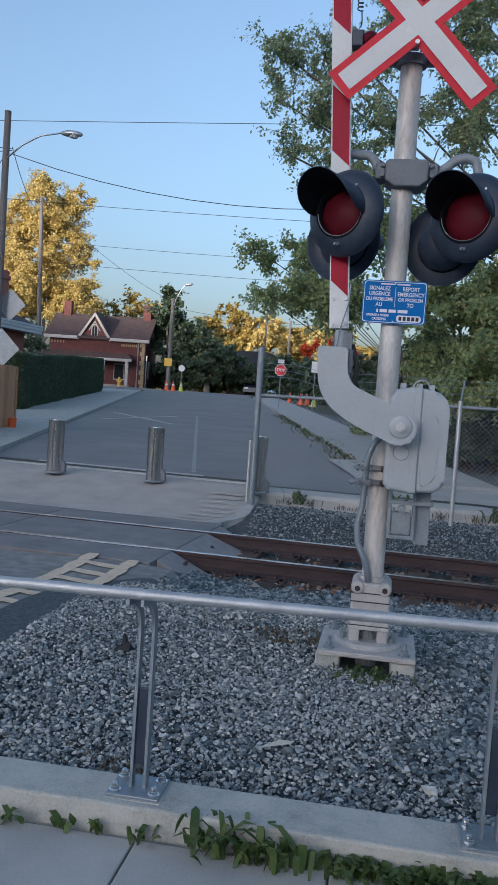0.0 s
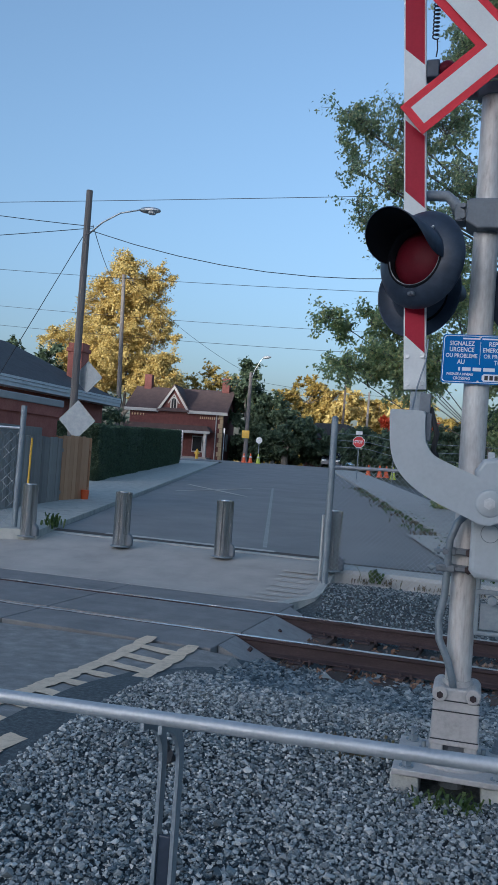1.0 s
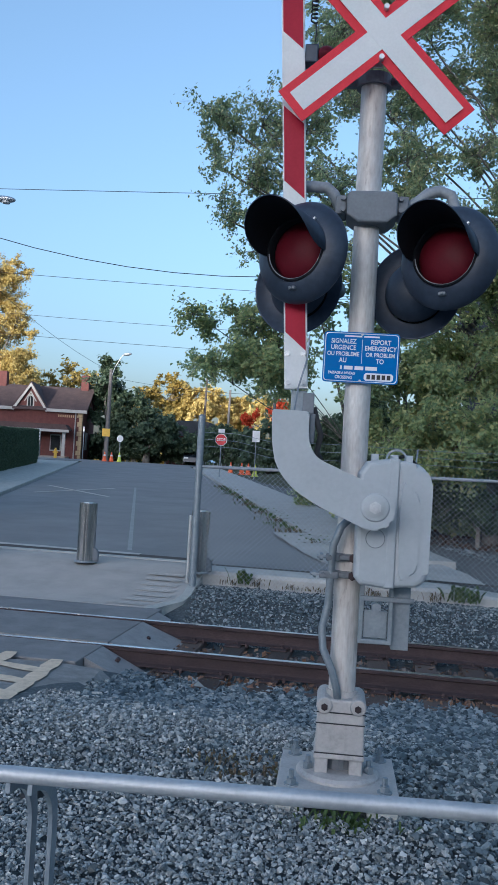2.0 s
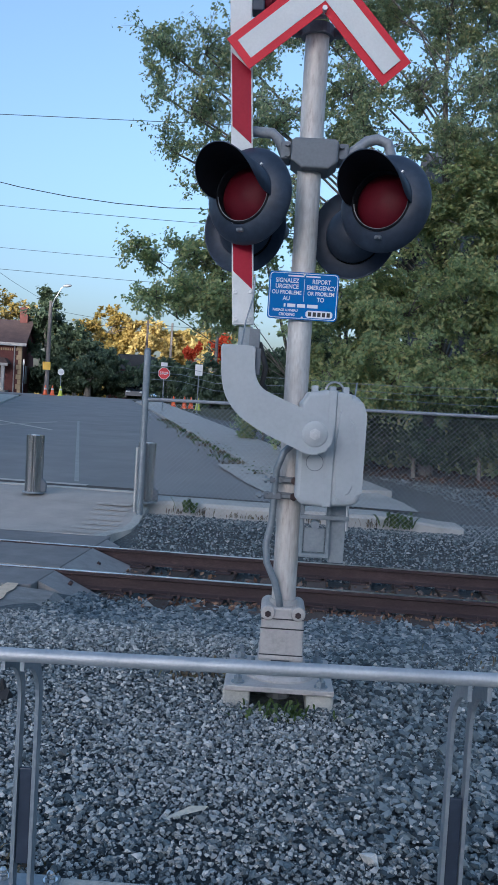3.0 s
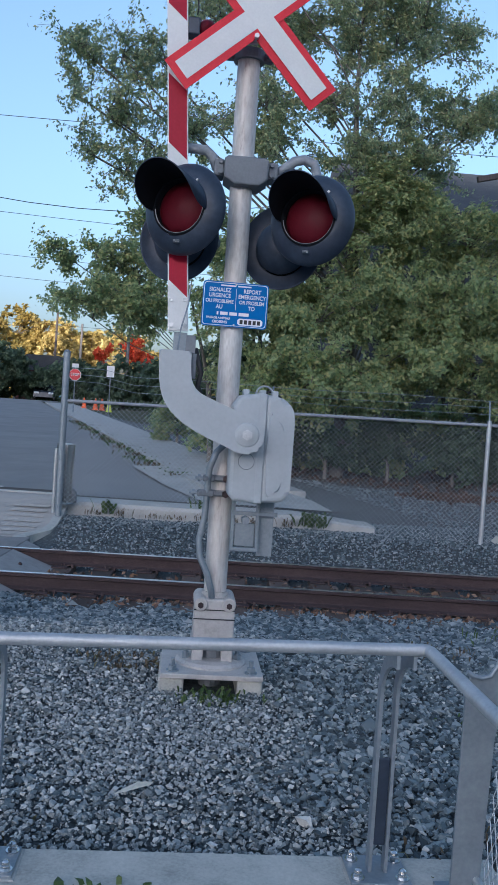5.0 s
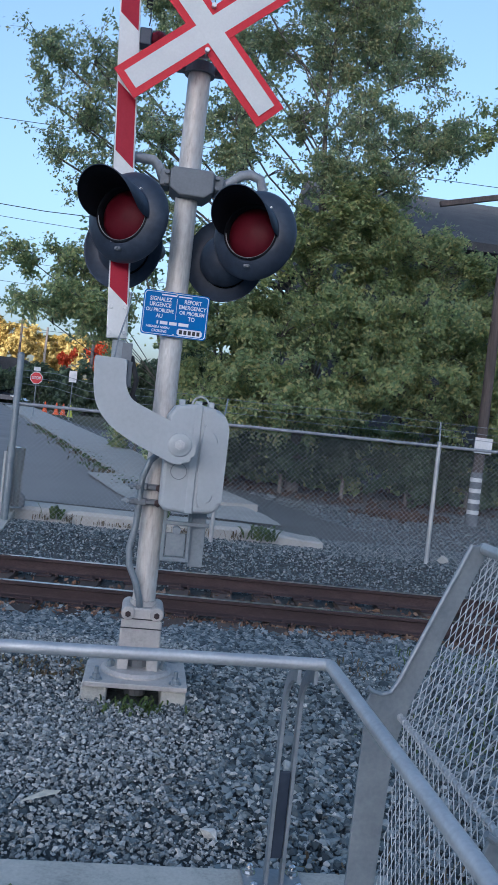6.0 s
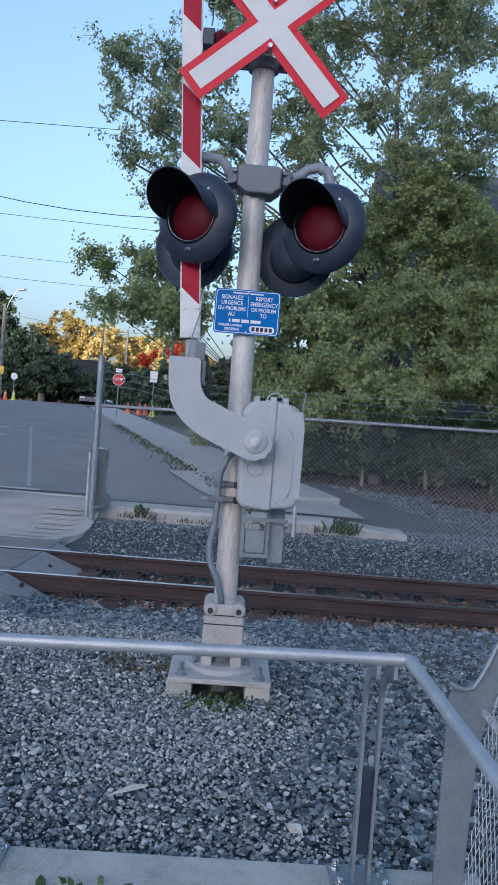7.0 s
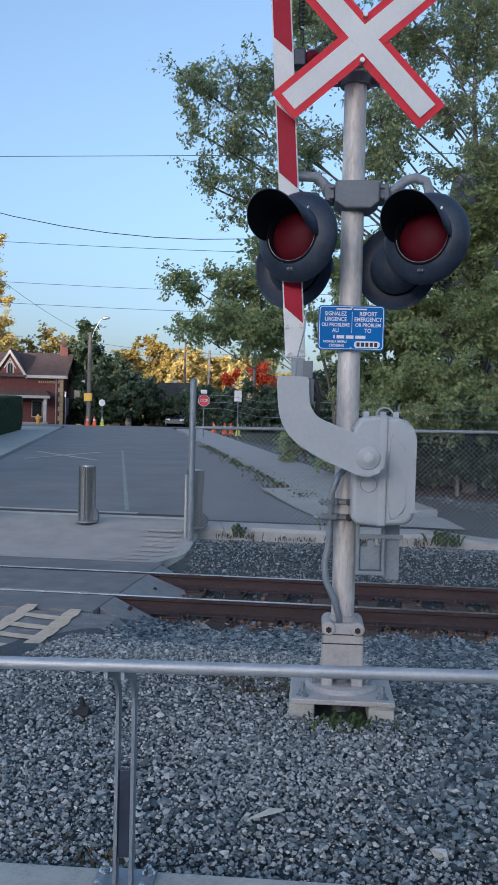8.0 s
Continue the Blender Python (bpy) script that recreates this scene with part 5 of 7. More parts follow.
def tree(name, base, trunk_h, lobes, n_clumps, leaves, size, mat, label, seed, trunk_r=0.18, clump_r=1.0, bark=BARK, twigs=7, droop=0.15, lean=(0, 0), leader=()):
    """lobes: (dx, dy, z, rx, ry, rz) ellipsoids that make the crown."""
    rnd = random.Random(seed)
    t = thing(name, base, label, "tree")
    wood = B()
    fork = Vector((lean[0], lean[1], trunk_h))
    tube(wood, [(0, 0, -0.3), (lean[0] * 0.2, lean[1] * 0.2, trunk_h * 0.35), (lean[0] * 0.6, lean[1] * 0.6, trunk_h * 0.7), fork], trunk_r * 1.15, 10, trunk_r * 0.75)
    clumps = []
    vol = [l[3] * l[4] * l[5] for l in lobes]
    for l, vv in zip(lobes, vol):
        for _ in range(max(3, round(n_clumps * vv / sum(vol)))):
            d = Vector((rnd.gauss(0, 1), rnd.gauss(0, 1), rnd.gauss(0, 1))).normalized() * (rnd.random() ** 0.42)
            clumps.append(Vector((l[0] + d.x * l[3], l[1] + d.y * l[4], l[2] + d.z * l[5])))
    # main limbs reach the middle of each lobe, branches reach the clumps
    hubs = [(fork, trunk_r * 0.75)]
    stem = [fork] + [Vector(q) - Vector(base) for q in leader]
    if leader:
        tube(wood, stem, trunk_r * 0.62, 9, trunk_r * 0.15)
    for l in lobes:
        c = Vector(l[:3])
        c.z -= l[5] * 0.25
        if leader:
            # limbs leave the leader well below the foliage that they carry
            lo, hi = stem[0], stem[-1]
            want = min(max(c.z - 0.75 * math.hypot(c.x - lo.x, c.y - lo.y) - 0.3, lo.z), hi.z - 0.3)
            k = max(i for i in range(len(stem) - 1) if stem[i].z <= want)
            fork = stem[k].lerp(stem[k + 1], (want - stem[k].z) / (stem[k + 1].z - stem[k].z))
        limb_r = trunk_r * (0.55 if not leader else 0.09 + 0.012 * (c - fork).length)
        mid = fork.lerp(c, 0.5) + Vector((rnd.uniform(-0.3, 0.3), rnd.uniform(-0.3, 0.3), rnd.uniform(-0.1, 0.35)))
        pts = [fork - Vector((0, 0, 0.1)), fork.lerp(mid, 0.5), mid, mid.lerp(c, 0.55), c]
        tube(wood, pts, limb_r, 8, trunk_r * 0.14)
        hubs += [(mid, trunk_r * 0.38), (mid.lerp(c, 0.55), trunk_r * 0.3), (c, trunk_r * 0.22)]
    cents = []
    nrng = np.random.default_rng(seed)
    per = max(4, leaves // (len(clumps) * twigs))
    for c in clumps:
        hub, r = min(hubs, key=lambda h: (h[0] - c).length + 0.4 * max(0, h[0].z - c.z))
        mid = hub.lerp(c, 0.55) + Vector((rnd.uniform(-0.2, 0.2), rnd.uniform(-0.2, 0.2), 0.12 * (hub - c).length))
        tube(wood, [hub, hub.lerp(mid, 0.5) + Vector((0, 0, 0.05)), mid, c], min(r, 0.012 + 0.011 * (hub - c).length), 5, 0.006)
        rad = clump_r * rnd.uniform(0.6, 1.25)
        for _ in range(twigs):
            d = Vector((rnd.gauss(0, 1), rnd.gauss(0, 1), rnd.gauss(0, 0.7))).normalized()
            tip = c + d * rad * rnd.uniform(0.6, 1.15) - Vector((0, 0, droop * rad))
            if size < 0.2:
                tube(wood, [c, c.lerp(tip, 0.5) + Vector((0, 0, 0.06)), tip], 0.009, 3, 0.003)
            s = nrng.beta(2.2, 1.2, per)[:, None]
            q = np.array(c)[None] * (1 - s) + np.array(tip)[None] * s
            q = q + nrng.normal(0, 1, (per, 3)) * (0.03 + (0.118 if size < 0.1 else 0.16) * rad * s) * [1, 1, 0.75]
            cents.append(q)
    part("trunk", wood, bark, t, "dark branching trunk")
    me = leaf_mesh("crown", np.concatenate(cents), seed + 1, size, mat)
    ob = new("crown", me)
    ob.parent = t
    ob["label"] = "loose leafy crown"
    return t


# ---- trees and shrubs behind the fence ----
def lobes_at(base, rows):
    return [(x - base[0], y - base[1], z - base[2], rx, ry, rz) for x, y, z, rx, ry, rz in rows]


TB = (3.6, 21.6, 0.2)
tree("tree", TB, 4.3, lobes_at(TB, [(-3.13, 20, 9.75, 0.73, 0.77, 0.56), (-2.19, 20, 9.65, 0.74, 0.78, 0.62), (-3.21, 20, 8.73, 0.49, 0.51, 0.49), (-2.43, 20, 8.35, 0.87, 0.91, 0.56), (-2.97, 20, 7.51, 0.55, 0.58, 0.5), (-1.94, 20, 7.16, 0.87, 0.91, 0.63), (-1.16, 20, 9.44, 0.88, 0.92, 0.75), (-0.51, 20, 8.13, 0.89, 0.93, 0.88), (-0.51, 20, 6.85, 0.76, 0.8, 0.63), (0, 20.5, 10.87, 1.18, 1.24, 0.9), (1.25, 20.5, 10.42, 0.93, 0.98, 0.78), (1.13, 20.5, 9.07, 0.93, 0.98, 0.78), (1.45, 20, 8.04, 0.91, 0.96, 0.64), (2.98, 21, 12.96, 1.25, 1.31, 0.94), (2.06, 21, 11.17, 0.82, 0.86, 0.8), (3.3, 21, 11.37, 1.12, 1.18, 1.08), (4.86, 21, 11.49, 1.14, 1.2, 1.09), (4.29, 21, 12.64, 1.13, 1.19, 0.81), (5.77, 21, 11.08, 0.57, 0.6, 0.69), (2.73, 20.5, 9.32, 0.81, 0.85, 0.66), (4.12, 20.5, 9.26, 0.97, 1.02, 0.8), (5.54, 20.5, 9.2, 1.13, 1.19, 0.8), (3.43, 20.5, 7.95, 1.1, 1.16, 0.6), (5.1, 20.5, 8.05, 1.12, 1.18, 0.54), (6.41, 20.5, 9.06, 0.71, 0.75, 0.54), (-0.52, 20.5, 12.09, 1.04, 1.09, 0.77), (1.18, 20.5, 12.39, 1.06, 1.11, 0.78)]),
     430, 98000, 0.066, LEAF_OLIVE, "tall green maple turning yellow behind the fence", 11, 0.17, 0.58, lean=(0.1, -0.5), leader=((3.5, 20.9, 7.0), (3.35, 20.9, 9.5), (3.4, 21.0, 12.6)))
TB = (0.4, 21.2, 0.2)
tree("tree", TB, 2.2, lobes_at(TB, [(-2.78, 18, 4.63, 0.55, 0.58, 0.28), (-2.08, 18.5, 4.93, 0.69, 0.72, 0.35), (-2.21, 18.5, 3.97, 0.8, 0.84, 0.41), (-2.93, 18, 3.81, 0.28, 0.29, 0.09), (-1.47, 19, 4.38, 0.71, 0.75, 0.6), (-1.3, 19.3, 3.71, 0.73, 0.77, 0.49), (-1.13, 19.5, 5.63, 0.74, 0.78, 0.62)]),
     70, 21000, 0.066, LEAF_GREEN, "young maple with branches reaching towards the road", 12, 0.075, 0.5, lean=(-0.2, -0.6), leader=((-0.3, 20.2, 4.2), (-0.8, 19.8, 5.6)))
for k, (TB, rows) in enumerate((((1.6, 23.8, 0.3), [(0.54, 20.5, 5.8, 1.06, 1.11, 1.05), (1.89, 20.5, 5.71, 1.22, 1.28, 1.19), (1.08, 20, 4.08, 1.31, 1.38, 1.03), (2.67, 20, 4.14, 1.33, 1.4, 1.04), (0.82, 19.5, 2.59, 1.14, 1.2, 0.76), (2.36, 19.5, 2.63, 1.3, 1.37, 0.76), (2.3, 19.5, 2.35, 1.0, 1.0, 0.4)]),
                                ((4.1, 23.8, 0.3), [(3.32, 20.5, 6.44, 1.24, 1.3, 1.2), (4.83, 20.5, 6.65, 1.4, 1.47, 1.21), (4.26, 20, 4.46, 1.36, 1.43, 1.05), (3.92, 19.5, 2.81, 1.33, 1.4, 0.77), (3.8, 19.4, 2.5, 1.1, 1.1, 0.4)]),
                                ((6.9, 23.8, 0.3), [(6.28, 20.5, 6.3, 1.2, 1.26, 1.1), (5.91, 20, 4.53, 1.39, 1.46, 1.06), (7.26, 20.5, 5.2, 0.86, 0.9, 1.1), (7.7, 20.6, 6.2, 0.9, 0.9, 0.8), (7.5, 20.2, 4.0, 1.0, 1.0, 0.9), (8.3, 20.6, 6.3, 0.8, 0.8, 0.8), (7.4, 20.0, 2.7, 0.9, 0.9, 0.7), (5.52, 19.5, 2.98, 1.35, 1.42, 0.78), (6.81, 19.8, 3.41, 0.97, 1.02, 0.8), (5.7, 19.5, 2.6, 1.1, 1.1, 0.4), (8.6, 20.6, 4.6, 1.5, 1.58, 1.4), (10.6, 21, 4.8, 1.7, 1.78, 1.6), (8.8, 20.3, 2.7, 1.6, 1.68, 0.9)]))):
    tree("tree", TB, 2.2, lobes_at(TB, rows), (66, 72, 120)[k], (56000, 60000, 92000)[k], 0.074, LEAF_GREEN, "bushy green maple behind the fence", 23 + k, 0.10, 0.7, twigs=9)
TB = (12.6, 19.0, 0.3)
tree("tree", TB, 4.0, lobes_at(TB, [(7.0, 19, 9.2, 0.7, 0.7, 0.5), (7.9, 19, 9.6, 0.9, 0.9, 0.85), (9.4, 19, 9.6, 1.2, 1.2, 1.0), (11.2, 19, 9.4, 1.4, 1.4, 1.0), (12.8, 19, 10.5, 1.9, 1.6, 1.6), (12.5, 19, 7.4, 1.4, 1.4, 1.2)]), 60, 26000, 0.07, LEAF_GREEN, "green tree beside the utility pole", 37, 0.16, 0.75)


def shrub(base, lobes, n, leaves, size, mat, label, seed, clump=0.6, category="shrub"):
    t = tree("shrub", base, 0.4, lobes, n, leaves, size, mat, label, seed, 0.05, clump, twigs=6, droop=0.05)
    t["category"] = category
    return t


for i, (x, y, r, h) in enumerate(((2.2, 22.5, 1.4, 1.3), (4.4, 22.6, 1.7, 1.4), (7.0, 22.8, 1.8, 1.4), (9.6, 22.4, 1.8, 1.5), (12.4, 22.0, 1.9, 1.7), (15.0, 22, 2.0, 1.8))):
    shrub((x, y, 0.2), [(0, 0, h * 0.75, r, 0.9, h * 0.75)], 22, 6500, 0.13, LEAF_GREEN, "green undergrowth shrub in the shade", 60 + i, 0.6)
for i, (x, y) in enumerate(((0.7, 23.4), (-0.5, 28.0))):
    shrub((x, y, road_z(y) - 0.05), [(0, 0, 0.6, 0.8, 0.8, 0.6)], 10, 2200, 0.1, LEAF_GREEN, "low green shrub beside the concrete walk", 80 + i, 0.45)

# dark shrubs added to close the sunlit gaps below the far crowns
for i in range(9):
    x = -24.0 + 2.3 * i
    shrub((x, 78.0 - 0.4 * i, 1.5), [(0, 0, 1.2, 1.6, 1.0, 1.1)], 14, 2600, 0.26, LEAF_DARK, "dark shrub added beyond the cross street to darken below the crowns", 90 + i, 0.8)

# added shrubs: their dark leaf colour makes the shaded hollow under the maples
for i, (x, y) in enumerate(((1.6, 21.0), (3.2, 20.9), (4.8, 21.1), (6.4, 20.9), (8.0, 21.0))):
    shrub((x, y, 0.25), [(0, 0, 0.9, 1.1, 0.6, 0.75)], 14, 4500, 0.09, LEAF_DARK, "dark shrub added for the shaded hollow below the maples", 140 + i, 0.5)

# leaf litter under the trees
rng = np.random.default_rng(9)
q = np.concatenate([np.stack([rng.uniform(1, 15, 1500), 20.0 + rng.gamma(2.0, 0.9, 1500), np.zeros(1500)], -1), np.stack([rng.normal(5.7, 0.45, 500), rng.normal(18.9, 0.35, 500), np.zeros(500)], -1)])
q[:, 2] = [bank_z(x, y) + 0.03 for x, y, _ in q]
tagged(new("leaf_litter", leaf_mesh("leaf_litter", q, 5, 0.11, LEAF_LITTER)), "reddish brown fallen leaves under the trees", "leaf litter", kind="stuff")

# dead leaves blown against the rails
rng = np.random.default_rng(19)
n = 900
u = rng.uniform(-1.9, 6.0, n)
v = np.where(rng.random(n) < 0.55, NEAR_Y - 0.10 - rng.gamma(1.6, 0.07, n), rng.uniform(NEAR_Y + 0.1, FAR_Y - 0.1, n))
q = np.array([(x, y + SKEW * x, bed_z(x, y + SKEW * x) + 0.03) for x, y in zip(u, v)])
tagged(new("dead_leaves", leaf_mesh("dead_leaves", q, 20, 0.05, DEAD_LEAF)), "brown dead leaves blown against the rusty rails", "dead leaves", kind="stuff")

# dark building behind the trees
bld = thing("building", (13.7, 29, 1.3), "dark grey building with a low dark roof behind trees", "building")
part("wall", box(B(), -8, 14, 0, 12, -1.5, 7.3, bevel=0.05), STUCCO, bld)
part("roof", prism(B(), [(0, 7.3), (0, 7.6), (7.0, 11.0), (13.0, 7.6), (13.0, 7.3)], 23, pose(14.5, -0.5, 0, 0, 0, 90)), SHINGLE_DARK, bld, "dark pitched roof")


# ---- poles, lamps, wires ----
def pole(name, base, top, r0, r1, mat, label, category="utility pole"):
    t = thing(name, base, label, category)
    part("shaft", rod(B(), (0, 0, -0.4), (top[0] - base[0], top[1] - base[1], top[2] - base[2]), r0, r1, seg=16), mat, t)
    return t


wp = pole("utility_pole", (7.16, 18.4, 0.02), (7.22, 18.4, 7.95), 0.125, 0.095, POLE_DARK, "dark wooden utility pole with white bands")
for k in range(4):
    part("white_band", rod(B(), (0, 0, 0.32 + 0.24 * k), (0, 0, 0.41 + 0.24 * k), 0.131, seg=20), WHITE_PAINT, wp, "white reflective band")
part("dark_sleeve", rod(B(), (0, 0, 0.0), (0, 0, 1.25), 0.1285, seg=20), BRACKET, wp)
part("pole_plate", box(B(), -0.2, 0.2, -0.19, -0.17, 1.68, 2.02, bevel=0.004), WHITE_PAINT, wp, "blank white plate")
xb = box(B(), -1.6, 0.35, -0.16, -0.06, -0.06, 0.06, pose(0, 0, 7.35, 0, -14, 0), bevel=0.01)
part("crossarm", xb, POLE_DARK, wp)

lp = pole("street_lamp", (-12.42, 25.0, 0.4), (-12.40, 25.0, 9.9), 0.13, 0.10, POLE_WOOD, "tall wooden pole with street lamp and diamond signs", "street lamp")
part("lamp_arm", tube(B(), [(0.06, -0.05, 8.05), (0.6, -0.1, 8.45), (1.2, -0.15, 8.72), (1.92, -0.2, 8.80)], 0.03, 8, 0.024), GALV, lp, smooth=True)
hd = B()
bmesh.ops.create_uvsphere(hd, u_segments=16, v_segments=10, radius=1.0, matrix=pose(2.22, -0.22, 8.77, 0, 3, 0) @ Matrix.Diagonal((0.36, 0.15, 0.10, 1)))
part("lamp_head", hd, GALV, lp, "grey cobra lamp head", smooth=True)
part("lamp_glass", rod(B(), (2.29, -0.22, 8.65), (2.29, -0.22, 8.71), 0.11, 0.14, seg=16), WHITE_PAINT, lp)
for z, s in ((2.2, 0.44), (3.6, 0.36)):
    dm = Matrix.Rotation(radians(45), 4, "Y")
    part("diamond_sign", box(B(), -s, s, 0, 0.006, -s, s, pose(0.28 if z < 3 else 0.3, -0.22 if z < 3 else 0.25, z) @ dm), GALV_DULL, lp, "bare metal back of a diamond sign")
part("guy_wire", rod(B(), (0, 0, 8.2), (-3.2, -1.0, 1.5), 0.012, seg=5), CABLE, lp)

pole("utility_pole", (-22.0, 50.0, 1.1), (-22.4, 50.0, 12.95), 0.17, 0.11, POLE_WOOD, "plain weathered wooden utility pole")
l2 = pole("street_lamp", (-17.5, 64.0, 1.6), (-17.45, 64.0, 8.6), 0.17, 0.13, POLE_WOOD, "wooden street lamp pole on the far corner", "street lamp")
part("lamp_arm", tube(B(), [(0.05, 0, 6.2), (0.35, -0.05, 7.2), (0.8, -0.1, 7.95), (1.0, -0.1, 8.15)], 0.035, 6), GALV, l2)
hd = B()
bmesh.ops.create_uvsphere(hd, u_segments=12, v_segments=8, radius=1.0, matrix=pose(1.25, -0.1, 8.2, 0, -8, 0) @ Matrix.Diagonal((0.36, 0.16, 0.12, 1)))
part("lamp_head", hd, GALV, l2)
part("yellow_sign", box(B(), -0.3, 0.3, -0.22, -0.2, 1.85, 2.45, bevel=0.01), YELLOW, l2, "small yellow sign plate")
for i, (x, y, h) in enumerate(((-14.2, 90, 9.5), (-10.6, 82, 7.6), (-4.6, 60, 5.6))):
    pole("utility_pole", (x, y, 1.5), (x + 0.1, y, 1.5 + h), 0.16, 0.1, POLE_WOOD if i else POLE_DARK, "distant wooden utility pole")


def wire(a, b, sag, label):
    pts = [Vector(a).lerp(Vector(b), s) - Vector((0, 0, sag * 4 * s * (1 - s))) for s in lin(0, 1, 14)]
    single("overhead_wire", tube(B(), pts, 0.012, 5), CABLE, label, "overhead wire", group="overhead wires")


wire((-40, 32.0, 11.98), (14, 31.0, 11.68), 0.15, "thin black overhead wire across the sky")
wire((-12.2, 25.0, 8.6), (6.0, 27.0, 9.3), 1.55, "sagging black overhead wire from the lamp pole")
wire((-26, 25, 10.9), (-12.2, 25.0, 8.75), 0.2, "sagging black overhead wire from the lamp pole")
wire((-26, 25, 8.1), (-12.2, 25.0, 8.7), 0.1, "sagging black overhead wire from the lamp pole")
wire((-40, 40.5, 12.1), (14, 40, 9.7), 0.6, "thin black overhead wire over the street")
wire((-40, 50.5, 11.5), (10, 50, 9.5), 0.5, "thin black overhead wire over the street")
wire((-40, 50.5, 10.2), (10, 50, 8.3), 0.5, "thin black overhead wire over the street")
wire((-22.4, 50, 12.8), (-17.45, 64.0, 8.4), 0.5, "thin black overhead wire between poles")
wire((-17.45, 64, 8.0), (-4.5, 60, 6.9), 0.3, "thin black overhead wire between poles")
wire((-17.45, 64, 7.4), (-10.6, 82, 8.6), 0.3, "thin black overhead wire between poles")
wire((-12.2, 25, 8.8), (-22.4, 50, 12.2), 0.6, "thin black overhead wire between poles")

# ---- house on the far corner ----
HX, HY, HZ = -26.0, 72.0, 1.6
house = thing("house", (HX, HY, HZ), "red brick gothic cottage with buff trim and porch", "house")
house.matrix_basis = pose(HX - 0.08, HY, HZ, 0, 0, 8) @ Matrix.Diagonal((0.87, 1, 1.04, 1))
part("wall", box(B(), -5.2, 4.6, 0, 7.0, -0.3, 4.1), SHADED_BRICK, house, "red brick walls")
roof = B()
rf = [roof.verts.new(c) for c in ((-5.7, -0.4, 4.03), (5.1, -0.4, 4.03), (5.1, 3.5, 6.2), (-5.7, 3.5, 6.2), (5.1, 7.4, 4.03), (-5.7, 7.4, 4.03), (-5.7, -0.4, 3.88), (5.1, -0.4, 3.88), (5.1, 3.5, 6.05), (-5.7, 3.5, 6.05), (5.1, 7.4, 3.88), (-5.7, 7.4, 3.88))]
for f in ((0, 1, 2, 3), (3, 2, 4, 5), (6, 9, 8, 7), (9, 11, 10, 8), (0, 6, 7, 1), (1, 7, 8, 2), (2, 8, 10, 4), (0, 3, 9, 6), (3, 5, 11, 9), (5, 4, 10, 11)):
    roof.faces.new([rf[i] for i in f])
part("roof", roof, SHINGLE, house, "brown shingle gable roof")
for s in (-5.2, 4.6):
    part("gable_wall", prism(B(), [(0, 3.9), (7, 3.9), (3.5, 6.0)], 0.2, pose(s, 0, 0) @ Matrix.Rotation(math.pi / 2, 4, "Z")), SHADED_BRICK, house)
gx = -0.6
part("dormer_wall", prism(B(), [(gx - 1.45, 3.9), (gx + 1.45, 3.9), (gx + 0.0, 5.85)], 3.0, pose(0, -0.06, 0)), SHADED_BRICK, house)
for s in (-1, 1):
    rr = B()
    prism(rr, [(gx, 6.18), (gx + s * 1.85, 3.86), (gx + s * 1.62, 3.74), (gx, 5.84)], 0.12, pose(0, -0.32, 0))
    part("bargeboard", rr, SHADED_TRIM, house, "white bargeboard")
    rr = B()
    prism(rr, [(gx, 6.26), (gx + s * 1.9, 3.88), (gx + s * 1.85, 3.82), (gx, 6.15)], 3.4, pose(0, -0.34, 0))
    part("dormer_roof", rr, SHINGLE, house)
arch = [(gx + math.cos(a), math.sin(a)) for a in lin(0, math.pi, 9)]
wn_ = part("window", prism(B(), [(gx - 0.36, 4.1), (gx + 0.36, 4.1)] + [(gx + 0.36 * (x - gx), 4.75 + 0.42 * z) for x, z in arch], 0.05, pose(0, -0.11, 0)), SHADED_TRIM, house, "white arched window frame")
part("pane", prism(B(), [(gx - 0.24, 4.2), (gx + 0.24, 4.2)] + [(gx + 0.24 * (x - gx), 4.75 + 0.3 * z) for x, z in arch], 0.03, pose(0, -0.13, 0)), DARK_GLASS, wn_)
part("window_bar", box(B(), gx - 0.02, gx + 0.02, -0.15, -0.131, 4.2, 5.0), SHADED_TRIM, wn_)
for q in (-1, 1):
    part("gable_brace", prism(B(), [(gx, 5.45), (gx + q * 0.62, 4.62), (gx + q * 0.56, 4.56), (gx, 5.3)], 0.06, pose(0, -0.2, 0)), SHADED_TRIM, house)
part("eave_board", box(B(), -5.7, gx - 1.7, -0.44, -0.3, 3.8, 4.06), SHADED_TRIM, house)
part("eave_board", box(B(), gx + 1.7, 5.1, -0.44, -0.3, 3.8, 4.06), SHADED_TRIM, house)
for k in range(15):
    x = gx + 1.75 + 0.21 * k if k > 4 else -5.0 + 0.3 * k
    part("frieze_brick", box(B(), x, x + 0.12, -0.05, -0.003, 3.42, 3.62), BUFF, house, "buff brick")
b = B()
for k in range(10):
    d = 0.46 if k % 2 else 0.3
    box(b, 4.6 - d, 4.62, -0.04, 0.4, -0.1 + 0.4 * k, 0.28 + 0.4 * k)
part("quoins", b, BUFF, house, "buff brick quoins")
part("porch_roof", prism(B(), [(-5.0, 2.75), (3.3, 2.75), (3.7, 2.3), (-5.2, 2.3)], 1.8, pose(0, -1.8, 0)), SHINGLE, house, "brown porch roof")
part("porch_fascia", box(B(), -5.2, 3.7, -1.86, -1.8, 2.1, 2.32), SHADED_TRIM, house)
part("porch_floor", box(B(), -5.0, 3.5, -1.7, -0.004, -0.3, 0.15), WOOD_GREY, house)
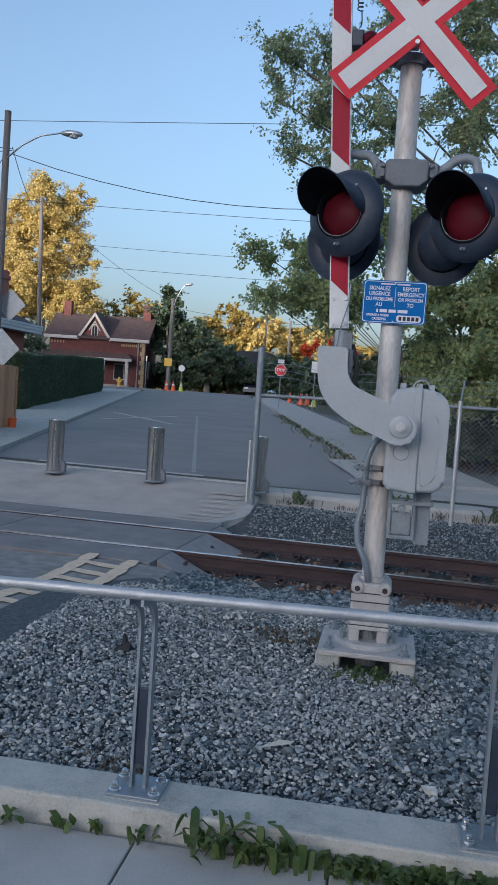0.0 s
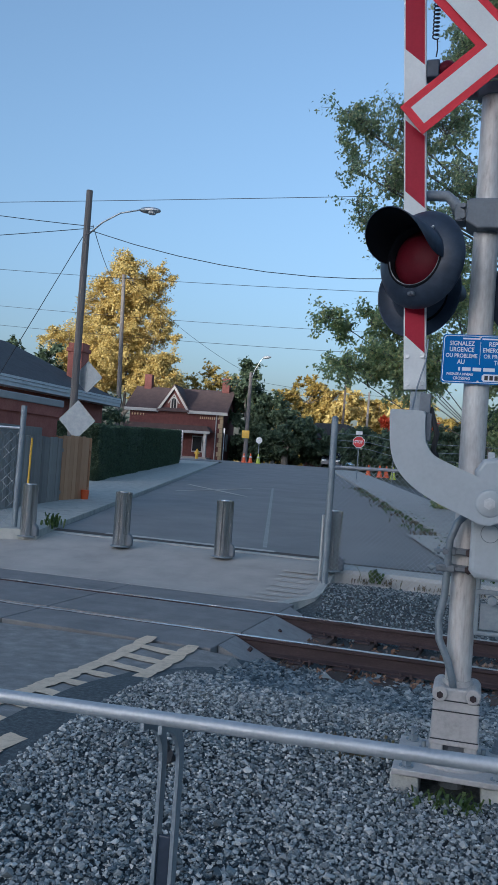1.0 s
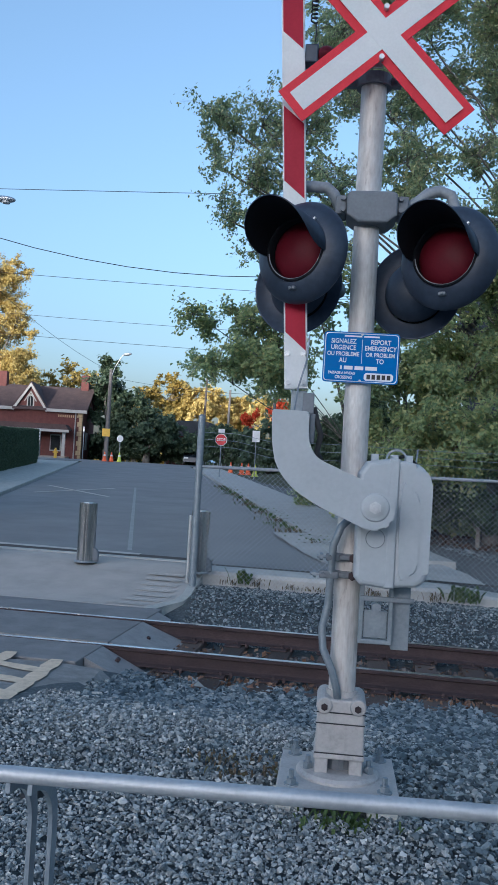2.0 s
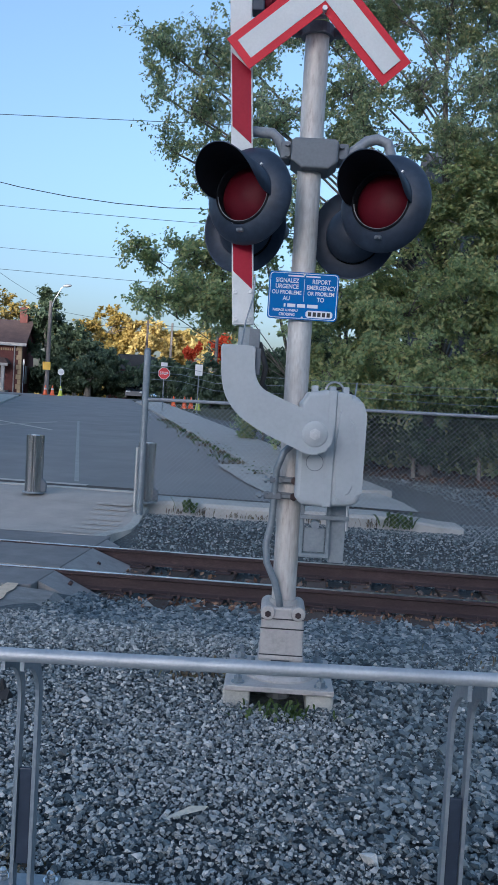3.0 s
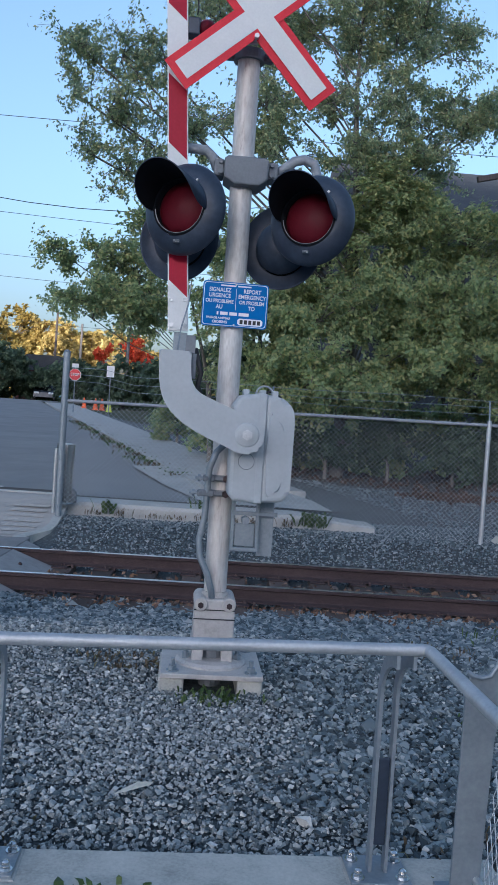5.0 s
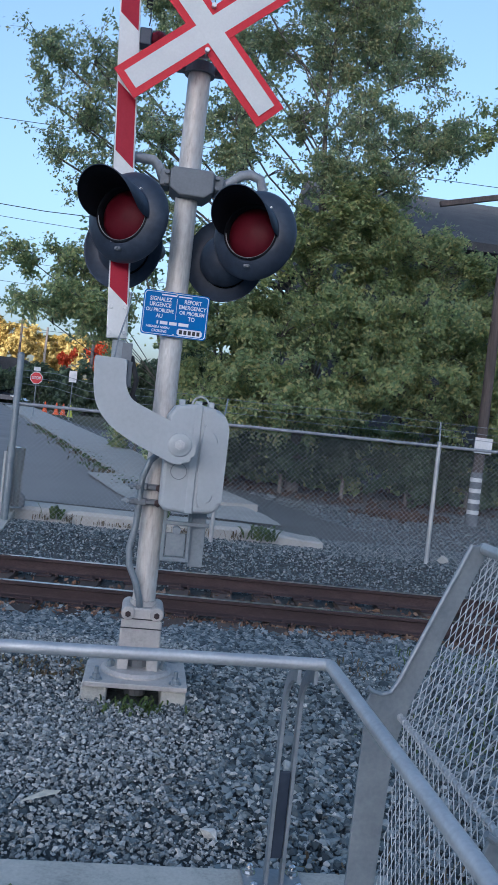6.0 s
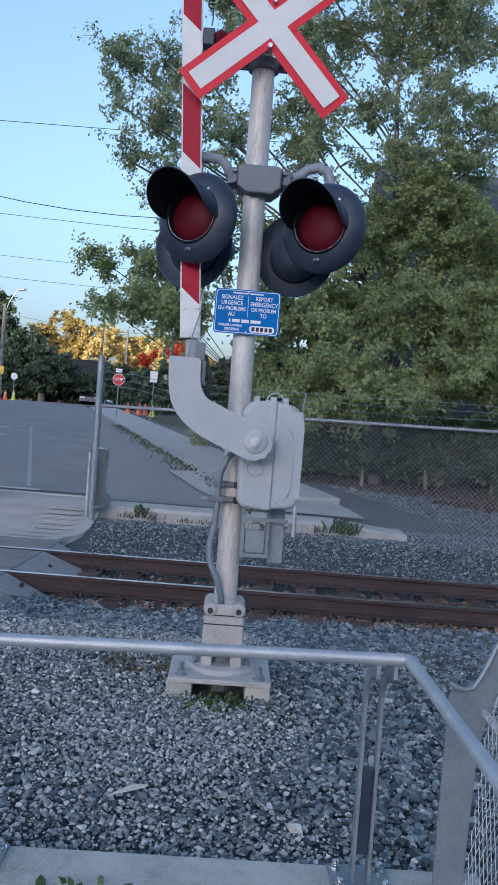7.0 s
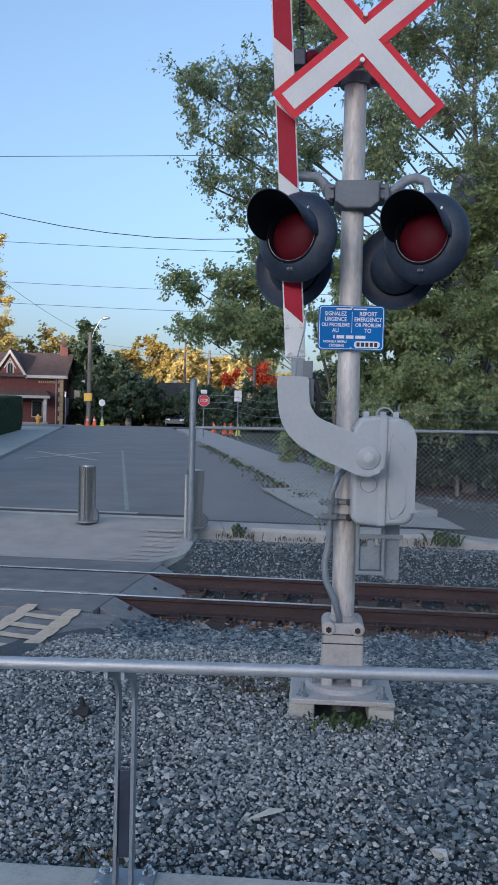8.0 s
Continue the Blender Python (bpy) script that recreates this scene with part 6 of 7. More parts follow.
for x in (-4.8, -2.0, 0.8, 3.2):
    part("porch_post", box(B(), x - 0.16, x + 0.16, -1.7, -1.4, 0.15, 2.1, bevel=0.02), SHADED_TRIM, house)
for x in (-3.6, -0.6, 2.1):
    wdw = part("window", box(B(), x - 0.55, x + 0.55, -0.07, -0.01, 0.55, 1.95), SHADED_TRIM, house, "white framed window")
    part("pane", box(B(), x - 0.46, x + 0.46, -0.09, -0.071, 0.65, 1.85), DARK_GLASS, wdw)
part("downpipe", rod(B(), (3.95, -0.1, 0.0), (3.95, -0.1, 3.8), 0.06, seg=8), SHADED_TRIM, house)
for x in (-4.4, 4.1):
    part("chimney", box(B(), x - 0.4, x + 0.4, 3.1, 3.9, 5.8, 7.3, bevel=0.04), SHADED_BRICK, house, "red brick chimney")
wdw = part("side_window", box(B(), 4.61, 4.68, 2.2, 3.1, 0.8, 2.3), SHADED_TRIM, house)

small = thing("house", (-15.4, 88.0, 1.3), "small brick building beyond the cross street", "house")
part("wall", box(B(), -2.2, 2.2, 0, 5, -0.3, 3.4), SHADED_BRICK, small)
part("roof", prism(B(), [(-2.5, 3.3), (2.5, 3.3), (2.0, 4.9), (-1.2, 4.9)], 5.6, pose(0, -0.3, 0)), SHINGLE_DARK, small, "dark hipped roof")
for x in (-1.2, 0.9):
    wdw = part("window", box(B(), x - 0.4, x + 0.4, -0.07, -0.01, 0.9, 2.4), SHADED_TRIM, small)
    part("pane", box(B(), x - 0.32, x + 0.32, -0.09, -0.071, 1.0, 2.3), DARK_GLASS, wdw)

# ---- yard with brick house, fences and hedge ----
yh = thing("house", (-16.55, 26.5, 0.4), "low red brick house with dark roof and white eaves", "house")
part("wall", box(B(), -9, 0.0, 0, 9.4, -0.4, 3.35), BRICK, yh)
part("eave", box(box(B(), -9.4, 0.62, -0.4, 9.9, 3.35, 3.5), 0.5, 0.66, -0.4, 9.9, 3.5, 3.72), WHITE_PAINT, yh, "white eaves board")
rv = B()
c = [rv.verts.new(v) for v in ((0.68, -0.45, 3.62), (0.68, 9.95, 3.62), (-4.2, 8.0, 5.9), (-4.2, -0.45, 5.9), (-9.3, 9.95, 3.62), (-9.3, -0.45, 3.62))]
for f in ((0, 1, 2, 3), (3, 2, 4, 5), (1, 4, 2), (0, 3, 5), (0, 5, 4, 1)):
    rv.faces.new([c[i] for i in f])
part("roof", rv, SHINGLE_DARK, yh, "dark shingle roof")
part("chimney", box(box(B(), -1.3, -0.6, 8.2, 8.9, 3.4, 6.0, bevel=0.03), -1.36, -0.54, 8.14, 8.96, 5.6, 5.78, bevel=0.02), BRICK, yh, "red brick chimney")
wdw = part("window", box(B(), 0.005, 0.06, 5.6, 6.8, 1.0, 2.3), WHITE_PAINT, yh)
part("pane", box(B(), 0.061, 0.07, 5.7, 6.7, 1.1, 2.2), DARK_GLASS, wdw)
gar = thing("garage", (-10.15, 15.2, 0.15), "red brick garage with flat roof and pale coping", "garage")
part("wall", box(B(), -4, 0.0, 0, 4.6, -0.3, 2.55), BRICK, gar)
part("coping", box(B(), -4.1, 0.1, -0.1, 4.7, 2.55, 2.72, bevel=0.02), SHADED_TRIM, gar, "pale coping")
part("brick_band", box(B(), -4.05, 0.05, -0.05, 4.65, 2.3, 2.55), BRICK, gar)
part("garage_door", box(B(), 0.004, 0.05, 0.6, 3.8, 0.0, 2.0, bevel=0.01), WOOD_GREY, gar)


def board_fence(name, p0, p1, z, h, mat, label, w=0.14):
    t = thing(name, (p0[0], p0[1], z), label, "fence")
    d = Vector((p1[0] - p0[0], p1[1] - p0[1], 0))
    n = int(d.length / (w + 0.01))
    ang = math.degrees(math.atan2(d.y, d.x))
    t.matrix_basis = pose(p0[0], p0[1], z, 0, 0, ang)
    me = mesh_from("board", prism(B(), [(0, 0), (w, 0), (w, h - 0.02), (w * 0.8, h), (w * 0.2, h), (0, h - 0.02)], 0.02), mat)
    rnd = random.Random(4)
    for i in range(n):
        ob = new("board", me)
        ob.parent = t
        ob.matrix_basis = pose(i * (w + 0.01), rnd.uniform(-0.006, 0.006), rnd.uniform(-0.03, 0.01), 0, rnd.uniform(-0.4, 0.4), 0)
    for zz in (0.35, h - 0.35):
        part("fence_rail", box(B(), 0, d.length, 0.02, 0.06, zz, zz + 0.09), mat, t)
    return t


board_fence("board_fence", (-9.65, 16.2), (-9.95, 19.9), 0.2, 1.75, WOOD_GREY, "weathered grey wooden board fence")
board_fence("board_fence", (-10.0, 19.9), (-9.75, 21.0), 0.28, 1.75, WOOD_NEW, "fresh orange-brown cedar board fence")
board_fence("board_fence", (-9.75, 21.0), (-11.3, 21.2), 0.28, 1.75, WOOD_NEW, "fresh orange-brown cedar board fence")
yf = thing("wire_fence", (-7.85, 14.2, 0.1), "galvanised chain-link fence beside the yard", "fence")
part("post", rod(B(), (0, 0, -0.2), (0.03, 0, 2.3), 0.05, seg=14), GALV_DULL, yf)
part("top_pipe", rod(B(), (0, 0, 1.9), (-6, -0.4, 1.9), 0.022, seg=8), GALV, yf)
part("post", rod(B(), (-3, -0.2, -0.2), (-3, -0.2, 1.95), 0.035, seg=12), GALV, yf)
verts, faces = [], []
for i in range(60):
    for j in range(18):
        x, z = -i * 0.1, 0.05 + j * 0.1
        s = (i + j) % 2
        wire_quad((x, x * 0.066, z + 0.1 * s), (x - 0.1, (x - 0.1) * 0.066, z + 0.1 * (1 - s)), 0.003)
ob = new("wire_net", raw("wire_net", verts, faces, GALV_DULL))
ob.parent = yf
part("marker_stake", rod(B(), (0.33, 0.6, 0.0), (0.36, 0.6, 1.75), 0.02, seg=8), YELLOW, thing("marker_stake", (-8.55, 14.6, 0.1), "slim yellow marker stake by the fence", "stake"))
pot = B()
rod(pot, (0, 0, 0), (0, 0, 0.3), 0.08, 0.11, seg=18)
ob = single("flower_pot", pot, ORANGE, "orange plastic plant pot by the fence", "plant pot")
ob.matrix_basis = pose(-9.72, 20.75, 0.36)

# one clipped hedge along the pavement
hedge = thing("hedge", (-13.9, 27.6, road_z(27.6)), "clipped dark green hedge beside the pavement", "hedge")
rng = np.random.default_rng(120)
n = 120000
q = np.stack([rng.uniform(-1.1, 1.1, n), rng.uniform(0, 22.5, n), rng.uniform(0.05, 2.05, n)], -1)
face = rng.integers(0, 4, n)
depth = rng.beta(1, 7, n) * 0.5
q[:, 0] = np.where(face < 2, 1.1 - depth, q[:, 0])
q[:, 1] = np.where(face == 2, depth, q[:, 1])
q[:, 2] = np.where(face == 3, 2.05 - depth, q[:, 2])
swell = np.array([noise.noise((y * 0.5, z * 0.8, 3.0)) for _, y, z in q])
q[:, 0] += 0.16 * swell
q[:, 2] *= 1 + 0.06 * swell
turn = math.atan2(5.6, 25.0)
q = np.stack([q[:, 0] * math.cos(turn) - q[:, 1] * math.sin(turn), q[:, 0] * math.sin(turn) + q[:, 1] * math.cos(turn), q[:, 2] + 0.0295 * q[:, 1]], -1)
ob = new("foliage", leaf_mesh("foliage", q, 121, 0.1, LEAF_DARK))
ob.parent = hedge
stems = B()
for k in range(34):
    y = 0.4 + 0.64 * k
    tube(stems, [(-y * math.sin(turn), y * math.cos(turn), 0.0295 * y - 0.2), (-y * math.sin(turn) + 0.1, y * math.cos(turn), 0.0295 * y + 0.9), (-y * math.sin(turn) + 0.35, y * math.cos(turn) + 0.2, 0.0295 * y + 1.8)], 0.03, 5, 0.01)
part("stems", stems, BARK, hedge)

# ---- far trees ----
def far_tree(x, y, rows, n, leaves, size, mat, label, seed, clump=1.4, r=0.3):
    base = (x, y, 1.4)
    tree("tree", base, rows[0][2] * 0.35, [(a - x, 0, c - 1.4, d, d * 0.8, e) for a, _, c, d, e in rows], n, leaves, size, mat, label, seed, r, clump, twigs=6)


far_tree(-35, 80, [(-36.4, 0, 12.0, 4.6, 4.2), (-34.4, 0, 18.6, 3.8, 3.6), (-37.6, 0, 16.6, 2.8, 3.0), (-41.8, 0, 12.8, 2.6, 2.6), (-31.6, 0, 15.0, 2.2, 2.2), (-39.5, 0, 9.5, 3.4, 2.8), (-31.5, 0, 9.5, 3.4, 3.0)], 260, 140000, 0.16, LEAF_YELLOW, "tall yellow autumn tree lit by the low sun", 201, 1.5)
far_tree(-27, 86, [(-27.5, 0, 10.0, 2.6, 2.2), (-25, 0, 8.2, 2.4, 2.0), (-30, 0, 8.5, 2.0, 1.6)], 44, 3600, 0.26, LEAF_MIXED, "half bare autumn tree behind the house", 202, 1.3, 0.24)
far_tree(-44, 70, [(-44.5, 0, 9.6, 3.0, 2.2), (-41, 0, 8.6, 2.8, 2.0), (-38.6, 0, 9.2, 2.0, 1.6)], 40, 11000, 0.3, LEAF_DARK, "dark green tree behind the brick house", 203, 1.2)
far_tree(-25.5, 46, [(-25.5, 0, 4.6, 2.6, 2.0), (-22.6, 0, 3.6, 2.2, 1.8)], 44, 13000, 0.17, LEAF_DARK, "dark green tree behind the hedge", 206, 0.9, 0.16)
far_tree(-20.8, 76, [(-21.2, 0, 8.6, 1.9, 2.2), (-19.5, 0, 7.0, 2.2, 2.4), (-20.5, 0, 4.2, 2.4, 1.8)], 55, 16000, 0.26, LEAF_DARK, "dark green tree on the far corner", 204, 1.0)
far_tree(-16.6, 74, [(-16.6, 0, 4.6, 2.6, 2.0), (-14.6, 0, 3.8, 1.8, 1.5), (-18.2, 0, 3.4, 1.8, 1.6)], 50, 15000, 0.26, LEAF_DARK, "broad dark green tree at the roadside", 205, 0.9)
for i, (x, y, z, w, h, mt) in enumerate(((-25, 104, 9.0, 3.6, 2.6, LEAF_YELLOW), (-20, 100, 9.6, 3.0, 2.6, LEAF_MIXED), (-15.4, 98, 8.8, 2.8, 2.6, LEAF_YELLOW), (-11.6, 100, 8.0, 2.2, 2.3, LEAF_YELLOW), (-7.6, 96, 7.6, 2.6, 2.2, LEAF_YELLOW), (-3.2, 98, 6.2, 2.6, 2.0, LEAF_MIXED))):
    far_tree(x, y, [(x, 0, z, w, h), (x + 0.8, 0, z - 2.6, w * 0.9, h * 0.8)], 34, 9000, 0.32, mt, "golden autumn tree beyond the cross street", 210 + i, 1.1, 0.2)
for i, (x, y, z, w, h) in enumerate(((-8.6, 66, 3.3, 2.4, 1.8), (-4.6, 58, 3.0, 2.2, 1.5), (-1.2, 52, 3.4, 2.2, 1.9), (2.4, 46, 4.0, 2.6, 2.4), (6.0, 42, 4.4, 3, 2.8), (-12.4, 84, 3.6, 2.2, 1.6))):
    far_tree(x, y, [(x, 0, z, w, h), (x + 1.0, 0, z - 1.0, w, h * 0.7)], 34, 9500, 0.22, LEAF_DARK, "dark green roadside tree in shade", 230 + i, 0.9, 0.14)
far_tree(-4.3, 68, [(-4.6, 0, 6.0, 0.75, 1.2), (-4.1, 0, 5.0, 0.6, 1.1), (-7.2, 0, 5.6, 0.6, 0.6)], 22, 4600, 0.2, LEAF_RED, "small bright red maple", 250, 0.6, 0.12)

# far hills of trees closing the horizon
b_c = []
rng = np.random.default_rng(31)
for x in np.arange(-150, 150, 2.2):
    hgt = 4.2 + 1.6 * noise.noise((x * 0.05, 0, 7)) + 1.2 * noise.noise((x * 0.3, 0, 2))
    n = 90
    b_c.append(np.stack([rng.normal(x, 1.4, n), rng.normal(135, 2.0, n), 1.2 + hgt * rng.beta(1.3, 1.1, n)], -1))
tagged(new("far_woods", leaf_mesh("far_woods", np.concatenate(b_c), 8, 0.9, LEAF_MIXED)), "distant line of autumn trees", "woods", kind="stuff")


# ---- signs, cones, hydrant, cars ----
def ngon(n, r, rot=0.0):
    return [(r * math.cos(2 * math.pi * k / n + rot), r * math.sin(2 * math.pi * k / n + rot)) for k in range(n)]


SX, SY = -6.1, 45.0
ss = thing("stop_sign", (SX, SY, road_z(SY)), "red octagonal stop sign on a metal post", "road sign")
part("post", rod(B(), (0, 0, -0.2), (0, 0, 2.6), 0.03, seg=8), GALV_DULL, ss)
part("border", prism(B(), [(x, z + 2.05) for x, z in ngon(8, 0.33, math.pi / 8)], 0.008, pose(0, -0.045, 0)), WHITE_PAINT, ss)
fc = part("face", prism(B(), [(x, z + 2.05) for x, z in ngon(8, 0.30, math.pi / 8)], 0.006, pose(0, -0.052, 0)), STOP_RED, ss, "red octagon face")
lettering("STOP", 0, 0, 0.22, SIGN_TEXT, ss, pose(0, -0.054, 2.05))
part("tab", box(B(), -0.17, 0.17, -0.05, -0.04, 2.42, 2.62), WHITE_PAINT, ss, "small white tab plate")


def plate_sign(x, y, w, h, zc, label, mat=WHITE_PAINT, round_=False):
    t = thing("road_sign", (x, y, road_z(y)), label, "road sign")
    part("post", rod(B(), (0, 0, -0.2), (0, 0, zc + h / 2), 0.03, seg=8), GALV_DULL, t)
    if round_:
        part("plate", prism(B(), [(a, c + zc) for a, c in ngon(18, w / 2)], 0.01, pose(0, -0.045, 0)), mat, t)
    else:
        part("plate", box(B(), -w / 2, w / 2, -0.045, -0.035, zc - h / 2, zc + h / 2, bevel=0.004), mat, t)
    return t


plate_sign(-4.55, 48.0, 0.42, 0.62, 2.35, "white rectangular road sign on a post")
plate_sign(-21.55, 60.0, 0.55, 0.75, 1.8, "white rectangular road sign by the hedge")
plate_sign(-16.3, 63.5, 0.5, 0.5, 1.75, "round pale sign on a post", WHITE_PAINT, True)
plate_sign(-19.9, 66.0, 0.12, 0.4, 2.4, "slim white marker post by the house", GALV)


def cone(mat, label):
    t = thing("traffic_cone", (0, 0, 0), label, "traffic cone", "cones at the roadside")
    part("body", rod(B(), (0, 0, 0.03), (0, 0, 0.72), 0.17, 0.035, seg=20), mat, t)
    part("foot", box(B(), -0.2, 0.2, -0.2, 0.2, 0, 0.035, bevel=0.01), mat, t)
    part("collar", rod(B(), (0, 0, 0.4), (0, 0, 0.52), 0.106, 0.08, seg=20), WHITE_PAINT, t, "white reflective collar")
    return t


co = cone(ORANGE, "orange traffic cone with a white collar")
co.matrix_basis = pose(-17.15, 62.5, 1.56)
for x, y, z in ((-16.6, 62.4, 1.56), (-6.4, 52.2, 1.25), (-5.7, 52.0, 1.25), (-5.4, 53.0, 1.25)):
    copy_thing(co, pose(x, y, z))
cl = cone(LIME, "lime yellow traffic cone")
cl.matrix_basis = pose(-16.0, 62.4, 1.56)
copy_thing(cl, pose(-4.75, 50.5, 1.2))
hy = thing("fire_hydrant", (-21.6, 64.5, 1.6), "yellow fire hydrant on the verge", "fire hydrant")
part("barrel", rod(rod(B(), (0, 0, 0), (0, 0, 0.62), 0.12, seg=14), (0, 0, 0.62), (0, 0, 0.78), 0.13, 0.04, seg=14), YELLOW, hy)
part("outlet", rod(B(), (-0.2, 0, 0.45), (0.2, 0, 0.45), 0.06, seg=12), YELLOW, hy)


def car(loc, rz, mat, label):
    t = thing("car", loc, label, "car", rz=rz)
    side = [(-2.2, 0.35), (-2.15, 0.75), (-1.9, 0.9), (-1.1, 1.0), (-0.4, 1.42), (0.9, 1.45), (1.6, 1.05), (2.1, 0.95), (2.2, 0.6), (2.15, 0.35)]
    part("body", prism(B(), side, 1.75, pose(0, -0.875, 0), bevel=0.06), mat, t, "glossy car body")
    for s in (-0.89, 0.872):
        part("side_glass", prism(B(), [(-0.95, 1.02), (-0.38, 1.36), (0.85, 1.38), (1.35, 1.05)], 0.02, pose(0, s, 0)), DARK_GLASS, t)
    for x in (-1.35, 1.35):
        for s in (-1, 1):
            wh = part("wheel", rod(B(), (x, s * 0.72, 0.32), (x, s * 0.9, 0.32), 0.32, seg=20), RUBBER, t)
            part("rim", rod(B(), (x, s * 0.9, 0.32), (x, s * 0.912, 0.32), 0.2, seg=14), GALV, wh)
    for s in (-0.6, 0.6):
        part("headlight", box(B(), -2.22, -2.12, s - 0.2, s + 0.2, 0.62, 0.78, bevel=0.02), WHITE_PAINT, t)
    part("windscreen", prism(B(), [(-1.12, 1.03), (-0.45, 1.42), (-0.43, 1.40), (-1.08, 1.01)], 1.5, pose(0, -0.75, 0)), DARK_GLASS, t)
    return t


car((-16.4, 32.6, road_z(31) + 0.05), 76, CAR_BLUE, "blue parked car in the driveway by the hedge")
car((-7.3, 72.0, 1.55), 80, CAR_DARK, "dark parked car on the far street")
car((-12.6, 76.0, 1.55), 95, CAR_DARK, "dark parked car on the far street")
car((-9.0, 70.0, 1.55), 80, CAR_BLUE, "blue parked car on the far street")

# ---- hill added out of view, sized to keep the low sun off the crossing ----
bm = B()
rows_ = []
for x in lin(-420, 320, 60):
    top = 46.5 + 1.2 * noise.noise((x * 0.02, 0, 0)) + 0.5 * noise.noise((x * 0.11, 0, 4))
    rows_.append([bm.verts.new((x, y, z)) for y, z in ((-190, -1), (-235, top * 0.7), (-252, top), (-275, top * 0.9), (-330, -1))])
for a_, b_ in zip(rows_, rows_[1:]):
    for k in range(4):
        bm.faces.new((a_[k], a_[k + 1], b_[k + 1], b_[k]))
single("unseen_ridge", bm, GRASS_GROUND, "unseen hill added far behind the crossing to block the low sun", "hill", "structure")

# ---- weeds and small litter ----
def weed(x, y, z, n, h, mat, label, seed, spread=0.1, width=0.018, flat=0.5):
    rnd = random.Random(seed)
    b = B()
    for _ in range(n):
        a = rnd.uniform(0, 2 * math.pi)
        d = Vector((math.cos(a), math.sin(a), 0))
        s = Vector((-d.y, d.x, 0)) * width * rnd.uniform(0.6, 1.3)
        o = Vector((rnd.gauss(0, spread * 0.4), rnd.gauss(0, spread * 0.25), 0))
        hh = h * rnd.uniform(0.45, 1.1)
        out = d * hh * rnd.uniform(0.2, flat * 1.6)
        p = [o, o + out * 0.35 + Vector((0, 0, hh * 0.55)), o + out * 0.75 + Vector((0, 0, hh * 0.85)), o + out * 1.1 + Vector((0, 0, hh * 0.8))]
        wd = (0.4, 1.0, 0.9, 0.05)
        rows = [(b.verts.new(q - s * k), b.verts.new(q + s * k)) for q, k in zip(p, wd)]
        for r0, r1 in zip(rows, rows[1:]):
            b.faces.new((r0[0], r0[1], r1[1], r1[0]))
    ob = single("weed", b, mat, label, "weed", kind="stuff")
    ob.matrix_basis = pose(x, y, z)
    return ob


rnd = random.Random(77)
for i, x in enumerate((-1.32, -1.12, -0.98, -0.80, -0.56, -0.47, -0.36, -0.28, -0.12, -0.02, 0.06, 0.15, 0.22, 0.3, 0.38, 0.45, 0.52, 0.6)):
    big = x > -0.6
    weed(x, KERB_Y0 - 0.02 - rnd.uniform(0, 0.05), 0.0, 32 if big else 8, (0.14 if x in (-0.47, -0.28) else 0.075) if big else 0.06, WEED, "green broad-leaved weed in the kerb joint", 300 + i, 0.16 if big else 0.06, 0.014, 0.7)
for i, (x, y) in enumerate(((-0.12, 5.22), (0.02, 5.2), (-0.05, 5.28), (0.08, 5.25))):
    weed(x, y, 0.03, 26, 0.075, WEED, "small green weed under the signal base", 330 + i, 0.18, 0.008)
for i, (x, y) in enumerate(((-0.62, 5.75), (-0.5, 5.95), (-0.75, 5.95), (-0.35, 5.8), (-1.05, 3.62), (-0.95, 3.56))):
    weed(x, y, 0.04, 50, 0.05, DRY_WEED, "low dull green weed among the stones", 340 + i, 0.25, 0.008)
for i in range(8):
    x = -1.5 + 0.4 * i + rnd.uniform(-0.08, 0.08)
    weed(x, KERB_LINE(x) - 0.08, -0.03, 22, rnd.uniform(0.08, 0.18), DRY_WEED, "dry brown weed along the kerb", 360 + i, 0.2, 0.008, 0.35)
weed(-1.4, KERB_LINE(-1.4) - 0.05, 0.0, 14, 0.26, WEED, "small leafy weed by the kerb", 390, 0.16, 0.03)
weed(1.75, KERB_LINE(1.75) - 0.1, 0.0, 50, 0.26, WEED, "round green weed by the kerb", 391, 0.3, 0.02, 0.6)
weed(0.1, 13.8, 0.05, 14, 0.3, WEED, "pale leafy weed behind the signal", 392, 0.3, 0.02, 0.5)
for i in range(26):
    v = 2.4 + 0.8 * i + rnd.uniform(-0.3, 0.3)
    x, y = road_xy(4.38 + rnd.uniform(-0.12, 0.12), v)
    weed(x, y, road_z(y), 40, 0.12, WEED if i % 3 else DRY_WEED, "low weed growing along the road kerb", 400 + i, 0.5, 0.02, 0.8)
for i in range(3):
    x, y = road_xy(-3.35, 1.2 + 0.2 * i)
    weed(x, y, road_z(y) + 0.05, 14, 0.3, WEED, "small green weed at the road edge", 440 + i, 0.2, 0.02, 0.3)
b = B()
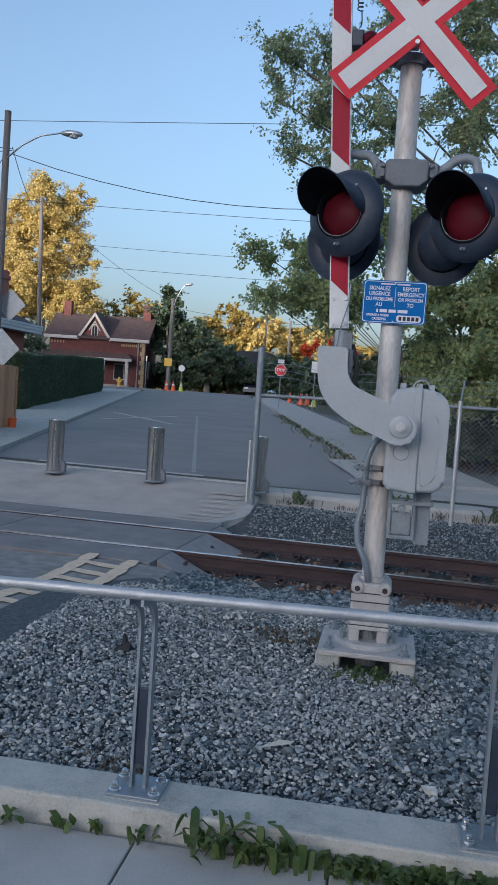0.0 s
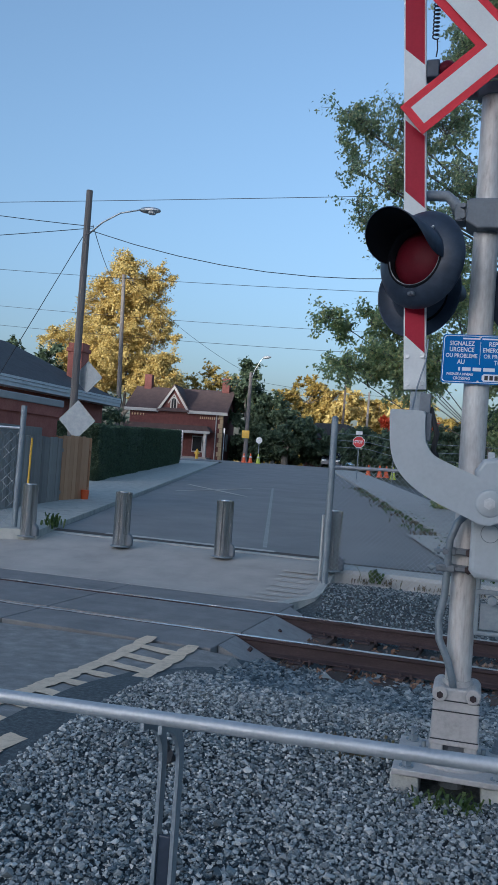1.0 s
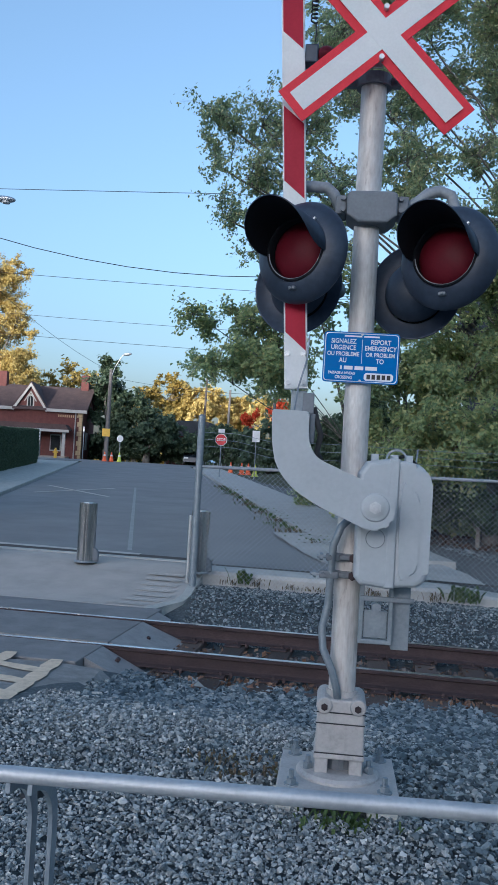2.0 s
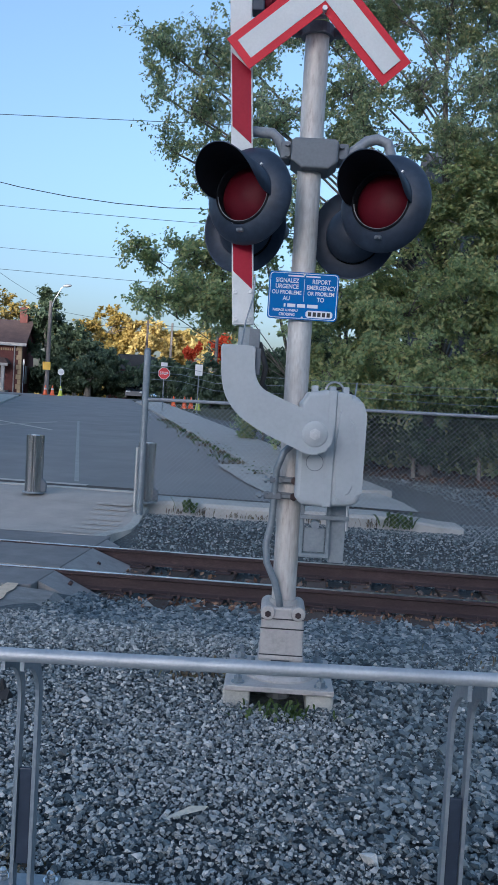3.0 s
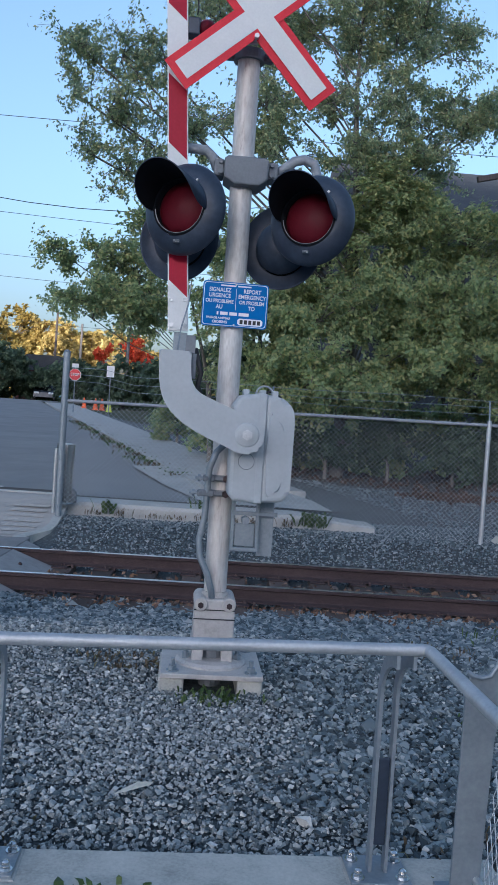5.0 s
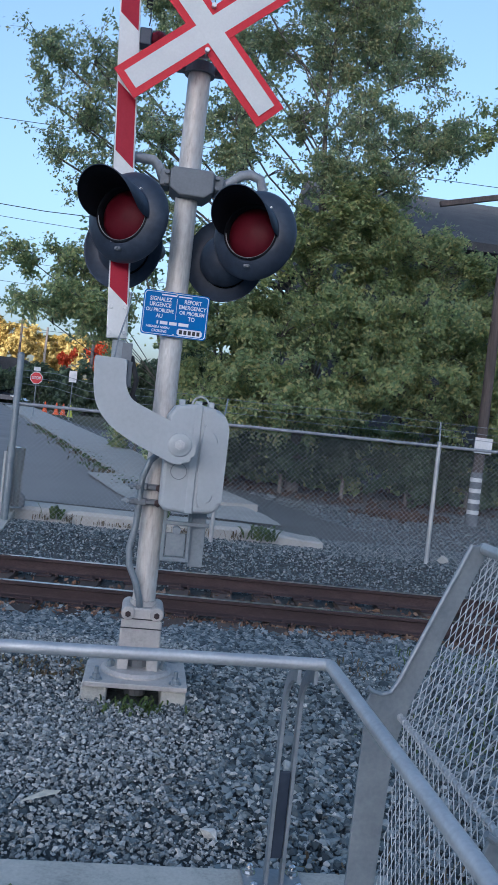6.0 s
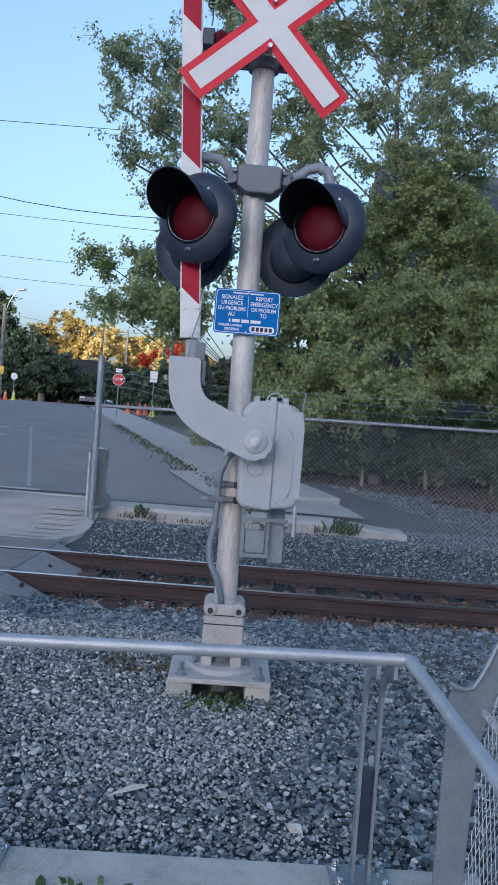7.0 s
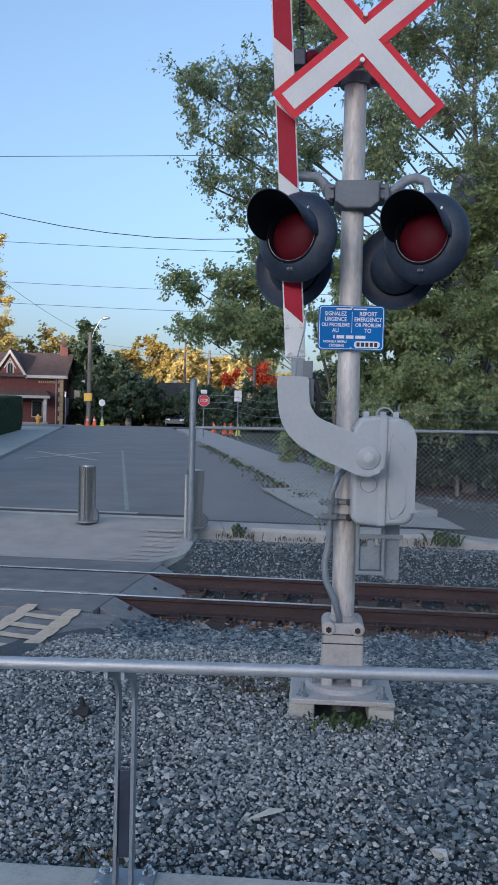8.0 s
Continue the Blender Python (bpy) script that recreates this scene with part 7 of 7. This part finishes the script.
vs = [b.verts.new(c) for c in ((-0.11, -0.03, 0.0), (-0.02, -0.035, 0.02), (0.1, 0.03, 0.012), (0.12, 0.05, 0.02), (0.03, 0.03, 0.035), (-0.06, 0.0, 0.012))]
b.faces.new((vs[0], vs[1], vs[4], vs[5]))
b.faces.new((vs[1], vs[2], vs[3], vs[4]))
ob = single("paper_scrap", b, PAPER, "crumpled cream paper scrap on the gravel", "litter")
ob.matrix_basis = pose(-0.42, 4.0, 0.075, 0, 0, 12) @ Matrix.Diagonal((0.8, 0.8, 0.8, 1))
for i, (x, y, z, s) in enumerate(((0.285, 3.79, 0.07, 0.05), (4.55, 12.95, 0.02, 0.12))):
    b = B()
    tv, tf = TEMPLATES[i]
    vs = [b.verts.new(Vector(v) * s) for v in tv]
    for f in tf:
        b.faces.new([vs[k] for k in f])
    ob = single("white_stone", b, STONE_PALE, "large white stone lying on the ballast", "stone")
    ob.matrix_basis = pose(x, y, z)
b = B()
tv, tf = TEMPLATES[3]
vs = [b.verts.new(Vector((v[0] * 0.07, v[1] * 0.07, v[2] * 0.07 + 0.04))) for v in tv]
for f in tf:
    b.faces.new([vs[k] for k in f])
rod(b, (0.0, 0, 0.05), (-0.01, 0.0, 0.12), 0.025, 0.008, seg=6)
ob = single("charred_lump", b, RUBBER, "black charred lump on the gravel", "debris")
ob.matrix_basis = pose(-1.52, 5.15, 0.05)

# rough grass below the mesh fence and among the stones behind it
for i, (x, y, z, n, h, s, mt) in enumerate(((1.15, 2.9, -0.12, 500, 0.22, 0.9, WEED), (1.3, 2.2, -0.12, 500, 0.22, 0.9, DRY_WEED), (1.2, 1.6, -0.12, 400, 0.2, 0.9, WEED), (1.15, 3.45, -0.02, 200, 0.14, 0.6, DRY_WEED), (1.9, 4.9, 0.0, 160, 0.12, 0.7, WEED), (2.3, 5.6, 0.0, 160, 0.12, 0.8, WEED), (1.6, 6.4, 0.0, 90, 0.08, 0.8, DRY_WEED), (2.6, 7.0, -0.05, 90, 0.1, 0.8, WEED))):
    weed(x, y, z, n, h, mt, "rough grass growing behind the mesh fence", 500 + i, s, 0.006, 0.5)
